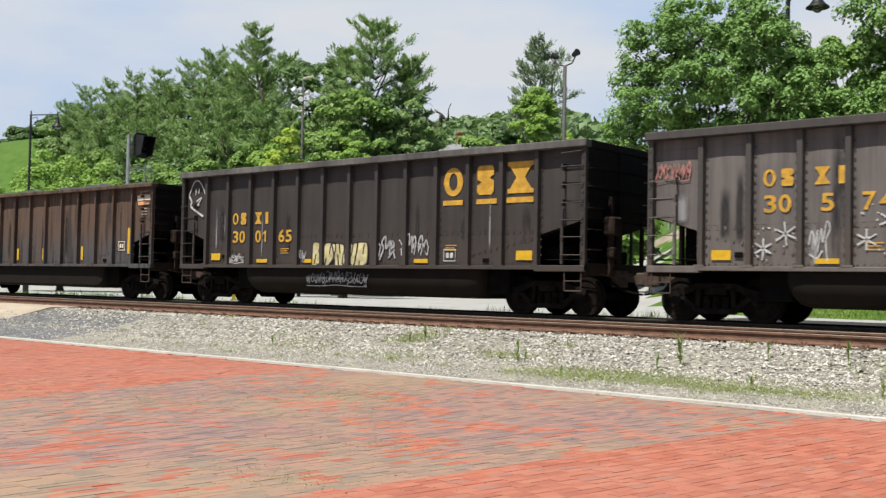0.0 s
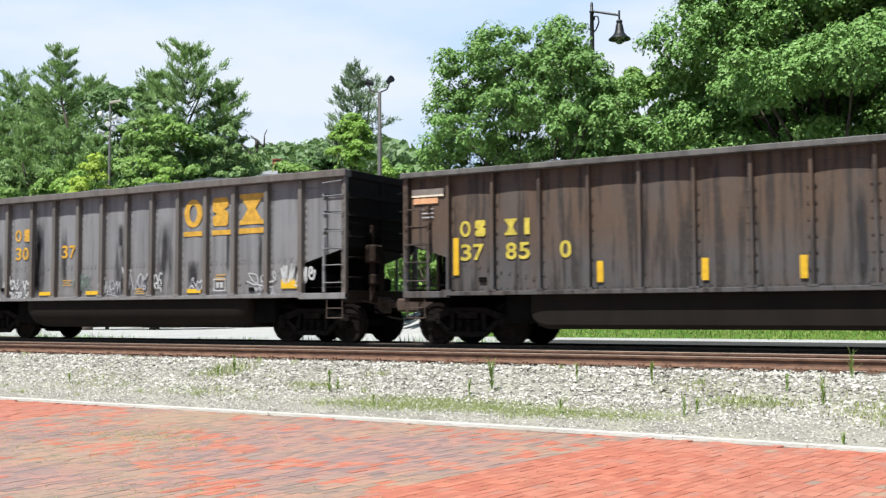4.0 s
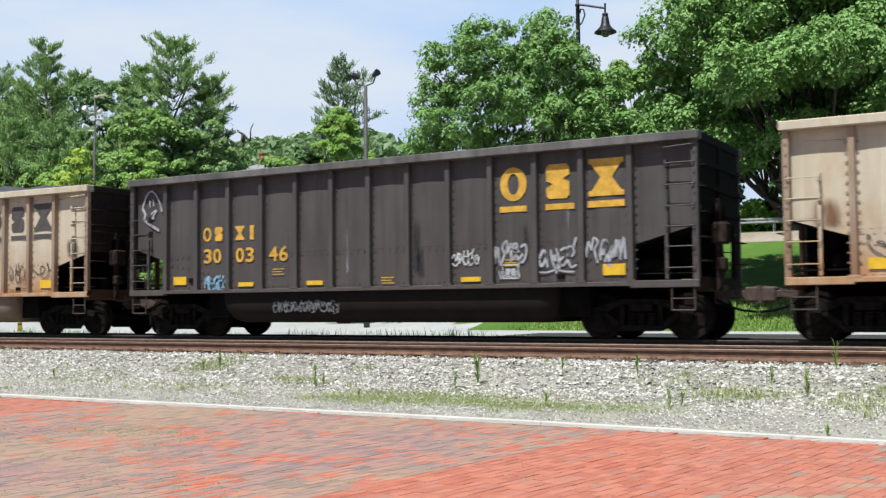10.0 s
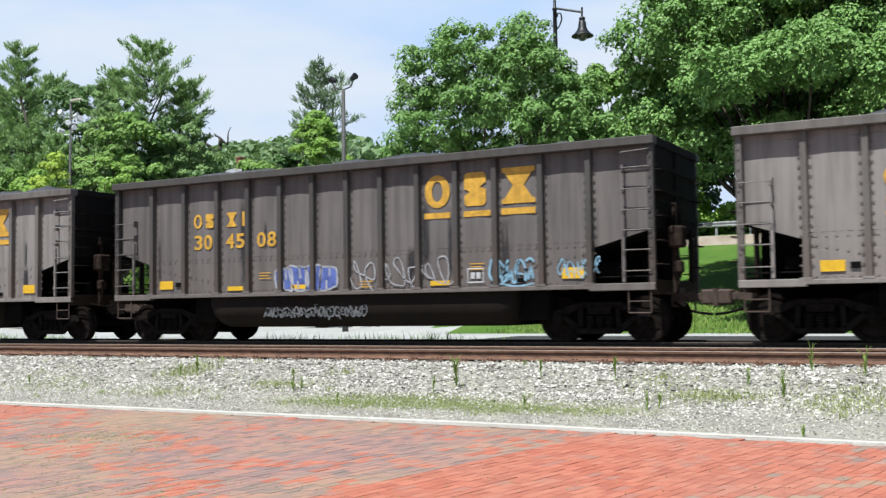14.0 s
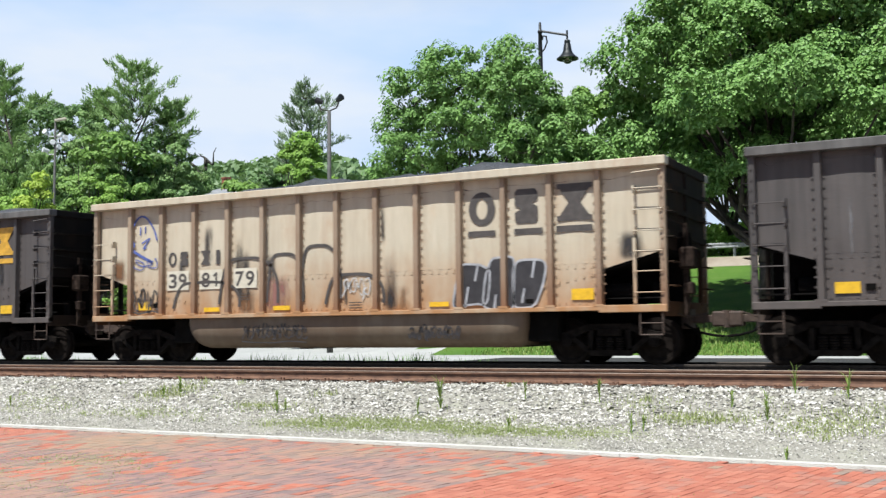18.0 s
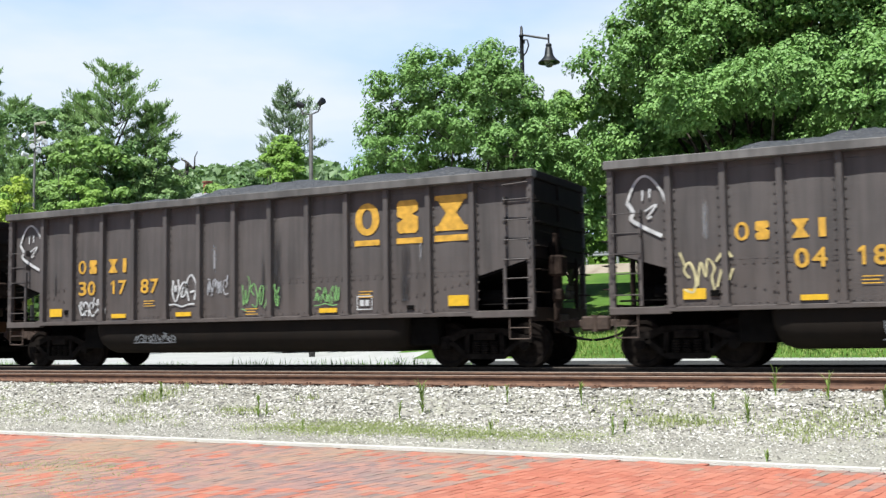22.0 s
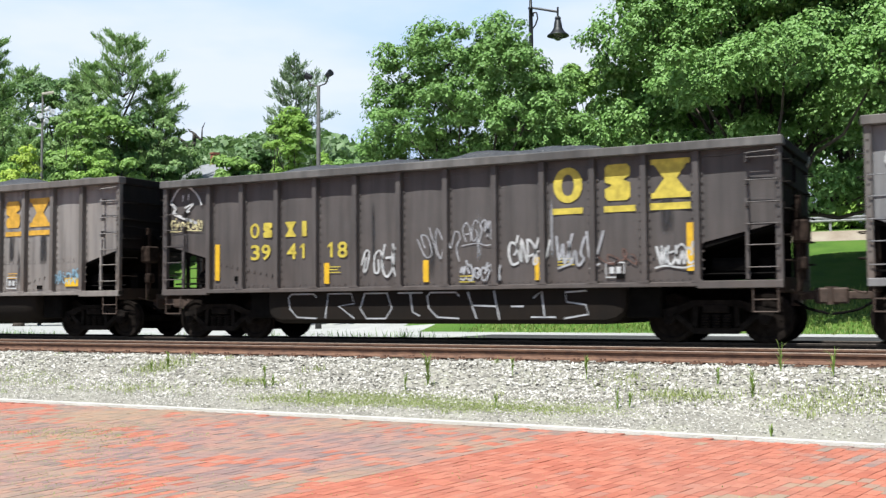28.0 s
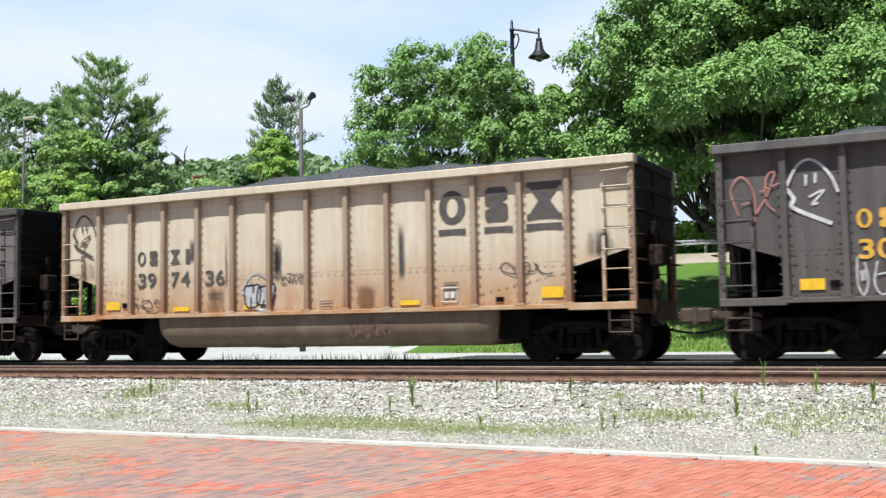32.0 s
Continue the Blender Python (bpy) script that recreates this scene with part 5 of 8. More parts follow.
            for k in range(9):
                f = k / 8
                left.append((-w / 2 * (0.6 + 0.4 * rng.random()), h * f))
                right.append((w / 2 * (0.6 + 0.4 * rng.random()), h * f))
            s = Shape()
            s.add([(a, b, 0) for a, b in left + right], [(k, k + 9, k + 10, k + 1) for k in range(8)])
            mark("stain", s, M["stain_" + colour], car, x, z, 1.4435)
        elif what == "tub":
            for s in scribble(seed, w, h, 0.030):
                mark("spray_stroke", s, M["dust" if colour in ("silver", "white") else colour], car, x, z, 1.446)
        elif what == "tubfill":
            n = 24
            low = [(w * k / n, 0.10 * h + 0.10 * h * math.sin(k * 1.7 + seed) + 0.06 * h * math.sin(k * 3.1)) for k in range(n + 1)]
            s = Shape().add([(a, b, 0) for a, b in low] + [(w * k / n, h, 0) for k in range(n + 1)], [(k, k + 1, n + k + 2, n + k + 1) for k in range(n)])
            mark("spray_fill", s, M[colour], car, x, z, 1.445)
            mark("spray_outline", ribbon(low, 0.045), M["silver"], car, x, z, 1.4465)
        elif what == "word":
            me = hand_word(colour[1], w, h)
            mark("spray_word", me, M[colour[0]], car, x, z, 1.406 if z < 1 else 1.4475)


# paint, kind, number in pairs, lettering, spray paint
CARS = [
    ("dim", "short", ("30", "5", "74"), "gold", (("stain", "tar", 3.98, 1.1, 0.42, 2.7), ("scribble", "pink", 0.12, 2.95, 0.80, 0.42), ("stain", "silver", 0.75, 2.0, 0.4, 0.7), ("stars", "white", 2.28, 1.22, 0.90, 0.80), ("scribble", "white", 3.35, 1.15, 0.40, 0.85), ("stain", "white", 3.5, 1.12, 0.25, 0.85), ("stars", "white", 4.28, 1.3, 1.7, 1.0))),
    ("sooty", "long", ("30", "01", "65"), "gold", (("hood", "white", 0.65, 3.15, 0.75, 1.05), ("scribble", "white", 2.2, 1.2, 0.7, 0.25), ("block", "cream", 5.8, 1.1, 2.1, 0.65), ("tub", "silver", 5.6, 0.6, 2.3, 0.35), ("bold", "silver", 8.1, 1.2, 0.75, 0.7), ("scribble", "white", 9.0, 1.35, 0.95, 0.55), ("scribble", "silver", 5.1, 1.2, 0.4, 0.4), ("stain", "silver", 7.2, 1.9, 0.18, 1.4))),
    ("rusty", "old", ("37", "84", "81"), "gold", (("stain", "tar", 3.25, 1.2, 0.5, 2.2), ("stain", "tar", 4.75, 1.2, 0.4, 2.2), ("stain", "tar", 6.0, 1.2, 0.3, 1.7), ("stain", "tar", 8.4, 1.2, 0.35, 1.9), ("stain", "tar", 9.9, 1.3, 0.25, 1.9))),
    ("brown", "old", ("37", "85", "0"), "lemon", (("stain", "tar", 5.4, 1.2, 0.4, 2.2), ("stain", "tar", 9.4, 1.2, 0.3, 1.8))),
    ("cool", "short", ("30", "", "37"), "gold", (("stain", "tar", 3.35, 1.1, 1.0, 2.4), ("stain", "tar", 3.45, 1.1, 0.8, 2.3), ("stain", "tar", 4.15, 1.1, 0.35, 2.3), ("stain", "tar", 6.75, 1.1, 0.8, 1.6), ("stain", "tar", 8.25, 1.1, 0.7, 2.1), ("stain", "tar", 5.1, 1.1, 0.3, 1.9), ("stain", "tar", 9.2, 1.1, 0.5, 1.0), ("stain", "tar", 10.35, 1.6, 0.15, 1.4), ("stain", "tar", 1.6, 1.1, 0.4, 1.5),
                                          ("bold", "white", 2.0, 1.38, 0.62, 0.40), ("bold", "white", 2.05, 1.10, 0.75, 0.28), ("bold", "white", 2.85, 1.15, 0.32, 0.6), ("scribble", "teal", 4.85, 1.3, 0.7, 0.45), ("stain", "teal", 5.2, 1.25, 0.75, 0.55), ("scribble", "silver", 5.8, 1.2, 0.8, 0.5), ("bold", "silver", 6.75, 1.2, 0.35, 0.6), ("bold", "silver", 7.2, 1.2, 0.45, 0.6), ("bold", "white", 7.85, 1.3, 0.30, 0.5), ("bold", "silver", 9.1, 1.25, 0.6, 0.35), ("scribble", "white", 11.0, 1.3, 0.9, 0.40), ("bold", "silver", 11.2, 1.1, 0.6, 0.25), ("bold", "white", 12.0, 1.35, 0.95, 0.55))),
    ("grey", "short", ("30", "38", "75"), "gold", (("hood", "silver", 0.62, 3.2, 0.6, 0.9), ("stain", "tar", 4.55, 1.1, 0.7, 2.6), ("slab", "white", 5.18, 1.28, 0.72, 0.95), ("slab", "silver", 6.42, 1.38, 0.48, 0.85), ("slab", "silver", 7.15, 1.40, 0.62, 0.92), ("stain", "tar", 8.3, 1.3, 0.6, 1.1), ("slab", "white", 9.0, 1.40, 0.78, 0.95), ("scribble", "white", 11.2, 1.1, 2.4, 0.95), ("stain", "tar", 8.7, 1.2, 0.7, 1.1), ("stain", "tar", 10.9, 1.8, 0.1, 1.5), ("scribble", "silver", 2.4, 1.25, 0.8, 0.6), ("tub", "silver", 5.8, 0.62, 1.5, 0.25), ("tub", "silver", 8.4, 0.62, 1.0, 0.25), ("stain", "tar", 2.3, 1.9, 0.25, 1.0))),
    ("pitch", "long", ("30", "15", "36"), "gold", (("scribble", "silver", 5.8, 1.5, 3.3, 0.45), ("bold", "white", 2.4, 1.2, 1.0, 0.6), ("tub", "silver", 6.2, 0.6, 2.2, 0.35), ("scribble", "pink", 10.2, 1.4, 1.2, 0.4), ("scribble", "silver", 0.5, 2.4, 0.5, 1.1))),
    ("beige", "long", ("39", "86", "56"), "slate", (("stain", "tar", 3.75, 1.1, 0.38, 2.4), ("stain", "tar", 9.7, 1.1, 0.65, 1.3), ("stain", "tar", 9.6, 2.7, 0.35, 0.9), ("bold", "slate", 10.35, 1.3, 1.15, 0.8), ("scribble", "green", 11.3, 1.85, 2.1, 0.55), ("scribble", "pink", 13.4, 1.6, 0.9, 0.35), ("scribble", "slate", 7.4, 1.2, 1.0, 0.8), ("scribble", "slate", 6.1, 1.15, 0.7, 0.5), ("tub", "tar", 4.9, 0.55, 2.8, 0.4), ("tub", "tar", 10.4, 0.55, 1.4, 0.35), ("scribble", "slate", 1.4, 1.4, 0.8, 0.5), ("scribble", "slate", 2.3, 1.1, 1.1, 0.5))),
    ("pitch", "long", ("30", "03", "46"), "gold", (("hood", "silver", 0.65, 3.15, 0.6, 0.95), ("bold", "silver", 10.25, 1.5, 0.80, 0.55), ("scribble", "silver", 10.4, 1.2, 0.5, 0.25), ("bold", "silver", 11.3, 1.4, 0.80, 0.55), ("bold", "silver", 12.35, 1.5, 0.80, 0.55), ("scribble", "white", 9.3, 1.5, 0.65, 0.35), ("tub", "silver", 4.5, 0.55, 1.9, 0.32), ("bold", "blue", 2.4, 1.1, 0.7, 0.45))),
    ("beige", "long", ("39", "82", "34"), "slate", (("hood", "red", 0.65, 3.1, 0.75, 1.1), ("block", "iron", 5.3, 1.1, 4.2, 1.2), ("scribble", "red", 5.0, 1.1, 0.45, 0.7), ("scribble", "red", 9.4, 1.15, 0.6, 0.7), ("stain", "pink", 9.6, 1.15, 0.8, 0.8), ("tubfill", "iron", 5.3, 0.84, 4.2, 0.20), ("scribble", "slate", 11.4, 1.3, 0.9, 0.7), ("scribble", "slate", 12.5, 1.5, 0.8, 0.5), ("stain", "slate", 8.9, 2.9, 0.3, 0.9), ("stain", "slate", 4.9, 2.5, 0.12, 1.2))),
    ("grey", "short", ("30", "53", "40"), "gold", (("scribble", "cream", 4.9, 1.2, 0.55, 0.8), ("scribble", "cream", 5.95, 1.3, 0.4, 0.7), ("scribble", "cream", 6.9, 1.2, 0.8, 0.8), ("bold", "cream", 9.2, 1.2, 0.8, 0.75), ("scribble", "cream", 10.1, 1.7, 0.95, 0.35), ("stain", "tar", 8.2, 1.1, 0.6, 0.9))),
    ("dim", "short", ("30", "45", "08"), "gold", (("block", "navy", 5.0, 1.15, 1.6, 0.6), ("scribble", "silver", 7.0, 1.1, 2.6, 0.8), ("stain", "tar", 4.0, 1.1, 0.25, 2.5), ("bold", "blue", 10.4, 1.2, 1.0, 0.6), ("scribble", "blue", 11.9, 1.3, 0.9, 0.5), ("tub", "silver", 4.6, 0.55, 2.8, 0.3))),
    ("grey", "short", ("30", "37", "08"), "gold", (("hood", "silver", 0.7, 3.1, 0.75, 1.05), ("bold", "white", 1.45, 1.2, 1.8, 0.9), ("scribble", "white", 3.6, 1.1, 0.5, 0.4), ("bold", "blue", 5.6, 1.1, 1.4, 0.9), ("bold", "blue", 8.6, 1.2, 2.0, 0.8), ("scribble", "silver", 7.3, 1.5, 0.7, 0.6), ("stain", "silver", 8.5, 1.6, 0.85, 2.1))),
    ("black", "short", ("30", "31", "45"), "gold", (("bold", "white", 4.4, 1.2, 1.9, 0.65), ("scribble", "white", 6.4, 1.2, 2.6, 0.8), ("scribble", "silver", 2.6, 1.6, 0.8, 0.4), ("bold", "pink", 9.4, 1.2, 1.8, 0.9), ("scribble", "white", 11.4, 1.6, 0.8, 0.7))),
    ("beige", "long", ("39", "81", "79"), "slate", (("hood", "navy", 1.55, 3.0, 0.8, 1.1), ("scribble", "navy", 1.25, 2.25, 0.8, 0.3), ("bold", "slate", 1.2, 1.25, 0.9, 0.7), ("arch", "slate", 2.5, 1.15, 2.0, 0.75), ("arch", "slate", 3.9, 1.12, 1.7, 1.3), ("arch", "slate", 5.3, 1.12, 1.0, 1.35), ("arch", "slate", 6.2, 1.12, 1.1, 1.5), ("arch", "slate", 6.9, 1.15, 1.5, 0.8), ("stain", "pink", 5.6, 1.15, 0.9, 0.9), ("scribble", "white", 7.35, 1.4, 0.7, 0.5), ("block", "tar", 10.2, 1.15, 1.9, 0.95), ("stain", "tar", 8.6, 1.1, 0.45, 1.3), ("stain", "tar", 8.4, 2.6, 0.15, 0.9), ("stain", "slate", 3.6, 2.3, 0.4, 1.0), ("stain", "slate", 5.3, 2.2, 0.2, 1.3), ("tub", "tar", 4.6, 0.5, 1.8, 0.4), ("tub", "tar", 9.0, 0.5, 1.2, 0.35))),
    ("black", "long", ("30", "07", "54"), "gold", (("hood", "silver", 0.65, 3.1, 0.6, 0.95), ("arch", "white", 7.5, 1.08, 1.05, 1.25), ("arch", "white", 7.8, 1.08, 0.45, 0.7), ("arch", "white", 9.55, 1.08, 1.35, 1.3), ("scribble", "white", 7.9, 1.75, 0.85, 0.4), ("bold", "silver", 4.75, 1.2, 0.95, 0.7), ("stain", "silver", 4.4, 1.8, 0.08, 1.8), ("stain", "silver", 6.3, 2.0, 0.08, 1.4), ("stain", "silver", 8.4, 2.1, 0.07, 1.2))),
    ("black", "long", ("", "04", "18"), "gold", (("hood", "white", 0.75, 3.05, 0.7, 1.1), ("bold", "cream", 1.35, 1.35, 0.95, 0.9), ("bold", "cream", 5.35, 1.15, 0.9, 0.8), ("bold", "silver", 6.35, 1.5, 1.0, 0.7), ("bold", "silver", 7.5, 1.35, 1.0, 0.6), ("scribble", "cream", 8.6, 1.35, 1.0, 0.5), ("scribble", "silver", 12.45, 1.6, 0.95, 0.35), ("tub", "silver", 4.8, 0.5, 1.9, 0.42))),
    ("black", "long", ("30", "17", "87"), "gold", (("hood", "white", 0.72, 3.05, 0.75, 1.1), ("bold", "white", 2.35, 1.2, 0.9, 0.5), ("bold", "white", 5.3, 1.5, 0.75, 0.7), ("scribble", "silver", 6.4, 1.6, 0.6, 0.5), ("scribble", "green", 7.4, 1.35, 1.1, 0.7), ("scribble", "green", 9.4, 1.4, 0.6, 0.5), ("stain", "tar", 8.4, 1.2, 0.4, 2.0), ("tub", "silver", 4.2, 0.6, 1.3, 0.2))),
    ("beige", "long", ("39", "73", "02"), "slate", (("hood", "slate", 0.65, 3.1, 0.75, 1.0), ("bold", "sky_blue", 6.3, 1.80, 0.85, 0.36), ("scribble", "sky_blue", 7.35, 1.86, 0.75, 0.30), ("scribble", "slate", 6.45, 1.3, 0.55, 0.32), ("stain", "green", 5.75, 1.25, 0.8, 0.5), ("scribble", "green", 5.35, 1.3, 0.6, 0.4), ("stain", "tar", 8.85, 1.1, 0.6, 0.9), ("stain", "tar", 8.8, 1.1, 0.45, 0.8), ("scribble", "slate", 9.5, 1.4, 0.75, 0.4))),
    ("sooty", "long", ("", "3", "99"), "gold", (("stain", "silver", 1.9, 2.1, 0.3, 1.6), ("stain", "silver", 2.9, 2.2, 0.2, 1.5), ("stain", "silver", 4.6, 2.3, 0.5, 1.2), ("scribble", "silver", 3.6, 1.2, 2.5, 0.6), ("tub", "silver", 5.0, 0.55, 1.8, 0.3))),
    ("cool", "short", ("30", "57", "78"), "gold", (("hood", "white", 0.72, 3.1, 0.7, 1.05), ("block", "plum", 5.0, 1.08, 4.3, 1.15), ("tubfill", "plum", 5.0, 0.84, 4.3, 0.20))),
    ("black", "low", ("39", "41", "18"), "lemon", (("hood", "white", 0.62, 3.15, 0.85, 0.85), ("scribble", "cream", 0.15, 2.55, 0.95, 0.3), ("bold", "white", 5.45, 1.35, 1.0, 0.8), ("scribble", "silver", 6.8, 1.5, 0.95, 0.9), ("bold", "white", 8.9, 1.45, 0.9, 0.65), ("scribble", "silver", 7.9, 2.0, 0.75, 0.55), ("bold", "silver", 7.85, 1.2, 0.9, 0.4), ("bold", "silver", 9.9, 1.5, 0.95, 0.8), ("scribble", "plum", 10.9, 1.45, 0.7, 0.35), ("bold", "white", 11.95, 1.45, 0.75, 0.5), ("word", ("silver", "CROTCH-15"), 3.55, 0.46, 7.2, 0.54))),
    ("grey", "short", ("30", "45", "70"), "gold", (("hood", "white", 0.72, 3.0, 0.75, 1.15), ("bold", "blue", 1.35, 1.2, 1.5, 0.75), ("scribble", "cream", 5.2, 1.2, 1.6, 0.45), ("tub", "white", 6.4, 0.5, 2.2, 0.45), ("scribble", "blue", 11.6, 1.3, 0.9, 0.4))),
    ("black", "long", ("30", "1", "38"), "gold", (("hood", "white", 1.65, 3.0, 0.8, 1.1), ("scribble", "pink", 0.2, 2.5, 0.8, 1.0), ("stain", "pink", 6.2, 1.1, 3.4, 1.5), ("stain", "pink", 9.3, 1.1, 4.4, 1.5), ("stain", "pink", 9.4, 1.2, 2.6, 1.4), ("stain", "cream", 5.4, 1.1, 2.8, 0.9), ("stain", "cream", 9.6, 1.1, 3.6, 0.9), ("block", "cream", 5.0, 1.1, 2.6, 1.05), ("tubfill", "iron", 3.9, 0.70, 7.2, 0.34), ("stain", "tar", 8.75, 1.1, 0.5, 1.5), ("sweep", "teal", 7.6, 1.08, 4.6, 1.05), ("bold", "cream", 11.25, 1.75, 0.85, 0.6), ("scribble", "silver", 12.3, 2.1, 1.0, 0.35), ("scribble", "pink", 13.35, 2.2, 0.45, 1.5), ("scribble", "white", 2.3, 1.1, 1.5, 0.8), ("tub", "cream", 5.0, 0.6, 2.4, 0.35), ("tub", "silver", 7.8, 0.6, 2.6, 0.3))),
    ("beige", "long", ("39", "74", "36"), "slate", (("hood", "slate", 0.65, 3.1, 0.7, 1.0), ("hood", "silver", 5.9, 1.55, 0.85, 0.85), ("block", "silver", 5.55, 1.25, 0.75, 0.5), ("scribble", "slate", 6.5, 1.7, 0.75, 0.3), ("scribble", "slate", 2.3, 1.15, 0.9, 0.4), ("scribble", "slate", 11.9, 1.7, 0.9, 0.35), ("tub", "plum", 8.3, 0.5, 1.0, 0.4))),
    ("dim", "short", ("", "", ""), "gold", ()),
]
LABELS = {"pitch": "dull black steel coal gondola with yellow lettering and tags", "sooty": "sooty black steel coal gondola with yellow lettering and tags", "cool": "blue-grey weathered steel coal gondola with yellow lettering and tags", "grey": "grey weathered steel coal gondola with spray paint and yellow lettering", "black": "black grimy steel coal gondola with yellow lettering and tags",
          "dim": "dark grey dusty steel coal gondola with yellow lettering and tags", "beige": "beige rust-streaked coal gondola with dark lettering and tags",
          "rusty": "low rusty brown coal gondola with yellow reflector strips", "brown": "low dark brown coal gondola with yellow reflector strips"}
FROM_FIRST = [0.0]
for before, entry in zip(CARS, CARS[1:]):
    FROM_FIRST.append(FROM_FIRST[-1] + KINDS[entry[1]][1] + (1.38 if "low" in (before[1], entry[1]) else GAP))


EASE = ((0.0, 0.0), (2.0, 0.10), (5.0, -0.10), (8.0, -0.08), (11.0, -0.05), (13.0, -0.01), (15.0, 0.075), (18.5, 0.10), (20.3, 0.04), (22.0, -0.06), (24.0, -0.12), (27.0, -0.12), (28.3, -0.06), (30.0, -0.18), (32.0, 0.09))  # small offsets that fit the cars to the camera's view


def fit_offset(t):
    for (a, p), (b, q) in zip(EASE, EASE[1:]):
        if t <= b:
            k = (t - a) / (b - a)
            return p + (q - p) * k * k * (3 - 2 * k)
    return EASE[-1][1]


def rolled(t):
    """How far the first car's rear body end has come along the track at t seconds."""
    return -1.7648e-4 * t ** 3 - 6.3842e-3 * t ** 2 + 12.0668 * t - 11.1096 + fit_offset(t)


TRAIN, WHEELS = [], []
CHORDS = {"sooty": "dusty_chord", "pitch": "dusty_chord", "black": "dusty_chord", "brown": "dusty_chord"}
RIBS = {"grey": "grey_rib", "cool": "grey_rib", "dim": "dim_rib"}  # ribs and chords: darker copies of the sheet paint, for grime and rib-side shadow


def build_car(index):
    paint, kind, number, letter, tags = CARS[index]
    pieces, xs, body, low = PIECES[kind]
    car = tagged(new("coal_gondola"), LABELS[paint], "railway car", "cars of the coal train")
    car.location = (rolled(0) - FROM_FIRST[index], TRAIN_TRACK, 0)
    tub = M["beige_tub"] if paint == "beige" else M["tub_grime_shade"]
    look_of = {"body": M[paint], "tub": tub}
    made = []
    for name, me, which, under in pieces:
        if isinstance(me, tuple):
            ob = new(name, WHEELSET)
            ob.location = (me[1], 0, WHEEL)
            WHEELS.append((ob, index, me[1]))
        else:
            if not me.materials:
                me.materials.append(M["under"])
            ob = new(name, me)
            ob.material_slots[0].link = "OBJECT"
            ob.material_slots[0].material = M["beige_rib"] if paint == "beige" and name in ("rib", "corner_post") else M[CHORDS[paint]] if name == "top_chord" and paint in CHORDS else M[RIBS[paint]] if name in ("rib", "corner_post", "top_chord") and paint in RIBS else (M["beige_end"] if paint == "beige" else M["end_grime_shade"]) if name in ("end_wall", "end_frame", "end_rib", "end_chord", "end_rung") else look_of.get(which) or M[which]
        ob.parent = car if under is None else made[under]
        made.append(ob)
    load = new("coal_load", coal_heap(index, body, low + (0.08 if index in (14, 18) else 0.13 if index > 8 else 0.05), PEAKS.get(index, ())))
    load.parent = car
    tagged(load, "heaped black coal")
    decorate(car, kind, xs, body, low, number, letter, tags, index)
    TRAIN.append(car)


for i in range(len(CARS)):
    build_car(i)
# ---------------------------------------------------------------- trees
def leaf_quads(centres, normals, size, rng, long=1.0):
    """A small folded leaf at each centre, facing roughly along its normal."""
    n = len(centres)
    t = rng.standard_normal((n, 3))
    u = np.cross(normals, t)
    u /= np.linalg.norm(u, axis=1)[:, None] + 1e-9
    v = np.cross(normals, u)
    s = size * rng.uniform(0.6, 1.25, n)[:, None]
    a, b = u * s * 0.5 * long, v * s * 0.42
    dip = normals * s * 0.12
    verts = np.stack([centres - a, centres - b + dip, centres + a, centres + b + dip], 1).reshape(-1, 3)
    faces = np.arange(4 * n).reshape(-1, 4)
    return verts, faces


def unit(rng, n):
    v = rng.standard_normal((n, 3))
    return v / np.linalg.norm(v, axis=1)[:, None]


def limb(s, p, q, r, r2, rng, bends=3):
    """A bent tapering limb from p to q."""
    p, q = np.array(p, float), np.array(q, float)
    last, lr = p, r
    length = np.linalg.norm(q - p)
    for i in range(1, bends + 1):
        k = i / bends
        c = p + (q - p) * k + (rng.standard_normal(3) * 0.05 * length if i < bends else 0)
        cr = r + (r2 - r) * k
        s.rod(last, c, lr, cr, 7)
        last, lr = c, cr


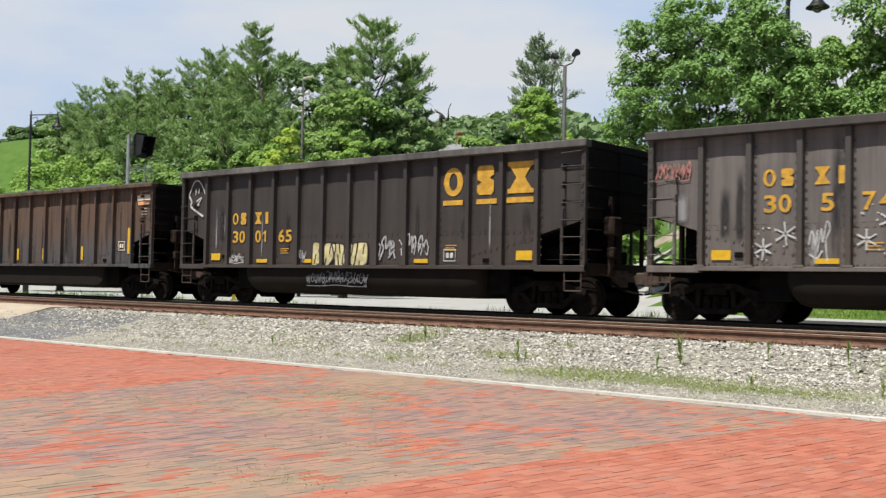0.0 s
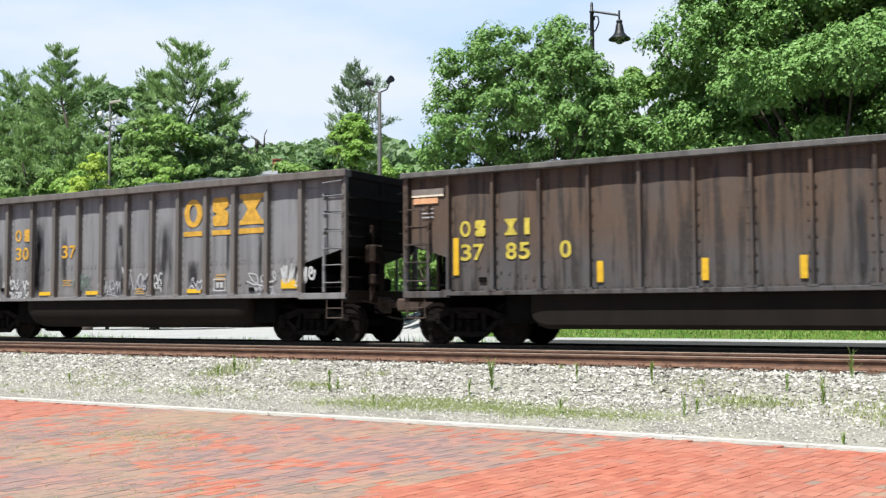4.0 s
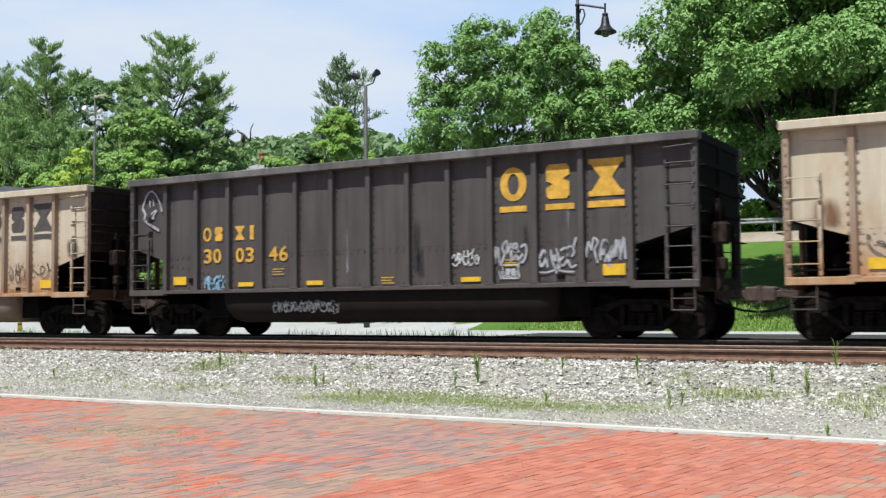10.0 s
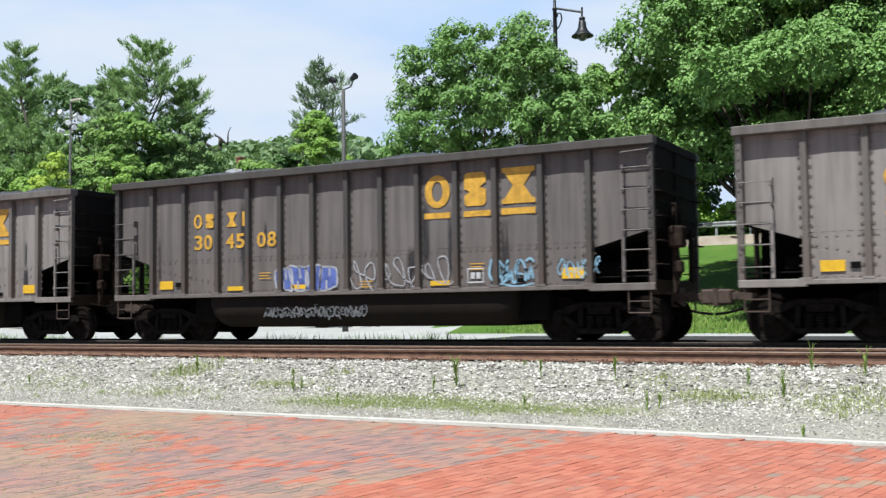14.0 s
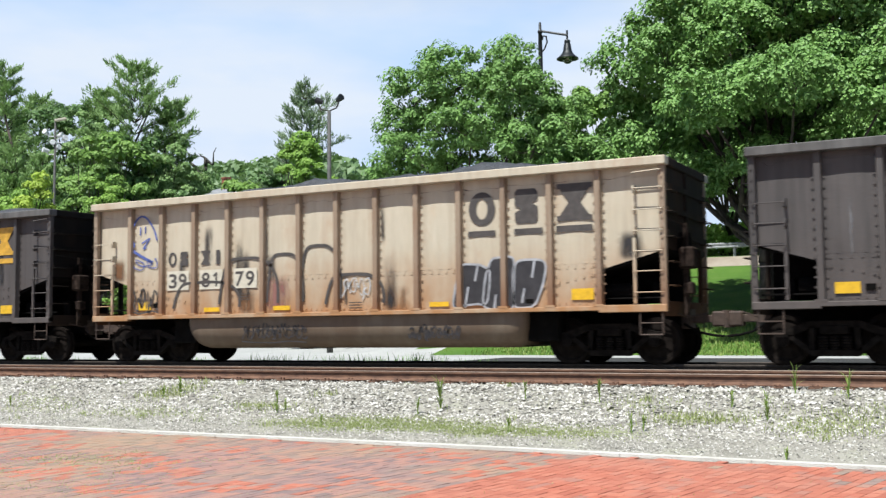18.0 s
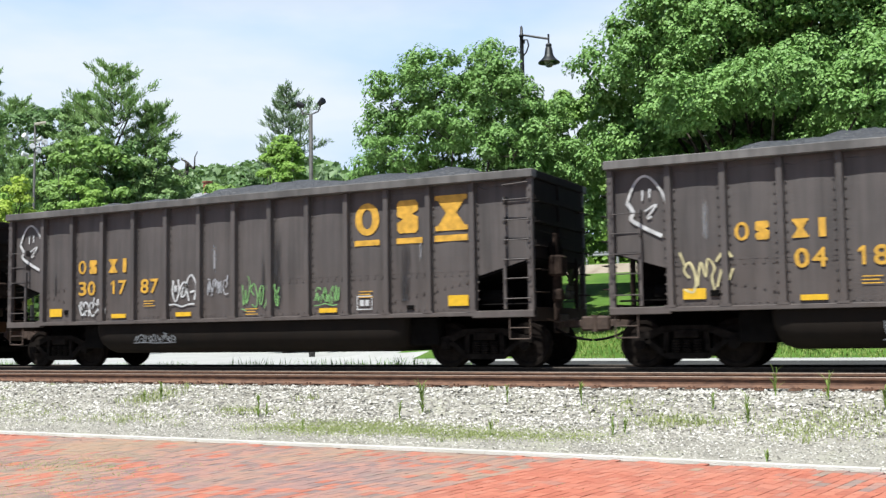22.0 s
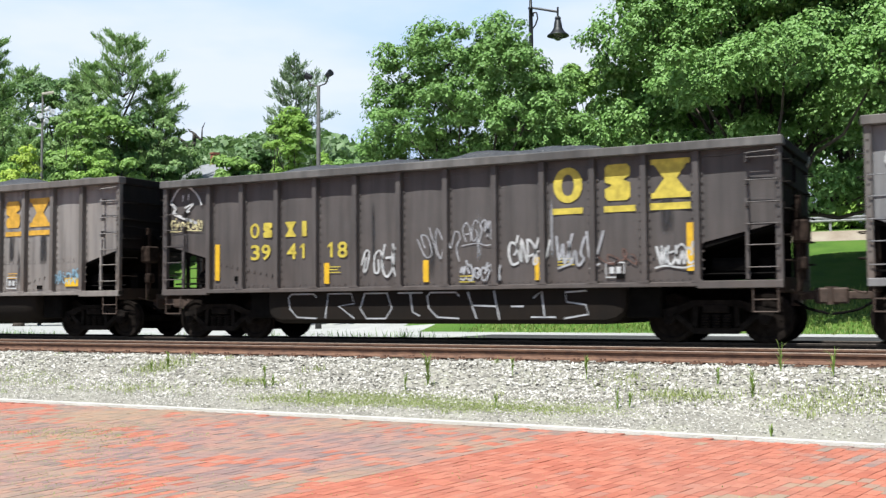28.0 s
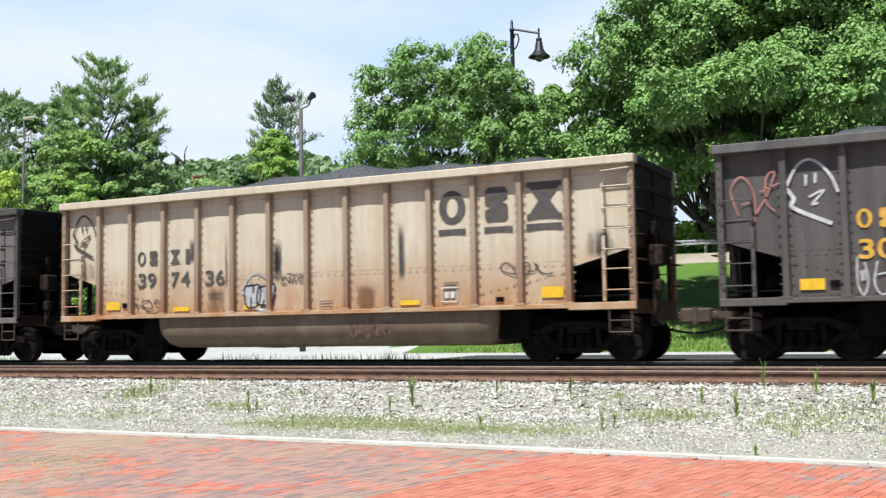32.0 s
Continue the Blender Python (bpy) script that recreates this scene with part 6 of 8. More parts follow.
def broad_tree(name, label, x, y, height, radius, seed, leaf="leaf", clumps=90, per=230, size=0.30, base=0.30, bark="bark", slim=1.0, square=2.8, group="broad-leaved trees beyond the tracks"):
    """A tapered trunk with limbs and a crown of leafy clumps with gaps between them."""
    rng = np.random.default_rng(seed)
    z = float(land(x, y)) - 0.15
    root = tagged(new(name), label, "tree", group)
    root.location = (x, y, z)
    s = Shape()
    tr = 0.022 * height
    fork = height * base * 0.9
    s.rod((0, 0, 0), (0, 0, 0.5), tr * 1.5, tr * 1.05, 10)
    limb(s, (0, 0, 0.5), (rng.uniform(-0.3, 0.3), rng.uniform(-0.3, 0.3), fork), tr * 1.05, tr * 0.8, rng, 3)
    mid = height * (base + (1 - base) * 0.5)
    half = height * (1 - base) * 0.5
    d = unit(rng, clumps)
    if base >= 0.15:
        d[:, 2] = np.where(d[:, 2] < -0.55, -d[:, 2], d[:, 2])
    d /= ((abs(d) ** square).sum(1) ** (1 / square))[:, None]
    k = np.where(rng.random(clumps) < 0.68, rng.uniform(0.86, 1.0, clumps), rng.uniform(0.35, 0.86, clumps))[:, None]
    lump = 0.90 + 0.10 * np.sin(3 * np.arctan2(d[:, 1], d[:, 0]) + seed) + 0.09 * np.sin(5 * d[:, 2] + seed * 2) + rng.normal(0, 0.06, clumps)
    lump = np.minimum(lump, 1.04)
    rc = radius * 1.58 / clumps ** 0.5 * rng.uniform(0.7, 1.3, clumps)
    c = d * k * lump[:, None] * np.array([radius - rc.mean() * 0.6, radius - rc.mean() * 0.6, half - rc.mean() * 0.3])
    taper = np.where(c[:, 2] > 0, 1 - slim * 0.18 * c[:, 2] / half, 1)
    c[:, :2] *= taper[:, None]
    c[:, 2] += mid
    tips = c[rng.permutation(clumps)[: min(30, clumps)]]
    for q in tips:
        st = np.array([0, 0, fork + rng.uniform(0, 0.45) * (height - fork)])
        if q[2] < st[2] + 0.5:
            st[2] = max(fork * 0.8, q[2] - 1.5)
        limb(s, st, q, tr * 0.22, tr * 0.04, rng, 3)
    limb(s, (0, 0, fork), (0, 0, height * 0.62), tr * 0.6, tr * 0.10, rng, 4)
    part("trunk", s, M[bark], root, smooth=True)
    idx = np.repeat(np.arange(clumps), per)
    dirs = unit(rng, len(idx))
    dirs[:, 2] = np.where(dirs[:, 2] < -0.2, -dirs[:, 2], dirs[:, 2])
    shell = rng.uniform(0.55, 1.0, len(idx))[:, None] ** 0.4
    pts = c[idx] + dirs * shell * rc[idx][:, None] * np.array([1.12, 1.12, 0.78]) + rng.normal(0, 0.05, (len(idx), 3)) * rc[idx][:, None] * 2
    nrm = dirs + unit(rng, len(idx)) * 0.42 + np.array([0, -0.12, 0.30])
    nrm /= np.linalg.norm(nrm, axis=1)[:, None]
    v, f = leaf_quads(pts, nrm, size, rng)
    part("crown", raw_mesh("crown", v, f, [M[leaf]]), M[leaf], root)
    return root


def lobed_tree(name, label, x, y, lobes, core, seed, leaf, size=0.17, clump=0.62, per=210, fork=0.0, close=4.4, dark=60, group="broad-leaved trees beyond the tracks"):
    """A maple whose crown is several leafy masses: lobes are (x, height, half width, half height, depth behind the
    trunk), core its heart, coloured dark for inner shade.
    """
    rng = np.random.default_rng(seed)
    z = float(land(x, y)) - 0.15
    root = tagged(new(name), label, "tree", group)
    root.location = (x, y, z)
    low, high = min(l[1] - l[3] for l in lobes) - z, max(l[1] + l[3] for l in lobes) - z
    s = Shape()
    tr = 0.018 * high
    fork = fork or low * 0.8
    s.rod((0, 0, 0), (0, 0, 0.5), tr * 1.5, tr * 1.05, 10)
    limb(s, (0, 0, 0.5), (rng.uniform(-0.3, 0.3), 0, fork), tr * 1.05, tr * 0.85, rng, 3)
    cs, rs = [], []
    for lx, lz, rx, rz, dy in lobes:
        mid, half = np.array([lx - x, dy, lz - z]), np.array([rx, rx * 1.15, rz])
        n = int(close * (rx * rx + 2 * rx * rz) / 3 / clump ** 2)
        d = unit(rng, n)
        k = np.where(rng.random(n) < 0.8, rng.uniform(0.84, 1.02, n), rng.uniform(0.4, 0.8, n))[:, None]
        cs.append(mid + d * k * np.maximum(half - clump * 0.55, 0.3))
        rs.append(clump * rng.uniform(0.55, 1.35, n))
        limb(s, (0, 0, fork * rng.uniform(0.8, 1.0)), mid - np.array([0, 0, rz * 0.3]), tr * 0.32, tr * 0.09, rng, 4)
        for q in cs[-1][:7]:
            limb(s, mid - np.array([0, 0, rz * 0.3]), q, tr * 0.08, tr * 0.02, rng, 3)
    part("trunk", s, M["bark"], root, smooth=True)
    c, rc = np.concatenate(cs), np.concatenate(rs)
    idx = np.repeat(np.arange(len(c)), per)
    dirs = unit(rng, len(idx))
    dirs[:, 2] = np.where(dirs[:, 2] < -0.25, -dirs[:, 2], dirs[:, 2])
    shell = rng.uniform(0.5, 1.0, len(idx))[:, None] ** 0.35
    ragged = 1 + 0.30 * np.sin(4 * np.arctan2(dirs[:, 1], dirs[:, 0]) + idx * 1.7)[:, None]
    pts = c[idx] + dirs * shell * ragged * rc[idx][:, None] * np.array([1.1, 1.1, 0.82])
    nrm = dirs + unit(rng, len(idx)) * 0.48 + np.array([0, -0.14, 0.25])
    nrm /= np.linalg.norm(nrm, axis=1)[:, None]
    v, f = leaf_quads(pts, nrm, size, rng)
    part("crown", raw_mesh("crown", v, f, [M[leaf]]), M[leaf], root)
    # the crown's inner shade is painted: coarse leaves in a darker colour
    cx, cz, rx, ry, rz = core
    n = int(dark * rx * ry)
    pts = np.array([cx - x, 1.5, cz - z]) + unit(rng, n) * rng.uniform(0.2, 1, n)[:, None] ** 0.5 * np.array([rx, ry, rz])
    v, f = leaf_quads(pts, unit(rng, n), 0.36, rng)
    part("inner_foliage", raw_mesh("inner_foliage", v, f, [M["leaf_dark"]]), M["leaf_dark"], root, "leaves coloured dark to stand for shade in the heart of the crown")
    return root


def pine(name, label, x, y, top, radius, seed, tufts=26, leaf="needle", thin=1.0, low=0.18, bundles=7, group="white pines beyond the street"):
    """A white pine: a straight trunk, whorls of rising branches and brushes of needles, open towards the top."""
    rng = np.random.default_rng(seed)
    z = float(land(x, y)) - 0.2
    height = top - z
    root = tagged(new(name), label, "pine tree", group)
    root.location = (x, y, z)
    s = Shape()
    limb(s, (0, 0, 0), (rng.uniform(-0.4, 0.4), 0, height * 0.97), height * 0.014, 0.03, rng, 7)
    pts, nrm = [], []
    levels = int(height * 0.80)
    for i in range(levels):
        k = low + (1 - low) * (i + rng.uniform(-0.2, 0.2)) / levels
        reach = radius * 1.12 * max(0.05, 1.03 - k) ** 0.62 * (0.58 + 0.58 * rng.random())
        turn = rng.uniform(0, 6.283)
        for j in range(6):
            a = turn + j * 1.047 + rng.uniform(-0.35, 0.35)
            L = reach * rng.uniform(0.50, 1.15)
            lift = L * (rng.uniform(0.10, 0.32) + 0.75 * k * k)
            p0 = np.array([0, 0, height * k])
            p1 = p0 + np.array([math.cos(a) * L, math.sin(a) * L, lift])
            s.rod(p0, p1, 0.03 + 0.012 * radius * (1 - k), 0.012, 5)
            m = int(tufts * 0.66 * (0.4 + L / radius) * thin)
            u = rng.uniform(0.10, 1.04, m)[:, None] ** 0.7
            wide = rng.uniform(-1, 1, m)[:, None] * (0.12 + 0.42 * L * (1.12 - u) * u ** 0.5)  # flat sprays to both sides
            q = p0 + (p1 - p0) * u + wide * np.array([-math.sin(a), math.cos(a), 0.0]) + rng.standard_normal((m, 3)) * np.array([0.10, 0.10, 0.07])
            q[:, 2] += 0.10 * abs(wide[:, 0])
            pts.append(q)
            out = np.array([math.cos(a) * 0.9, math.sin(a) * 0.9, 0.55 + 0.8 * k]) + wide * 0.5 * np.array([-math.sin(a), math.cos(a), 0.0]) + rng.standard_normal((m, 3)) * 0.30
            nrm.append(out)
    part("trunk", s, M["bark"], root, smooth=True)
    pts, nrm = np.concatenate(pts), np.concatenate(nrm)
    nrm /= np.linalg.norm(nrm, axis=1)[:, None]
    k = bundles  # each tuft is a short plume of needle bundles
    along = np.tile(np.linspace(0.0, 0.48, k), len(pts))[:, None] * rng.uniform(0.7, 1.2, len(pts) * k)[:, None]
    way = np.repeat(nrm, k, 0)
    pts = np.repeat(pts, k, 0) + way * along + rng.standard_normal((len(way), 3)) * 0.07
    way = way + rng.standard_normal((len(pts), 3)) * 0.45
    way /= np.linalg.norm(way, axis=1)[:, None]
    side = np.cross(way, np.array([0.0, -0.5, 0.9]) + rng.standard_normal((len(pts), 3)) * 0.45)
    side /= np.linalg.norm(side, axis=1)[:, None]
    L = rng.uniform(0.20, 0.40, len(pts))[:, None]
    w = (0.040 + 0.002 * radius) * (7 / bundles) ** 0.6
    verts = np.stack([pts - side * w, pts + side * w, pts + way * L + side * w * 0.3, pts + way * L - side * w * 0.3], 1).reshape(-1, 3)
    part("crown", raw_mesh("crown", verts, np.arange(len(verts)).reshape(-1, 4), [M[leaf]]), M[leaf], root)
    return root


MAPLE = "tall maple with layered mid-green leaves on the bank"
lobed_tree("maple_tree", MAPLE, -19.0, 40.5, [(-22.6, 10.9, 1.5, 1.5, -0.3), (-23.3, 9.6, 1.5, 1.1, 0.6), (-21.5, 12.2, 0.9, 1.0, 0.4), (-20.3, 11.4, 1.5, 1.5, -0.6), (-18.2, 11.9, 1.4, 1.2, 0.3), (-17.3, 10.6, 1.5, 1.4, -0.7),
                                               (-15.9, 9.7, 1.2, 1.5, 0.5), (-22.0, 8.3, 1.9, 0.9, -1.0), (-19.2, 9.0, 1.8, 1.1, -1.4), (-16.6, 8.2, 1.6, 1.1, -1.0), (-24.2, 7.6, 1.3, 0.9, 0.3), (-19.5, 10.2, 3.0, 2.0, 2.2), (-17.0, 8.0, 2.2, 1.6, 2.4), (-14.6, 7.6, 1.4, 1.3, 0.8), (-23.6, 6.0, 1.6, 1.1, 1.2), (-20.6, 5.8, 2.0, 1.2, 1.0), (-17.6, 5.6, 2.1, 1.2, 1.2), (-14.8, 5.4, 1.7, 1.2, 1.4), (-22.4, 7.3, 1.7, 0.8, 1.0), (-20.4, 7.4, 1.6, 0.9, 0.4), (-18.4, 7.2, 1.6, 0.9, 0.8), (-16.4, 6.8, 1.5, 0.9, 0.2)],
           (-17.4, 7.6, 2.2, 1.6, 1.4), 11, "leaf", 0.135, 0.44, 165, 3.2, 3.0)
lobed_tree("maple_tree", "big maple with a dark trunk and dense crown above the bank", -8.2, 42.5, [(-13.2, 11.2, 1.5, 1.6, -0.8), (-13.5, 9.2, 1.4, 1.3, 0.4), (-12.6, 12.9, 1.3, 1.2, 0.2), (-11.3, 11.0, 1.7, 1.6, -1.8), (-10.6, 13.2, 1.8, 1.5, -1.0), (-8.7, 11.6, 1.9, 1.6, -2.4), (-6.6, 12.6, 1.9, 1.6, -2.2), (-9.3, 15.2, 2.5, 1.9, -0.4),
                                               (-12.2, 8.0, 1.6, 1.2, -1.0), (-10.0, 9.0, 1.7, 1.2, -2.4), (-7.5, 9.3, 1.8, 1.3, -2.8), (-5.4, 10.0, 1.8, 1.6, -2.0), (-3.4, 11.4, 1.9, 1.8, -1.2), (-5.6, 15.4, 2.6, 2.2, -0.8), (-7.4, 18.0, 2.6, 2.0, 0.6), (-10.6, 6.4, 1.7, 1.1, -1.0), (-7.6, 6.6, 1.9, 1.1, -1.8),
                                               (-4.6, 7.4, 1.8, 1.2, -1.6), (-2.0, 8.6, 1.8, 1.5, -0.6), (-2.2, 14.0, 2.2, 2.2, 0.0), (-9.6, 11.0, 3.4, 3.4, 3.4), (-5.4, 12.0, 3.8, 4.0, 3.8), (-2.2, 6.0, 1.8, 1.1, 0.4), (-4.6, 13.2, 1.7, 1.4, -2.6), (-3.2, 10.0, 1.6, 1.3, -2.4), (-1.2, 11.8, 1.7, 1.6, -1.2),
                                               # the last five lobes are added to throw shade on the grassy bank
                                               (-5.1, 4.9, 1.4, 1.2, -1.0), (-3.7, 5.2, 1.4, 1.2, -0.8), (-2.2, 4.8, 1.3, 1.1, -0.6), (-9.0, 8.7, 1.9, 1.3, -5.0), (-6.0, 8.9, 1.9, 1.3, -5.4), (-3.2, 8.5, 1.8, 1.3, -5.0), (-12.6, 9.6, 2.1, 1.4, 3.2), (-12.4, 11.8, 2.1, 1.4, 4.8)],
           (-7.4, 11.2, 4.6, 4.6, 5.2), 23, "leaf_sun", 0.160, 0.50, 122, 3.6, 3.7, 200)
broad_tree("maple_tree", MAPLE, 2.0, 52.0, 19.0, 8.6, 31, "leaf_sun", 260, 190, 0.23, 0.04, slim=2.0)
broad_tree("maple_tree", "maple with a slim crown standing between two larger trees", -18.6, 51.0, 11.0, 3.6, 37, "vine", 110, 200, 0.21, 0.10)
# added backing that fills sky gaps in the maple crowns with dark leaves
broad_tree("shade_tree", "dark leafy tree behind the maples", -15.0, 66.5, 17.0, 6.5, 39, "leaf_dark", 90, 110, 0.50, 0.02)
broad_tree("shade_tree", "dark leafy tree behind the maples", -1.0, 66.5, 18.0, 7.0, 40, "leaf_dark", 100, 110, 0.50, 0.0)
broad_tree("shade_tree", "dark leafy tree behind the maples", -7.5, 68.0, 21.0, 8.5, 41, "leaf_dark", 100, 120, 0.50, 0.02)
broad_tree("shade_tree", "dark leafy tree behind the maples", 6.5, 70.0, 20.0, 8.0, 43, "leaf_dark", 90, 110, 0.50, 0.02)
broad_tree("shade_tree", "dark leafy tree behind the maples", -21.5, 72.0, 9.0, 5.0, 47, "leaf_dark", 80, 170, 0.42, 0.04)
broad_tree("small_tree", "bright green young tree in front of a pine", -36.2, 51.5, 13.5, 2.7, 53, "leaf_bright", 110, 220, 0.18, 0.05, slim=2.2)
broad_tree("small_tree", "leafy low tree beside the maples", -32.4, 53.0, 9.6, 3.2, 59, "leaf", 80, 200, 0.22, 0.06)
broad_tree("small_tree", "leafy low tree beside the maples", -28.2, 46.5, 8.4, 2.8, 61, "vine", 80, 200, 0.22, 0.06)
broad_tree("small_tree", "leafy low tree beside the maples", -39.0, 57.0, 9.4, 2.4, 62, "leaf_bright", 60, 200, 0.22, 0.06)
broad_tree("sapling", "yellow-green feathery sapling beside a floodlight pole", -51.6, 45.0, 12.0 - float(land(-51.6, 45.0)), 2.5, 67, "leaf_lime", 80, 130, 0.20, 0.10, slim=3.4, square=1.5)
broad_tree("small_tree", "fresh green tree at the edge of the woods", -48.0, 47.0, 10.9 - float(land(-48.0, 47.0)), 2.3, 72, "leaf_bright", 70, 200, 0.20, 0.06, slim=1.8)
broad_tree("small_tree", "fresh green tree at the edge of the woods", -55.2, 53.5, 14.6 - float(land(-55.2, 53.5)), 2.7, 71, "vine", 90, 200, 0.24, 0.06, slim=1.6)
broad_tree("small_tree", "fresh green tree at the edge of the woods", -62.5, 53.0, 11.8, 3.4, 73, "leaf_bright", 80, 200, 0.24, 0.06)
broad_tree("woodland_tree", "mid-green tree leaning on a white pine", -63.2, 69.0, 18.0 - float(land(-63.2, 69.0)), 3.4, 75, "needle", 80, 180, 0.26, 0.05, slim=2.0, group="overgrown woodland trees")
broad_tree("woodland_tree", "mid-green tree leaning on a white pine", -71.8, 68.5, 20.4 - float(land(-71.8, 68.5)), 3.4, 76, "needle", 80, 180, 0.26, 0.05, slim=2.0, group="overgrown woodland trees")
broad_tree("shade_tree", "dark leafy tree between two white pines", -77.4, 72.0, 23.6 - float(land(-77.4, 72.0)), 5.0, 74, "leaf_dark", 90, 170, 0.34, 0.05)
broad_tree("small_tree", "bright round bush-like tree by the street", -68.5, 39.5, 10.2, 4.8, 79, "leaf_bright", 130, 200, 0.22, 0.08)
broad_tree("small_tree", "fresh green tree at the edge of the woods", -73.0, 55.0, 11.0, 4.0, 83, "vine", 80, 200, 0.28, 0.06)
broad_tree("small_tree", "fresh green tree at the edge of the woods", -83.0, 57.0, 11.5, 4.5, 84, "vine", 80, 200, 0.28, 0.06)
broad_tree("small_tree", "fresh green tree at the edge of the woods", -94.0, 58.0, 10.5, 4.5, 85, "vine", 80, 200, 0.28, 0.06)
for i, (rx, tip, y, r) in enumerate(((-1.204, 0.364, 72, 6.6), (-0.967, 0.341, 70, 7.0), (-1.02, 0.318, 73, 4.4), (-0.905, 0.290, 73, 3.8), (-0.705, 0.280, 76, 5.6), (-1.30, 0.338, 80, 6.0), (-1.14, 0.322, 79, 6.0))):
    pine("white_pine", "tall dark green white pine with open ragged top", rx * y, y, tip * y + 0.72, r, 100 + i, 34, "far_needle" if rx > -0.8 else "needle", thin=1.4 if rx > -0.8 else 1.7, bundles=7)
for i, (rx, tip, y, r) in enumerate(((-1.365, 0.340, 82, 5.4), (-1.44, 0.336, 84, 5.2), (-1.51, 0.334, 83, 5.4), (-1.58, 0.330, 86, 5.2), (-1.65, 0.328, 84, 5.4), (-1.715, 0.310, 87, 4.0), (-1.41, 0.31, 74, 4.8), (-1.55, 0.30, 75, 4.8), (-1.25, 0.315, 74, 5.0), (-1.33, 0.275, 68, 5.0), (-1.47, 0.265, 68, 5.0), (-1.61, 0.27, 70, 5.0), (-1.66, 0.235, 66, 4.4), (-1.53, 0.225, 63, 4.6), (-1.40, 0.225, 63, 4.6), (-1.19, 0.255, 64, 4.4), (-1.27, 0.27, 66, 4.6), (-1.13, 0.245, 62, 4.0))):
    pine("white_pine", "white pine in a dense stand on the hillside", rx * y, y, tip * y + 0.72, r, 240 + i, 30, thin=1.8 if y < 80 else 1.5, low=0.06, bundles=4)
for i, (rx, tip, y, r) in enumerate(((-0.955, 0.268, 68, 4.4), (-1.00, 0.262, 64, 4.5), (-0.785, 0.186, 72, 3.2), (-0.755, 0.19, 74, 3.0), (-0.81, 0.168, 70, 2.2), (-0.73, 0.20, 76, 3.4))):
    x = rx * y
    broad_tree("woodland_tree", "tree overgrown with vines in dense green woods", x, y, tip * y + 0.72 - float(land(x, y)), r, 140 + i, "vine" if i % 3 else "leaf_dark", 80, 120, 0.46, 0.05, slim=2.2, group="overgrown woodland trees")
for i in range(9):  # closes the stand of pines up the hillside
    y = 88 + (i % 2) * 3
    x = -(1.22 + 0.062 * i) * y
    broad_tree("woodland_tree", "tree overgrown with vines in dense green woods", x, y, (0.322 - 0.004 * i) * y + 0.72 - float(land(x, y)), 4.8, 190 + i, "needle", 64, 130, 0.44, 0.03, slim=1.8, group="overgrown woodland trees")
for i in range(5):
    y = 62 + (i % 3) * 3
    x = -(1.04 + 0.13 * i) * y
    broad_tree("woodland_tree", "tree overgrown with vines in dense green woods", x, y, 0.20 * y + 0.72 - float(land(x, y)) + (i * 7 % 5) * 0.4, 4.6, 180 + i, ("leaf_dark", "vine", "needle")[i % 3], 60, 150, 0.46, 0.03, slim=1.6, group="overgrown woodland trees")


for i, (rx, tip) in enumerate(((-1.745, 0.288), (-1.80, 0.282), (-1.86, 0.276), (-1.92, 0.268), (-1.99, 0.262))):
    x, y = rx * 106, 106 + (i % 2) * 3
    broad_tree("hilltop_tree", "dark green tree on top of the grassy hill", x, y, tip * y + 0.72 - float(land(x, y)), 4.0, 220 + i, "leaf_dark", 50, 150, 0.5, 0.05, group="trees on the hilltop")


def dead_tree():
    root = tagged(new("dead_tree"), "bare broken dead tree wrapped with vines at its foot", "tree")
    x, y = -0.858 * 86, 86
    z = float(land(x, y))
    root.location = (x, y, z)
    rng = np.random.default_rng(5)
    s = Shape()
    top = 0.224 * y + 0.72 - z
    limb(s, (0, 0, 0), (0.2, 0, top - 3.2), 0.42, 0.30, rng, 4)
    limb(s, (0.2, 0, top - 3.4), (-1.6, 0, top - 0.6), 0.26, 0.10, rng, 4)
    limb(s, (-1.6, 0, top - 0.6), (-2.3, 0.2, top + 0.2), 0.10, 0.04, rng, 2)
    limb(s, (0.2, 0, top - 3.2), (0.6, 0, top - 1.2), 0.28, 0.2, rng, 3)
    limb(s, (0.6, 0, top - 1.2), (1.5, 0.1, top - 1.9), 0.18, 0.10, rng, 3)
    limb(s, (1.5, 0.1, top - 1.9), (1.9, 0.1, top - 0.1), 0.10, 0.04, rng, 3)
    limb(s, (0.6, 0, top - 1.2), (-0.2, 0, top - 0.6), 0.14, 0.05, rng, 3)
    part("trunk", s, M["dead"], root, smooth=True)
    pts = np.stack([rng.normal(0.3, 0.8, 900), rng.normal(0, 0.8, 900), rng.uniform(0.3, top - 2.6, 900)], 1)
    v, f = leaf_quads(pts, unit(rng, 900), 0.4, rng)
    part("vine", raw_mesh("vine", v, f, [M["leaf_dark"]]), M["leaf_dark"], root)


dead_tree()


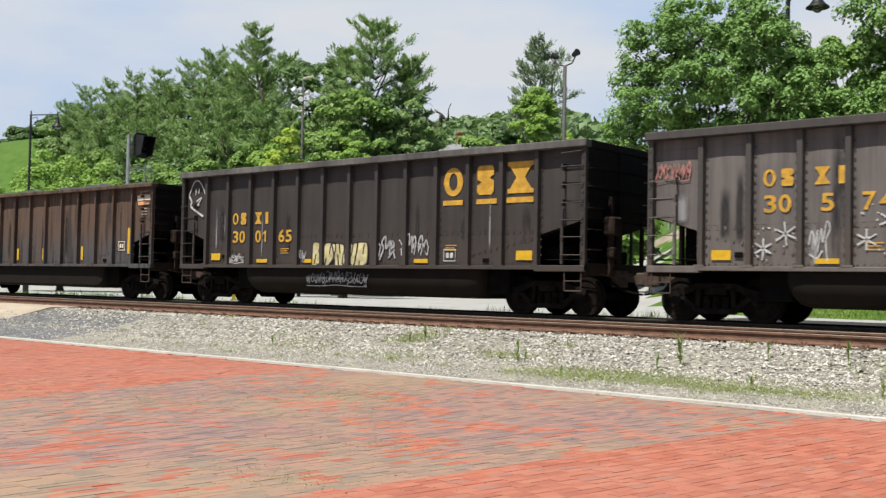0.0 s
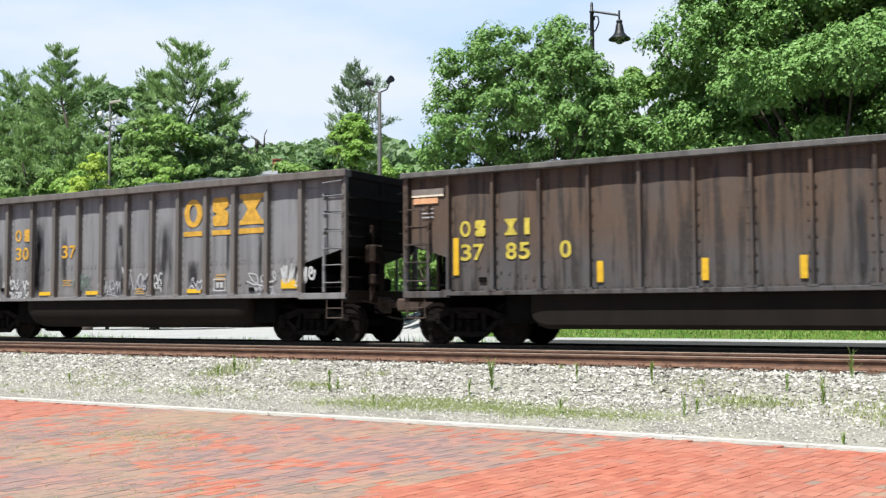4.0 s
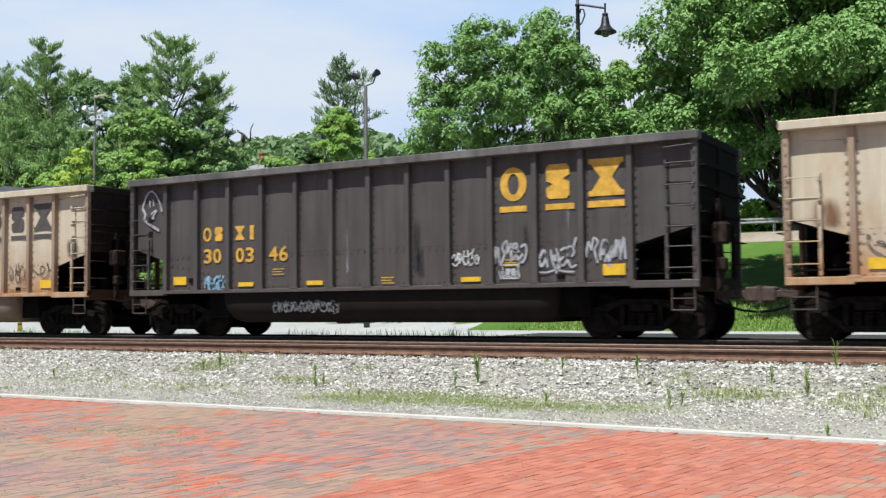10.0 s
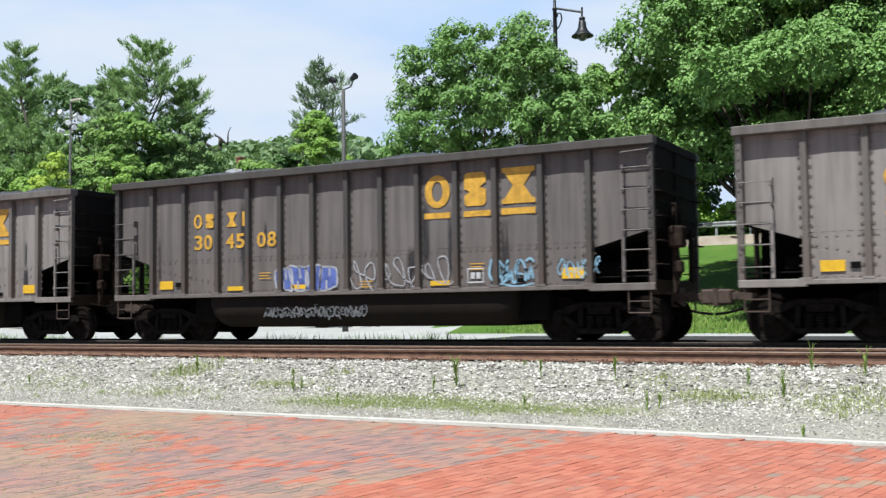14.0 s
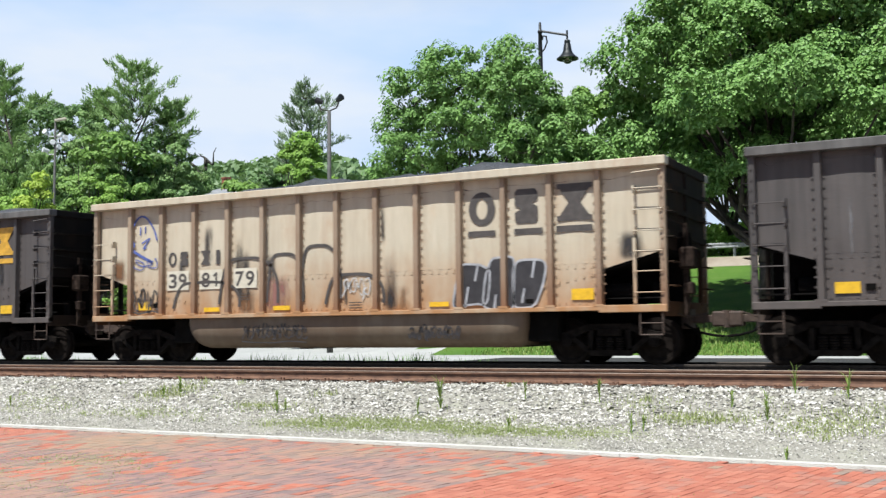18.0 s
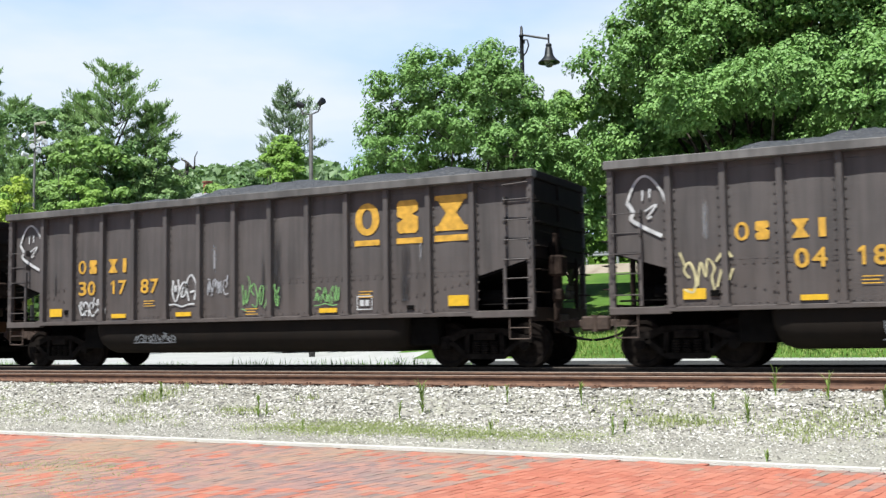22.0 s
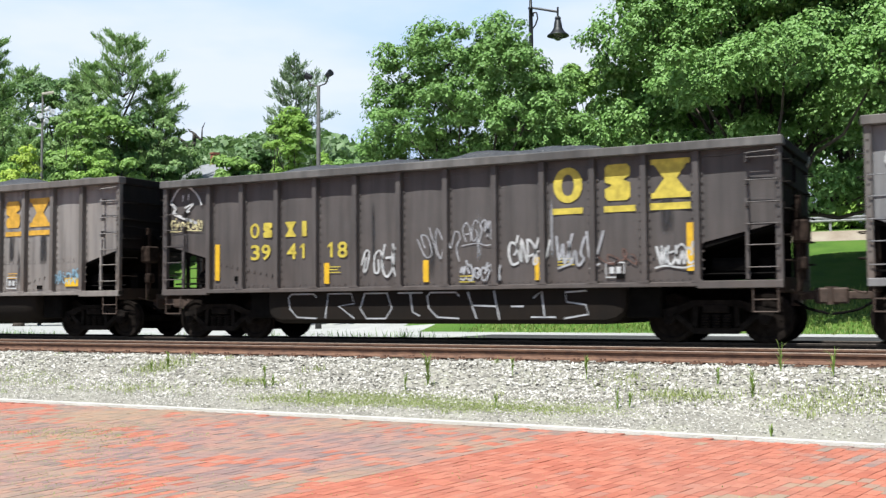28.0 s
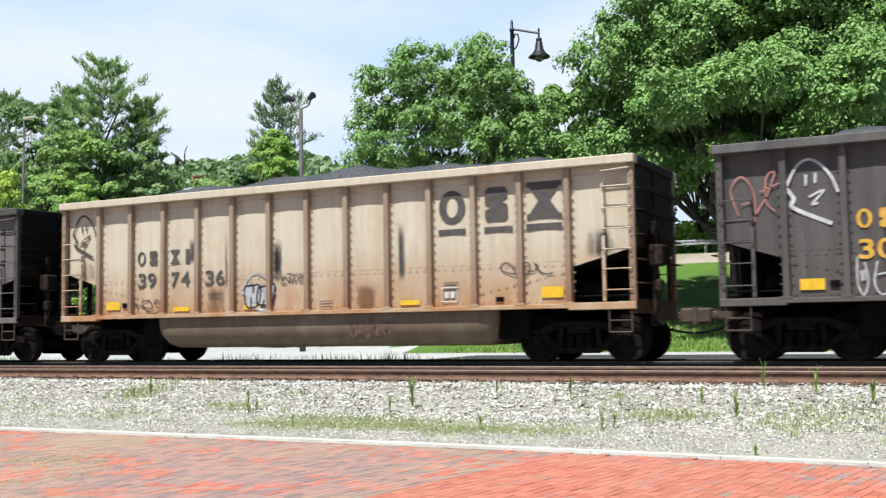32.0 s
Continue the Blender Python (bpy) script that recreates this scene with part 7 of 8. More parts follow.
def far_woods():
    """Wooded ridges in the distance."""
    rng = np.random.default_rng(9)
    n = 2600
    ratio = rng.uniform(-2.2, -0.55, n)
    y = rng.uniform(150, 262, n)
    x = ratio * y
    z = land(x, y) - 1 + 2.2 * np.sin(x / 17) + rng.uniform(0, 3, len(x))
    per = 16
    idx = np.repeat(np.arange(len(x)), per)
    d = unit(rng, len(idx))
    d[:, 2] = abs(d[:, 2])
    pts = np.stack([x, y, z], 1)[idx] + d * np.array([3.6, 3.6, 4.2])
    nrm = d + unit(rng, len(idx)) * 0.6
    nrm /= np.linalg.norm(nrm, axis=1)[:, None]
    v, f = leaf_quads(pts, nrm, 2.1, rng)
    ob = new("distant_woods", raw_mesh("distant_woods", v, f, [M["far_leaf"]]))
    tagged(ob, "wooded green ridge, its leaf colour paled for distance haze", "woods", kind="stuff")


far_woods()


def hedge():
    """Bushes behind the guard rail on the upper street."""
    rng = np.random.default_rng(15)
    n = 28000
    x = rng.uniform(-34, 16, n)
    y = rng.uniform(64.5, 68, n)
    z = land(x, y) + rng.uniform(0, 1, n) ** 0.7 * (2.2 + 1.0 * np.sin(x * 0.9) + 0.7 * np.sin(x * 2.3))
    nrm = unit(rng, n) + np.array([0, -0.6, 0.5])
    nrm /= np.linalg.norm(nrm, axis=1)[:, None]
    v, f = leaf_quads(np.stack([x, y, z], 1), nrm, 0.34, rng)
    tagged(new("hedge", raw_mesh("hedge", v, f, [M["leaf_bright"]])), "overgrown green hedge behind the guard rail", "hedge", kind="stuff")


hedge()
# ---------------------------------------------------------------- street furniture
def bell_lamp(x, y, pole_top, bell_at, label, g=1.0):
    """A black post with a scrolled arm and a bell-shaped lamp."""
    z = float(land(x, y))
    root = tagged(new("street_lamp"), label, "street lamp", "bell-shaped street lamps")
    root.location = (x, y, z)
    h = (pole_top - z) / g
    s = Shape().lathe([(0.17, 0), (0.17, 0.5), (0.12, 0.62), (0.085, 0.9), (0.065, h - 1.0), (0.055, h - 0.35), (0.075, h - 0.33), (0.075, h - 0.28), (0.045, h - 0.25), (0.04, h - 0.05), (0.012, h)], 16)
    s.v = [(p * g, q * g, r * g) for p, q, r in s.v]
    part("post", s, M["pole_black"], root, smooth=True)
    b, drop = (bell_at - x) / g, h - 0.32
    s = Shape().pipe([(0, 0, drop + 0.04), (b * 0.3, 0, drop - 0.03), (b * 0.7, 0, drop - 0.13), (b, 0, drop - 0.20)], 0.034, 8)
    s.pipe([(0.03, 0, drop - 0.62), (b * 0.16, 0, drop - 0.52), (b * 0.26, 0, drop - 0.32), (b * 0.22, 0, drop - 0.14), (b * 0.10, 0, drop - 0.12), (b * 0.09, 0, drop - 0.24)], 0.022, 6)
    s.rod((b, 0, drop - 0.06), (b, 0, drop - 0.34), 0.03, n=8)
    s.v = [(p * g, q * g, r * g) for p, q, r in s.v]
    part("arm", s, M["pole_black"], root)
    c = drop - 0.34
    s = Shape().lathe([(0.04, c), (0.085, c - 0.02), (0.09, c - 0.08), (0.075, c - 0.10), (0.10, c - 0.14), (0.13, c - 0.34), (0.17, c - 0.42), (0.24, c - 0.50), (0.315, c - 0.56), (0.325, c - 0.59), (0.30, c - 0.59), (0.16, c - 0.46)], 28)
    s.v = [((p + b) * g, q * g, r * g) for p, q, r in s.v]
    part("shade", s, M["pole_black"], root, "black bell-shaped shade", True)
    s = Shape().lathe([(0.15, c - 0.53), (0.16, c - 0.58), (0.13, c - 0.66), (0.07, c - 0.71), (0.01, c - 0.725)], 20)
    s.v = [((p + b) * g, q * g, r * g) for p, q, r in s.v]
    part("globe", s, M["glass"], root, "clear glass globe", True)


BELL = "black street lamp with a bell-shaped shade on a scrolled arm"
bell_lamp(-17.67, 43.0, 14.27, -16.40, BELL, 1.48)
bell_lamp(-59.4, 32.0, 10.55, -56.4, BELL)


def floodlight_pole():
    """A tall grey pole with two floodlights on a forked arm."""
    x, y = -28.2, 42.0
    z = float(land(x, y))
    root = tagged(new("floodlight_pole"), "tall grey pole with two dark floodlights on a forked top", "light pole")
    root.location = (x, y, z)
    h = 0.250 * y + 0.72 - z
    part("pole", Shape().rod((0, 0, 0), (0, 0, h), 0.15, 0.085, 14), M["pole_grey"], root, smooth=True)
    s = Shape().pipe([(-0.62, 0, h + 0.42), (-0.45, 0, h + 0.12), (0, 0, h), (0.42, 0, h + 0.10), (0.6, 0, h + 0.45)], 0.035, 6)
    part("arm", s, M["pole_grey"], root)
    for k, dx in ((-1, -0.62), (1, 0.62)):
        s = Shape().lathe([(0.06, -0.24), (0.11, -0.22), (0.15, 0.02), (0.17, 0.12), (0.15, 0.13)], 16)
        m = pose(dx, 0, h + 0.55, 70, 0, 70 * k)
        s.v = [tuple(m @ Vector(p)) for p in s.v]
        part("floodlight", s, M["pole_black"], root)


floodlight_pole()


def stadium_pole():
    """A pole with several white floodlights and a short arm."""
    x, y = -53.2, 48.0
    z = float(land(x, y))
    root = tagged(new("floodlight_pole"), "slim grey pole crowded with white floodlights", "light pole")
    root.location = (x, y, z)
    h = 0.284 * y + 0.72 - z
    part("pole", Shape().rod((0, 0, 0), (0, 0, h), 0.13, 0.06, 12), M["pole_grey"], root, smooth=True)
    for out, drop, yaw, pitch in ((-0.75, 0.80, -40, 70), (0.75, 1.15, 30, 80), (-0.20, 1.45, 10, 85), (-0.80, 1.95, -70, 80), (0.45, 0.95, 60, 75), (0.25, 1.75, 40, 80)):
        a, b = out * 0.52, out * 0.57
        part("bracket", Shape().pipe([(0, 0, h - drop - 0.25), (a * 0.6, b * 0.6, h - drop - 0.28), (a, b, h - drop)], 0.035, 6), M["lamp_white"], root)
        s = Shape().lathe([(0.05, -0.30), (0.10, -0.27), (0.15, 0.02), (0.18, 0.12), (0.15, 0.14), (0.02, 0.13)], 16)
        m = pose(a, b, h - drop, pitch, 0, 45 + yaw)
        s.v = [tuple(m @ Vector(p)) for p in s.v]
        part("floodlight", s, M["lamp_white"], root, "white floodlight")
    s = Shape().box(-0.05, 0.68, -0.18, 0.18, -0.07, 0.07, 0.02)
    m = pose(0, 0, h - 0.02, 0, -14, 48)
    s.v = [tuple(m @ Vector(p)) for p in s.v]
    part("street_light", s, M["number_ground"], root, "flat beige lamp head")


stadium_pole()


def railway_signal():
    """A signal head with a rounded black target on a galvanised mast with a ladder."""
    x, y = -38.6, 25.6
    z = float(land(x, y))
    root = tagged(new("railway_signal"), "railway signal with a black target on a galvanised mast", "signal")
    root.location = (x, y, z)
    part("mast", Shape().rod((-0.12, -0.5, 0), (-0.12, -0.5, 6.7 - z), 0.075, n=12).box(-0.45, 0.2, -0.8, -0.2, 0, 0.3, 0.03), M["galvanised"], root)
    out = []
    for cx, cz, a0 in ((0.16, 0.32, 0), (-0.16, 0.32, 90), (-0.16, -0.32, 180), (0.16, -0.32, 270)):
        out += [(cx + 0.16 * math.cos(radians(a0 + k * 22.5)), cz + 0.18 * math.sin(radians(a0 + k * 22.5))) for k in range(5)]
    c = 0.217 * y + 0.72 - z
    s = Shape().prism([(p * 1.1 - 0.0, q * 1.05 + c) for p, q in out], "x", 0.02, 0.06)
    part("target", s, M["signal_black"], root)
    part("housing", Shape().box(-0.35, 0.02, -0.2, 0.2, c - 0.42, c + 0.42, 0.04), M["signal_black"], root)
    for dz in (-0.26, 0.0, 0.26):
        s = Shape()
        m = pose(0.06, 0, c + dz, 0, 90, 0)
        s.lathe([(0.11, 0), (0.11, 0.22), (0.10, 0.22), (0.10, 0.02)], 14)
        s.v = [tuple(m @ Vector(p)) for p in s.v]
        part("visor", s, M["signal_black"], root)
    s = Shape().prism([(0.06, c + 0.44), (0.66, c + 0.36), (0.66, c + 0.33), (0.06, c + 0.41)], "y", -0.30, 0.30)
    for dy in (-0.30, 0.28):
        s.prism([(0.06, c - 0.46), (0.06, c + 0.41), (0.66, c + 0.33), (0.44, c - 0.42)], "y", dy, dy + 0.02)
    part("hood", s, M["signal_black"], root, "black sheet hood round the lenses")
    for dy in (0.32, 0.62):
        part("ladder_rail", Shape().box(-0.12, -0.07, dy - 0.02, dy + 0.02, 0.2, 5.6 - z), M["galvanised"], root)
    for k in range(17):
        part("ladder_rung", Shape().rod((-0.10, 0.32, 0.5 + k * 0.3), (-0.10, 0.62, 0.5 + k * 0.3), 0.012, n=5), M["galvanised"], root)
    part("bracket", Shape().box(-0.15, -0.09, -0.5, 0.6, 4.6 - z, 4.66 - z).box(-0.15, -0.09, -0.5, 0.6, 5.3 - z, 5.36 - z).box(-0.18, -0.06, -0.5, 0.05, c - 0.05, c + 0.05), M["galvanised"], root)


railway_signal()


def guard_rail():
    """A steel guard rail on posts along the upper street."""
    root = tagged(new("guard_rail"), "galvanised steel guard rail on posts above the bank", "guard rail")
    root.location = (0, 63.2, 0)
    z = float(land(-12, 63.2))
    w = [(0.0, -0.16), (-0.05, -0.12), (-0.05, -0.06), (0.0, -0.02), (0.0, 0.02), (-0.05, 0.06), (-0.05, 0.12), (0.0, 0.16), (0.012, 0.16), (0.012, -0.16)]
    part("beam", Shape().prism([(a, b + z + 0.66) for a, b in w], "x", -36, 14), M["galvanised"], root)
    for i in range(26):
        part("post", Shape().box(-36 + 2 * i, -35.85 + 2 * i, 0.02, 0.2, z - 0.3, z + 0.82, 0.01), M["galvanised"], root)


guard_rail()


def sign_board():
    root = tagged(new("sign"), "small brown sign on two posts behind the guard rail", "sign")
    x, y = -12.7, 64.0
    root.location = (x, y, float(land(x, y)))
    part("board", Shape().box(-0.28, 0.28, -0.02, 0.02, 0.35, 0.95, 0.01), M["sign_red"], root)
    for dx in (-0.2, 0.2):
        part("post", Shape().box(dx - 0.03, dx + 0.03, 0.02, 0.06, -0.2, 0.9), M["galvanised"], root)


sign_board()


def marker_post():
    root = tagged(new("marker_post"), "short yellow marker post among weeds beside the street", "post")
    x, y = -42.0, 33.5
    root.location = (x, y, float(land(x, y)))
    part("shaft", Shape().lathe([(0.10, 0), (0.10, 0.62), (0.08, 0.70), (0.03, 0.73)], 14), M["hydrant"], root, smooth=True)
    part("band", Shape().lathe([(0.105, 0.30), (0.105, 0.36)], 14), M["pole_black"], root)


marker_post()


def house():
    """A gabled house half hidden in the trees on the hill."""
    x, y = -66.6, 81.0
    ridge = 0.174 * y + 0.72
    root = tagged(new("house"), "white house with grey shingle roof and brick chimney among trees", "house")
    root.matrix_basis = pose(x + 1.6, y, ridge - 6.2, 0, 0, -18)
    part("wall", Shape().box(-4.2, 4.2, -3.0, 3.0, -1.0, 4.2, 0.02), M["siding"], root)
    part("gable", Shape().prism([(-3.0, 4.2), (3.0, 4.2), (0, 6.05)], "x", -4.18, 4.18), M["siding"], root)
    for k in (-1, 1):
        part("roof_slope", Shape().prism([(0, 6.2), (0, 6.06), (k * 3.45, 3.92), (k * 3.5, 4.04)], "x", -4.5, 4.5), M["roof"], root)
    part("chimney", Shape().box(-2.3, -1.7, -0.3, 0.3, 4.8, 7.2, 0.02).box(-2.36, -1.64, -0.36, 0.36, 7.05, 7.2), M["chimney"], root)
    for dx in (-2.4, 0.0, 2.4):
        w = part("window", Shape().box(dx - 0.5, dx + 0.5, -3.06, -2.99, 1.4, 2.9), M["siding"], root)
        part("pane", Shape().box(dx - 0.42, dx + 0.42, -3.075, -3.061, 1.48, 2.82), M["signal_black"], w)
    for dy, z in ((-0.7, 4.0), (0.7, 4.0), (-1.4, 1.4), (1.4, 1.4)):
        w = part("window", Shape().box(4.19, 4.26, dy - 0.42, dy + 0.42, z, z + 1.25), M["siding"], root)
        part("pane", Shape().box(4.261, 4.275, dy - 0.34, dy + 0.34, z + 0.08, z + 1.17), M["signal_black"], w)


house()


def crossing_pad():
    """A pale concrete apron where a path crosses the tracks."""
    ob = part("crossing_apron", Shape().prism([(13.9, -0.500), (15.3, -0.165), (16.15, -0.150), (16.15, -0.5), (13.9, -0.9)], "x", -80.0, -27.4), M["apron"])
    tagged(ob, "pale concrete apron beside the rails", "pavement", kind="structure")


crossing_pad()
# ---------------------------------------------------------------- ballast, weeds and paving
def scatter_stones():
    """Crushed stone lying on the track bed and its shoulder."""
    rng = np.random.default_rng(3)
    n = 215000
    x = rng.uniform(-32, 4, n)
    y = np.where(rng.random(n) < 0.42, rng.uniform(12.12, 13.9, n), rng.uniform(13.4, 19.3, n))
    dense = 0.80 + 0.20 * ease(y, 12.9, 13.9)
    dense *= 1 - 0.75 * ease(-x, 17.5, 23.0) * (1 - ease(y, 14.2, 15.4))
    patch = 0.75 + 0.25 * np.sin(x * 1.7 + 2 * np.sin(y * 2.1))
    keep = rng.random(n) < dense * patch * np.where(y > 16.3, 0.45, np.where(y > 15.85, 0.35, 1))
    x, y = x[keep], y[keep]
    n = len(x)
    size = np.where(rng.random(n) < 0.75, rng.uniform(0.013, 0.026, n), rng.uniform(0.024, 0.038, n)) * (0.50 + 0.50 * ease(y, 12.6, 14.4))
    base = np.array([(1, 0, 0), (-1, 0, 0), (0, 1, 0), (0, -1, 0), (0, 0, 1), (0, 0, -1)], float)
    tri = np.array([(4, 0, 2), (4, 2, 1), (4, 1, 3), (4, 3, 0)])
    v = base[None] * rng.uniform(0.6, 1.3, (n, 6, 1)) + rng.normal(0, 0.16, (n, 6, 3))
    v *= (size[:, None] * np.stack([rng.uniform(0.8, 1.6, n), rng.uniform(0.8, 1.5, n), rng.uniform(0.55, 1.0, n)], 1))[:, None, :]
    a = rng.uniform(0, 6.283, n)
    t = rng.normal(0, 0.28, n)
    ca, sa, ct, st = np.cos(a), np.sin(a), np.cos(t), np.sin(t)
    vx, vy, vz = v[..., 0], v[..., 1], v[..., 2]
    vy, vz = vy * ct[:, None] - vz * st[:, None], vy * st[:, None] + vz * ct[:, None]
    vx, vy = vx * ca[:, None] - vy * sa[:, None], vx * sa[:, None] + vy * ca[:, None]
    v = np.stack([vx + x[:, None], vy + y[:, None], vz + (land(x, y) + size * 0.25)[:, None]], 2)
    faces = (tri[None] + 6 * np.arange(n)[:, None, None]).reshape(-1, 3)
    ob = new("ballast", raw_mesh("ballast", v.reshape(-1, 3), faces, [M["stone"]]))
    tagged(ob, "loose pale crushed stone ballast along the track", "ballast", kind="stuff")


scatter_stones()


def blades(name, label, spots, seed, material="blade", width=0.006):
    """Grass in patches: (x, y, spread x, spread y, how many, height)."""
    rng = np.random.default_rng(seed)
    vs = []
    for x, y, sx, sy, n, h in spots:
        px, py = rng.normal(x, sx, n), rng.normal(y, sy, n)
        k = py > 12.12
        px, py = px[k], py[k]
        z = land(px, py)
        m = len(px)
        a = rng.uniform(0, 6.283, m)
        lean = rng.uniform(0.1, 0.7, m)
        hh = h * rng.uniform(0.5, 1.3, m)
        d = np.stack([np.cos(a), np.sin(a), np.zeros(m)], 1)
        q = np.stack([-np.sin(a), np.cos(a), np.zeros(m)], 1) * width
        p = np.stack([px, py, z - 0.01], 1)
        up = np.stack([np.zeros(m), np.zeros(m), hh], 1)
        mid = p + up * 0.6 + d * (hh * lean * 0.35)[:, None]
        tip = p + up + d * (hh * lean)[:, None]
        vs.append(np.stack([p - q, p + q, mid + q * 0.8, mid - q * 0.8, mid - q * 0.8, mid + q * 0.8, tip + q * 0.1, tip - q * 0.1], 1).reshape(-1, 3))
    v = np.concatenate(vs)
    ob = new(name, raw_mesh(name, v, np.arange(len(v)).reshape(-1, 4), [M[material]]))
    return tagged(ob, label, "grass", kind="stuff")


rng = random.Random(8)
spots = [(-8.6, 13.2, 0.6, 0.16, 3200, 0.035), (-7.3, 13.3, 0.5, 0.14, 3000, 0.035), (-6.2, 13.15, 0.4, 0.14, 1500, 0.035), (-5.0, 13.2, 0.4, 0.14, 900, 0.035),
         (-3.6, 13.9, 0.3, 0.12, 260, 0.07), (-2.0, 13.7, 0.3, 0.15, 300, 0.06), (-0.6, 13.8, 0.4, 0.15, 250, 0.06), (-12.6, 13.4, 0.6, 0.15, 260, 0.05), (-15.5, 13.6, 0.6, 0.2, 220, 0.05),
         (-13.2, 14.6, 0.25, 0.2, 200, 0.08), (-10.6, 13.9, 0.3, 0.1, 160, 0.06), (-1.5, 14.3, 0.5, 0.2, 200, 0.07), (-4.6, 14.5, 0.4, 0.2, 120, 0.06)]
for i in range(60):
    spots.append((rng.uniform(-22, 2), rng.uniform(12.6, 15.6), 0.05, 0.04, 22, rng.uniform(0.05, 0.12)))
blades("verge_grass", "thin grass growing through the gravel", [(x, y, a * 1.15, b * 1.4, int(n * (4.4 if n > 800 else 3.2 if n > 100 else 0.9)), h * (0.8 if n > 800 else 1)) for x, y, a, b, n, h in spots], 21, "verge")
far = [(x, rng.uniform(24.2, 25.2), 0.5, 0.3, 110, rng.uniform(0.15, 0.4)) for x in np.arange(-62, -12, 1.1)]
blades("trackside_weeds", "tall weeds along the far side of the tracks", far, 22, "leaf", 0.012)
lawn = [(-18 + 1.2 * i + 0.6 * (j % 2), 38.4 + 0.9 * j, 0.6, 0.4, 110, 0.12) for i in range(26) for j in range(9)]
blades("bank_grass", "mown grass at the foot of the bank", lawn, 23, "blade", 0.02)


def weed(x, y, height, seed, leaves):
    """A single upright weed with leaves up its stem."""
    r = np.random.default_rng(seed)
    root = tagged(new("weed"), "small green weed growing in the gravel", "weed", "weeds in the gravel")
    root.location = (x, y, float(land(x, y)))
    part("stem", Shape().rod((0, 0, -0.02), (r.uniform(-0.03, 0.03), 0, height), 0.007, 0.003, 5), M["leaf_bright"], root)
    a = r.uniform(0, 6.283, leaves)
    out = np.stack([np.cos(a), np.sin(a), np.zeros(leaves)], 1)
    foot = np.stack([0 * a, 0 * a, r.uniform(0.0, 0.75, leaves) * height], 1)
    long = r.uniform(0.25, 0.5, leaves)[:, None] * height
    mid = foot + out * long * 0.25 + np.array([0, 0, 0.7]) * long
    tip = foot + out * long * r.uniform(0.4, 0.8, leaves)[:, None] + np.array([0, 0, 1.0]) * long
    side = np.cross(out, np.array([0, 0, 1.0])) * 0.008
    v = np.stack([foot - side * 0.5, foot + side * 0.5, mid + side, mid - side, mid - side, mid + side, tip + side * 0.15, tip - side * 0.15], 1).reshape(-1, 3)
    f = np.arange(len(v)).reshape(-1, 4)
    part("foliage", raw_mesh("foliage", v, f, [M["blade"]]), M["blade"], root)


for i, (x, y, h, n) in enumerate(((-10.15, 13.62, 0.36, 26), (-10.05, 13.7, 0.2, 14), (-7.45, 13.98, 0.46, 40), (-7.7, 13.75, 0.24, 20), (-2.75, 14.0, 0.36, 30), (-3.3, 14.5, 0.25, 18), (-2.20, 12.2, 0.13, 22), (-1.15, 14.6, 0.34, 26),
                               (-0.7, 13.6, 0.26, 18), (-4.15, 13.3, 0.22, 14), (-4.3, 13.25, 0.26, 14), (-5.9, 13.0, 0.18, 12), (-8.9, 13.0, 0.18, 12), (-12.9, 14.5, 0.3, 26), (-13.1, 14.3, 0.22, 16), (-5.2, 14.6, 0.3, 18), (-6.4, 14.7, 0.26, 14), (-1.9, 15.1, 0.4, 16), (-2.6, 15.2, 0.42, 14), (0.2, 14.4, 0.3, 20), (-16.0, 13.5, 0.2, 14))):
    weed(x, y, h, 300 + i, n)


# ---------------------------------------------------------------- brick paving
def brick_plan():
    """Places and turns of the paving bricks: courses run away from the camera and fan out a little."""
    r = np.random.default_rng(77)
    rows = []
    course, length = 0.108, 0.211
    us = np.arange(-27.5, 6.5, course)
    for i, u in enumerate(us):
        vs = np.arange(-3.2, 12.3, length) + length * r.uniform(0, 1)
        fan = np.interp(u, [-27, -12.4, -4.6, 3], [-0.24, -0.20, 0.14, 0.24])
        x = u + fan * (vs - 8.5)
        fan2 = np.interp(u + course, [-27, -12.4, -4.6, 3], [-0.24, -0.20, 0.14, 0.24])
        wide = (course + (fan2 - fan) * (vs - 8.5)) / course
        rows.append(np.stack([x, vs, np.full(len(vs), math.atan(fan)), np.full(len(vs), u), wide * math.cos(math.atan(fan))], 1))
    p = np.concatenate(rows)
    edge = np.array([kerb_line(x) for x in p[:, 0]])
    p = p[p[:, 1] < edge - 0.13]
    p[:, 0] += r.normal(0, 0.002, len(p))
    p[:, 2] += r.normal(0, 0.008, len(p))
    u, v = p[:, 3], p[:, 1]
    blot = np.sin(u * 1.9 + 1.3 * np.sin(v * 1.1)) + np.sin(v * 1.6 + u * 0.7)
    chance = np.where(u < -12.35, 0.96, np.where(u < -4.75, 0.28 + 0.08 * blot, np.where(u < -2.3, 0.95, 0.64 + 0.08 * blot)))
    x, y = p[:, 0], p[:, 1]
    patch = np.sin(3.1 * x + 2.3 * np.sin(2.7 * y)) + np.sin(5.3 * y - 1.9 * x) + np.sin(2.1 * x + 4.4 * y + 1.0)
    red = 0.55 * r.random(len(p)) + 0.45 * (0.5 + 0.19 * patch) < chance
    return p, red, r


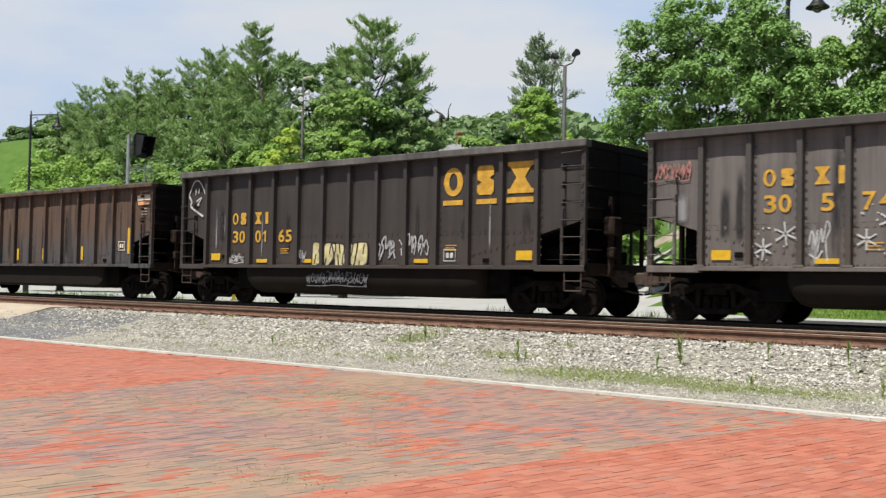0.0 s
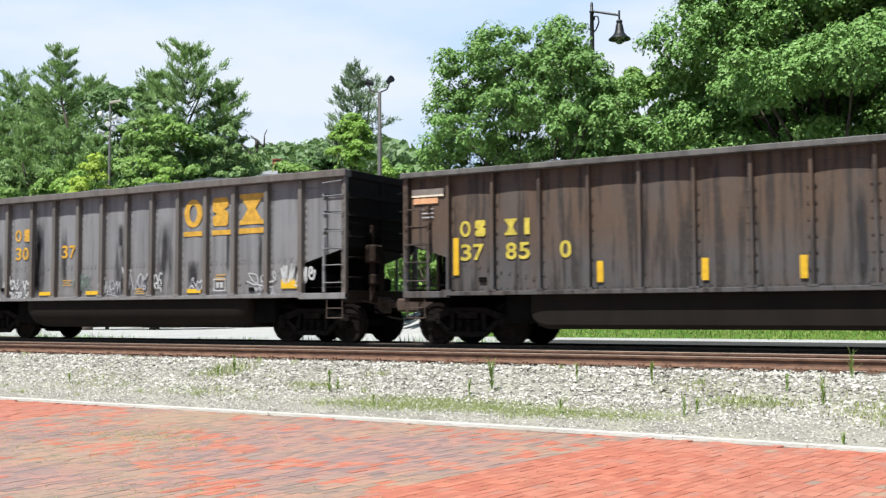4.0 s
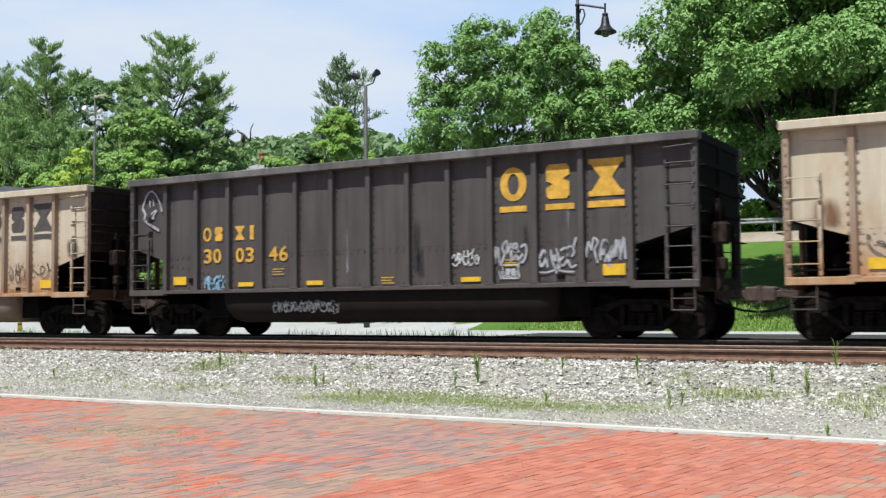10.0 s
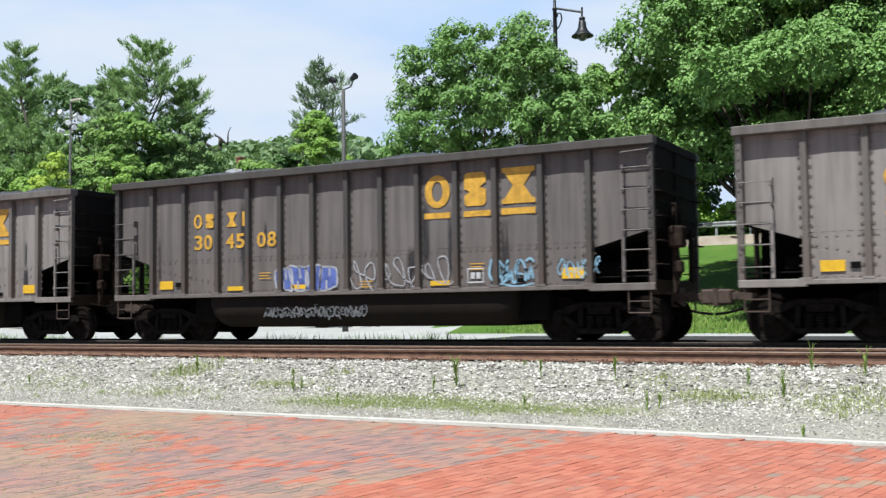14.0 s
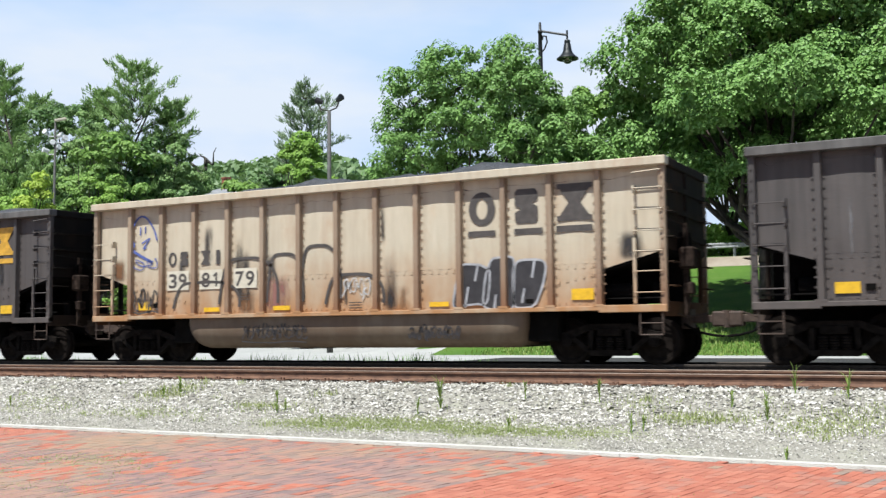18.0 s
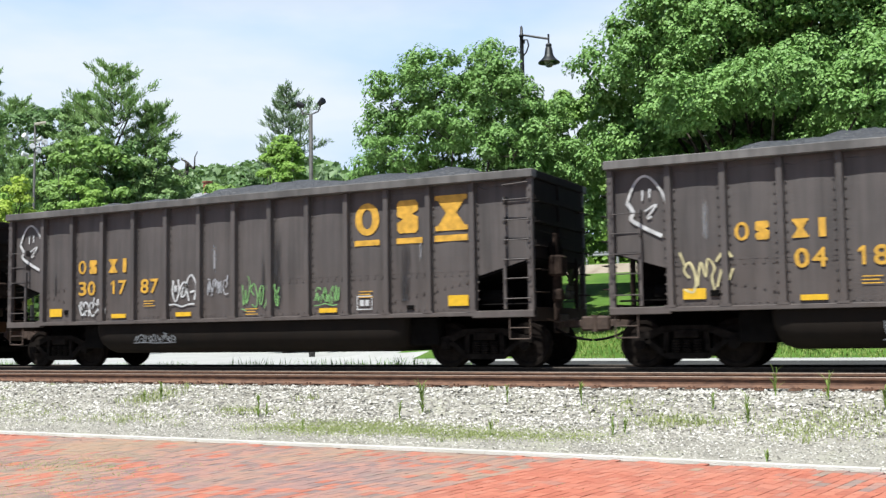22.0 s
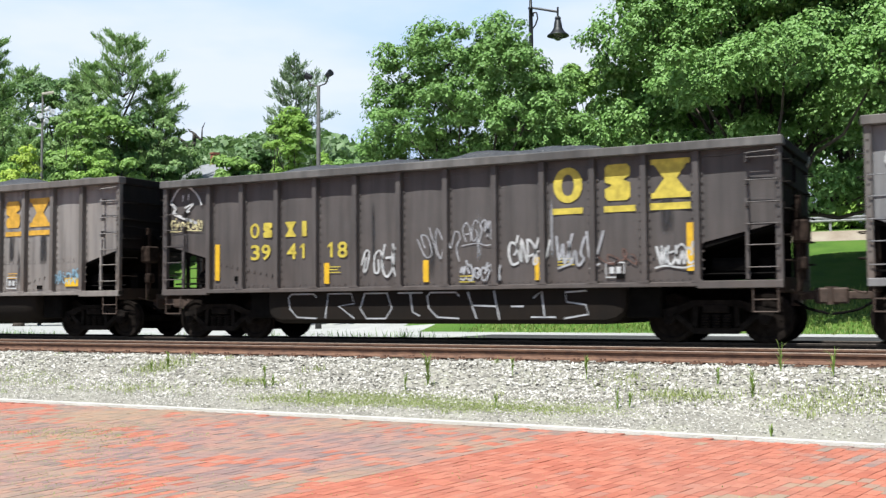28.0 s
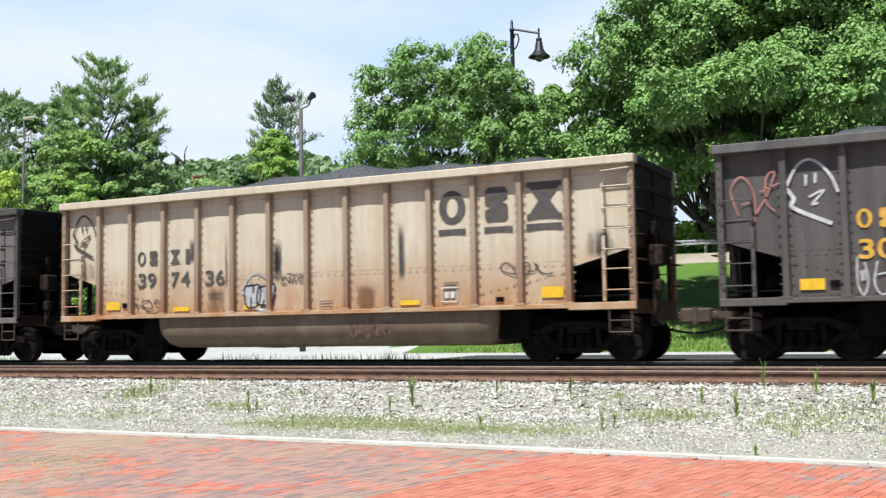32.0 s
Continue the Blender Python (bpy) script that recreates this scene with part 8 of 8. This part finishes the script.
def build_paving():
    p, red, r = brick_plan()
    root = tagged(new("brick_paving"), "worn red and dark brick paving with mossy joints", "paving", kind="structure")
    hx, hy, c = 0.0528, 0.1048, 0.0014
    prof = [(-hx, -hy, -0.03), (hx, -hy, -0.03), (hx, hy, -0.03), (-hx, hy, -0.03), (-hx + c, -hy, 0), (hx - c, -hy, 0), (hx - c, hy, 0), (-hx + c, hy, 0)]
    quads = [(0, 1, 5, 4), (1, 2, 6, 5), (2, 3, 7, 6), (3, 0, 4, 7), (4, 5, 6, 7)]
    z = PLAZA + 0.011 + r.normal(0, 0.0009, len(p)) + 0.004 * np.sin(p[:, 0] * 0.8) * np.sin(p[:, 1] * 0.9)
    near = np.argsort(np.hypot(p[:, 0] + 3.4, p[:, 1] - 6.2))[:300]
    own = np.zeros(len(p), bool)
    own[near] = True
    meshes = []
    for key in ("red_brick", "dark_brick"):
        s = Shape().add(prof, quads)
        me = s.mesh("brick")
        me.materials.append(M[key])
        meshes.append(me)
    for i in near:
        b = new("brick", meshes[0 if red[i] else 1])
        b.parent = root
        b.matrix_basis = pose(p[i, 0], p[i, 1], z[i], r.normal(0, 0.25), r.normal(0, 0.35), -math.degrees(p[i, 2])) @ Matrix.Diagonal((p[i, 4], 1, 1, 1))
    q, zr, rr = p[~own], z[~own], red[~own]
    n = len(q)
    base = np.array(prof)
    ca, sa = np.cos(-q[:, 2])[:, None], np.sin(-q[:, 2])[:, None]
    tilt_x, tilt_y = r.normal(0, 0.002, n)[:, None], r.normal(0, 0.006, n)[:, None]
    bx, by, bz = base[None, :, 0] * q[:, 4:5], base[None, :, 1], base[None, :, 2]
    vx, vy = bx * ca - by * sa, bx * sa + by * ca
    vz = bz + bx * tilt_y + by * tilt_x
    v = np.stack([vx + q[:, :1], vy + q[:, 1:2], vz + zr[:, None]], 2).reshape(-1, 3)
    f = (np.array(quads)[None] + 8 * np.arange(n)[:, None, None]).reshape(-1, 4)
    ob = part("brick_field", raw_mesh("brick_field", v, f, [M["red_brick"], M["dark_brick"]], slots=np.repeat(np.where(rr, 0, 1), 5)), M["red_brick"], root)
    ob["kind"] = "stuff"
    # moss and grass in the joints
    m = 15000
    patchy = r.integers(0, 40, m // 3 * 2)
    spot = np.stack([r.normal(-8.8, 1.9, 40), r.normal(7.0, 1.5, 40)], 1)[patchy]
    mx = np.concatenate([spot[:, 0] + r.normal(0, 0.45, len(spot)), r.uniform(-24, 1, m - len(spot))])
    my = np.concatenate([spot[:, 1] + r.normal(0, 0.22, len(spot)), r.uniform(4.2, 11.7, m - len(spot))])
    a = r.uniform(0, 6.283, m)
    h = r.uniform(0.005, 0.015, m)
    d = np.stack([np.cos(a), np.sin(a), np.zeros(m)], 1)
    b = np.stack([mx, my, np.full(m, PLAZA + 0.004)], 1)
    e = np.stack([-np.sin(a), np.cos(a), np.zeros(m)], 1) * 0.008
    tip = b + d * (h * 0.7)[:, None] + np.array([0, 0, 1]) * h[:, None]
    v = np.stack([b - e, b + e, tip + e * 0.3, tip - e * 0.3], 1).reshape(-1, 3)
    ob = part("joint_moss", raw_mesh("joint_moss", v, np.arange(len(v)).reshape(-1, 4), [M["verge"]]), M["verge"], root)
    ob["kind"] = "stuff"


build_paving()


# ---------------------------------------------------------------- what moves
def motions():
    """The train rolls past; every wheelset turns while its car is near."""
    for i, car in enumerate(TRAIN):
        walk(car, [(t, pose(rolled(t) - FROM_FIRST[i], TRAIN_TRACK, 0)) for t in [k / 2 for k in range(65)]])
    for ob, i, at in WHEELS:
        near = [k / 30 for k in range(961) if -34 < rolled(k / 30) - FROM_FIRST[i] + at < 6]
        times = sorted({0.0, 32.0, *near})
        start = rolled(near[0]) if near else 0.0
        stop = rolled(near[-1]) if near else 0.0
        rows = []
        for t in times:
            s = min(max(rolled(t), start), stop) - start
            rows.append((t, pose(at, 0, WHEEL, 0, math.degrees(s / WHEEL), 0)))
        walk(ob, rows)


motions()
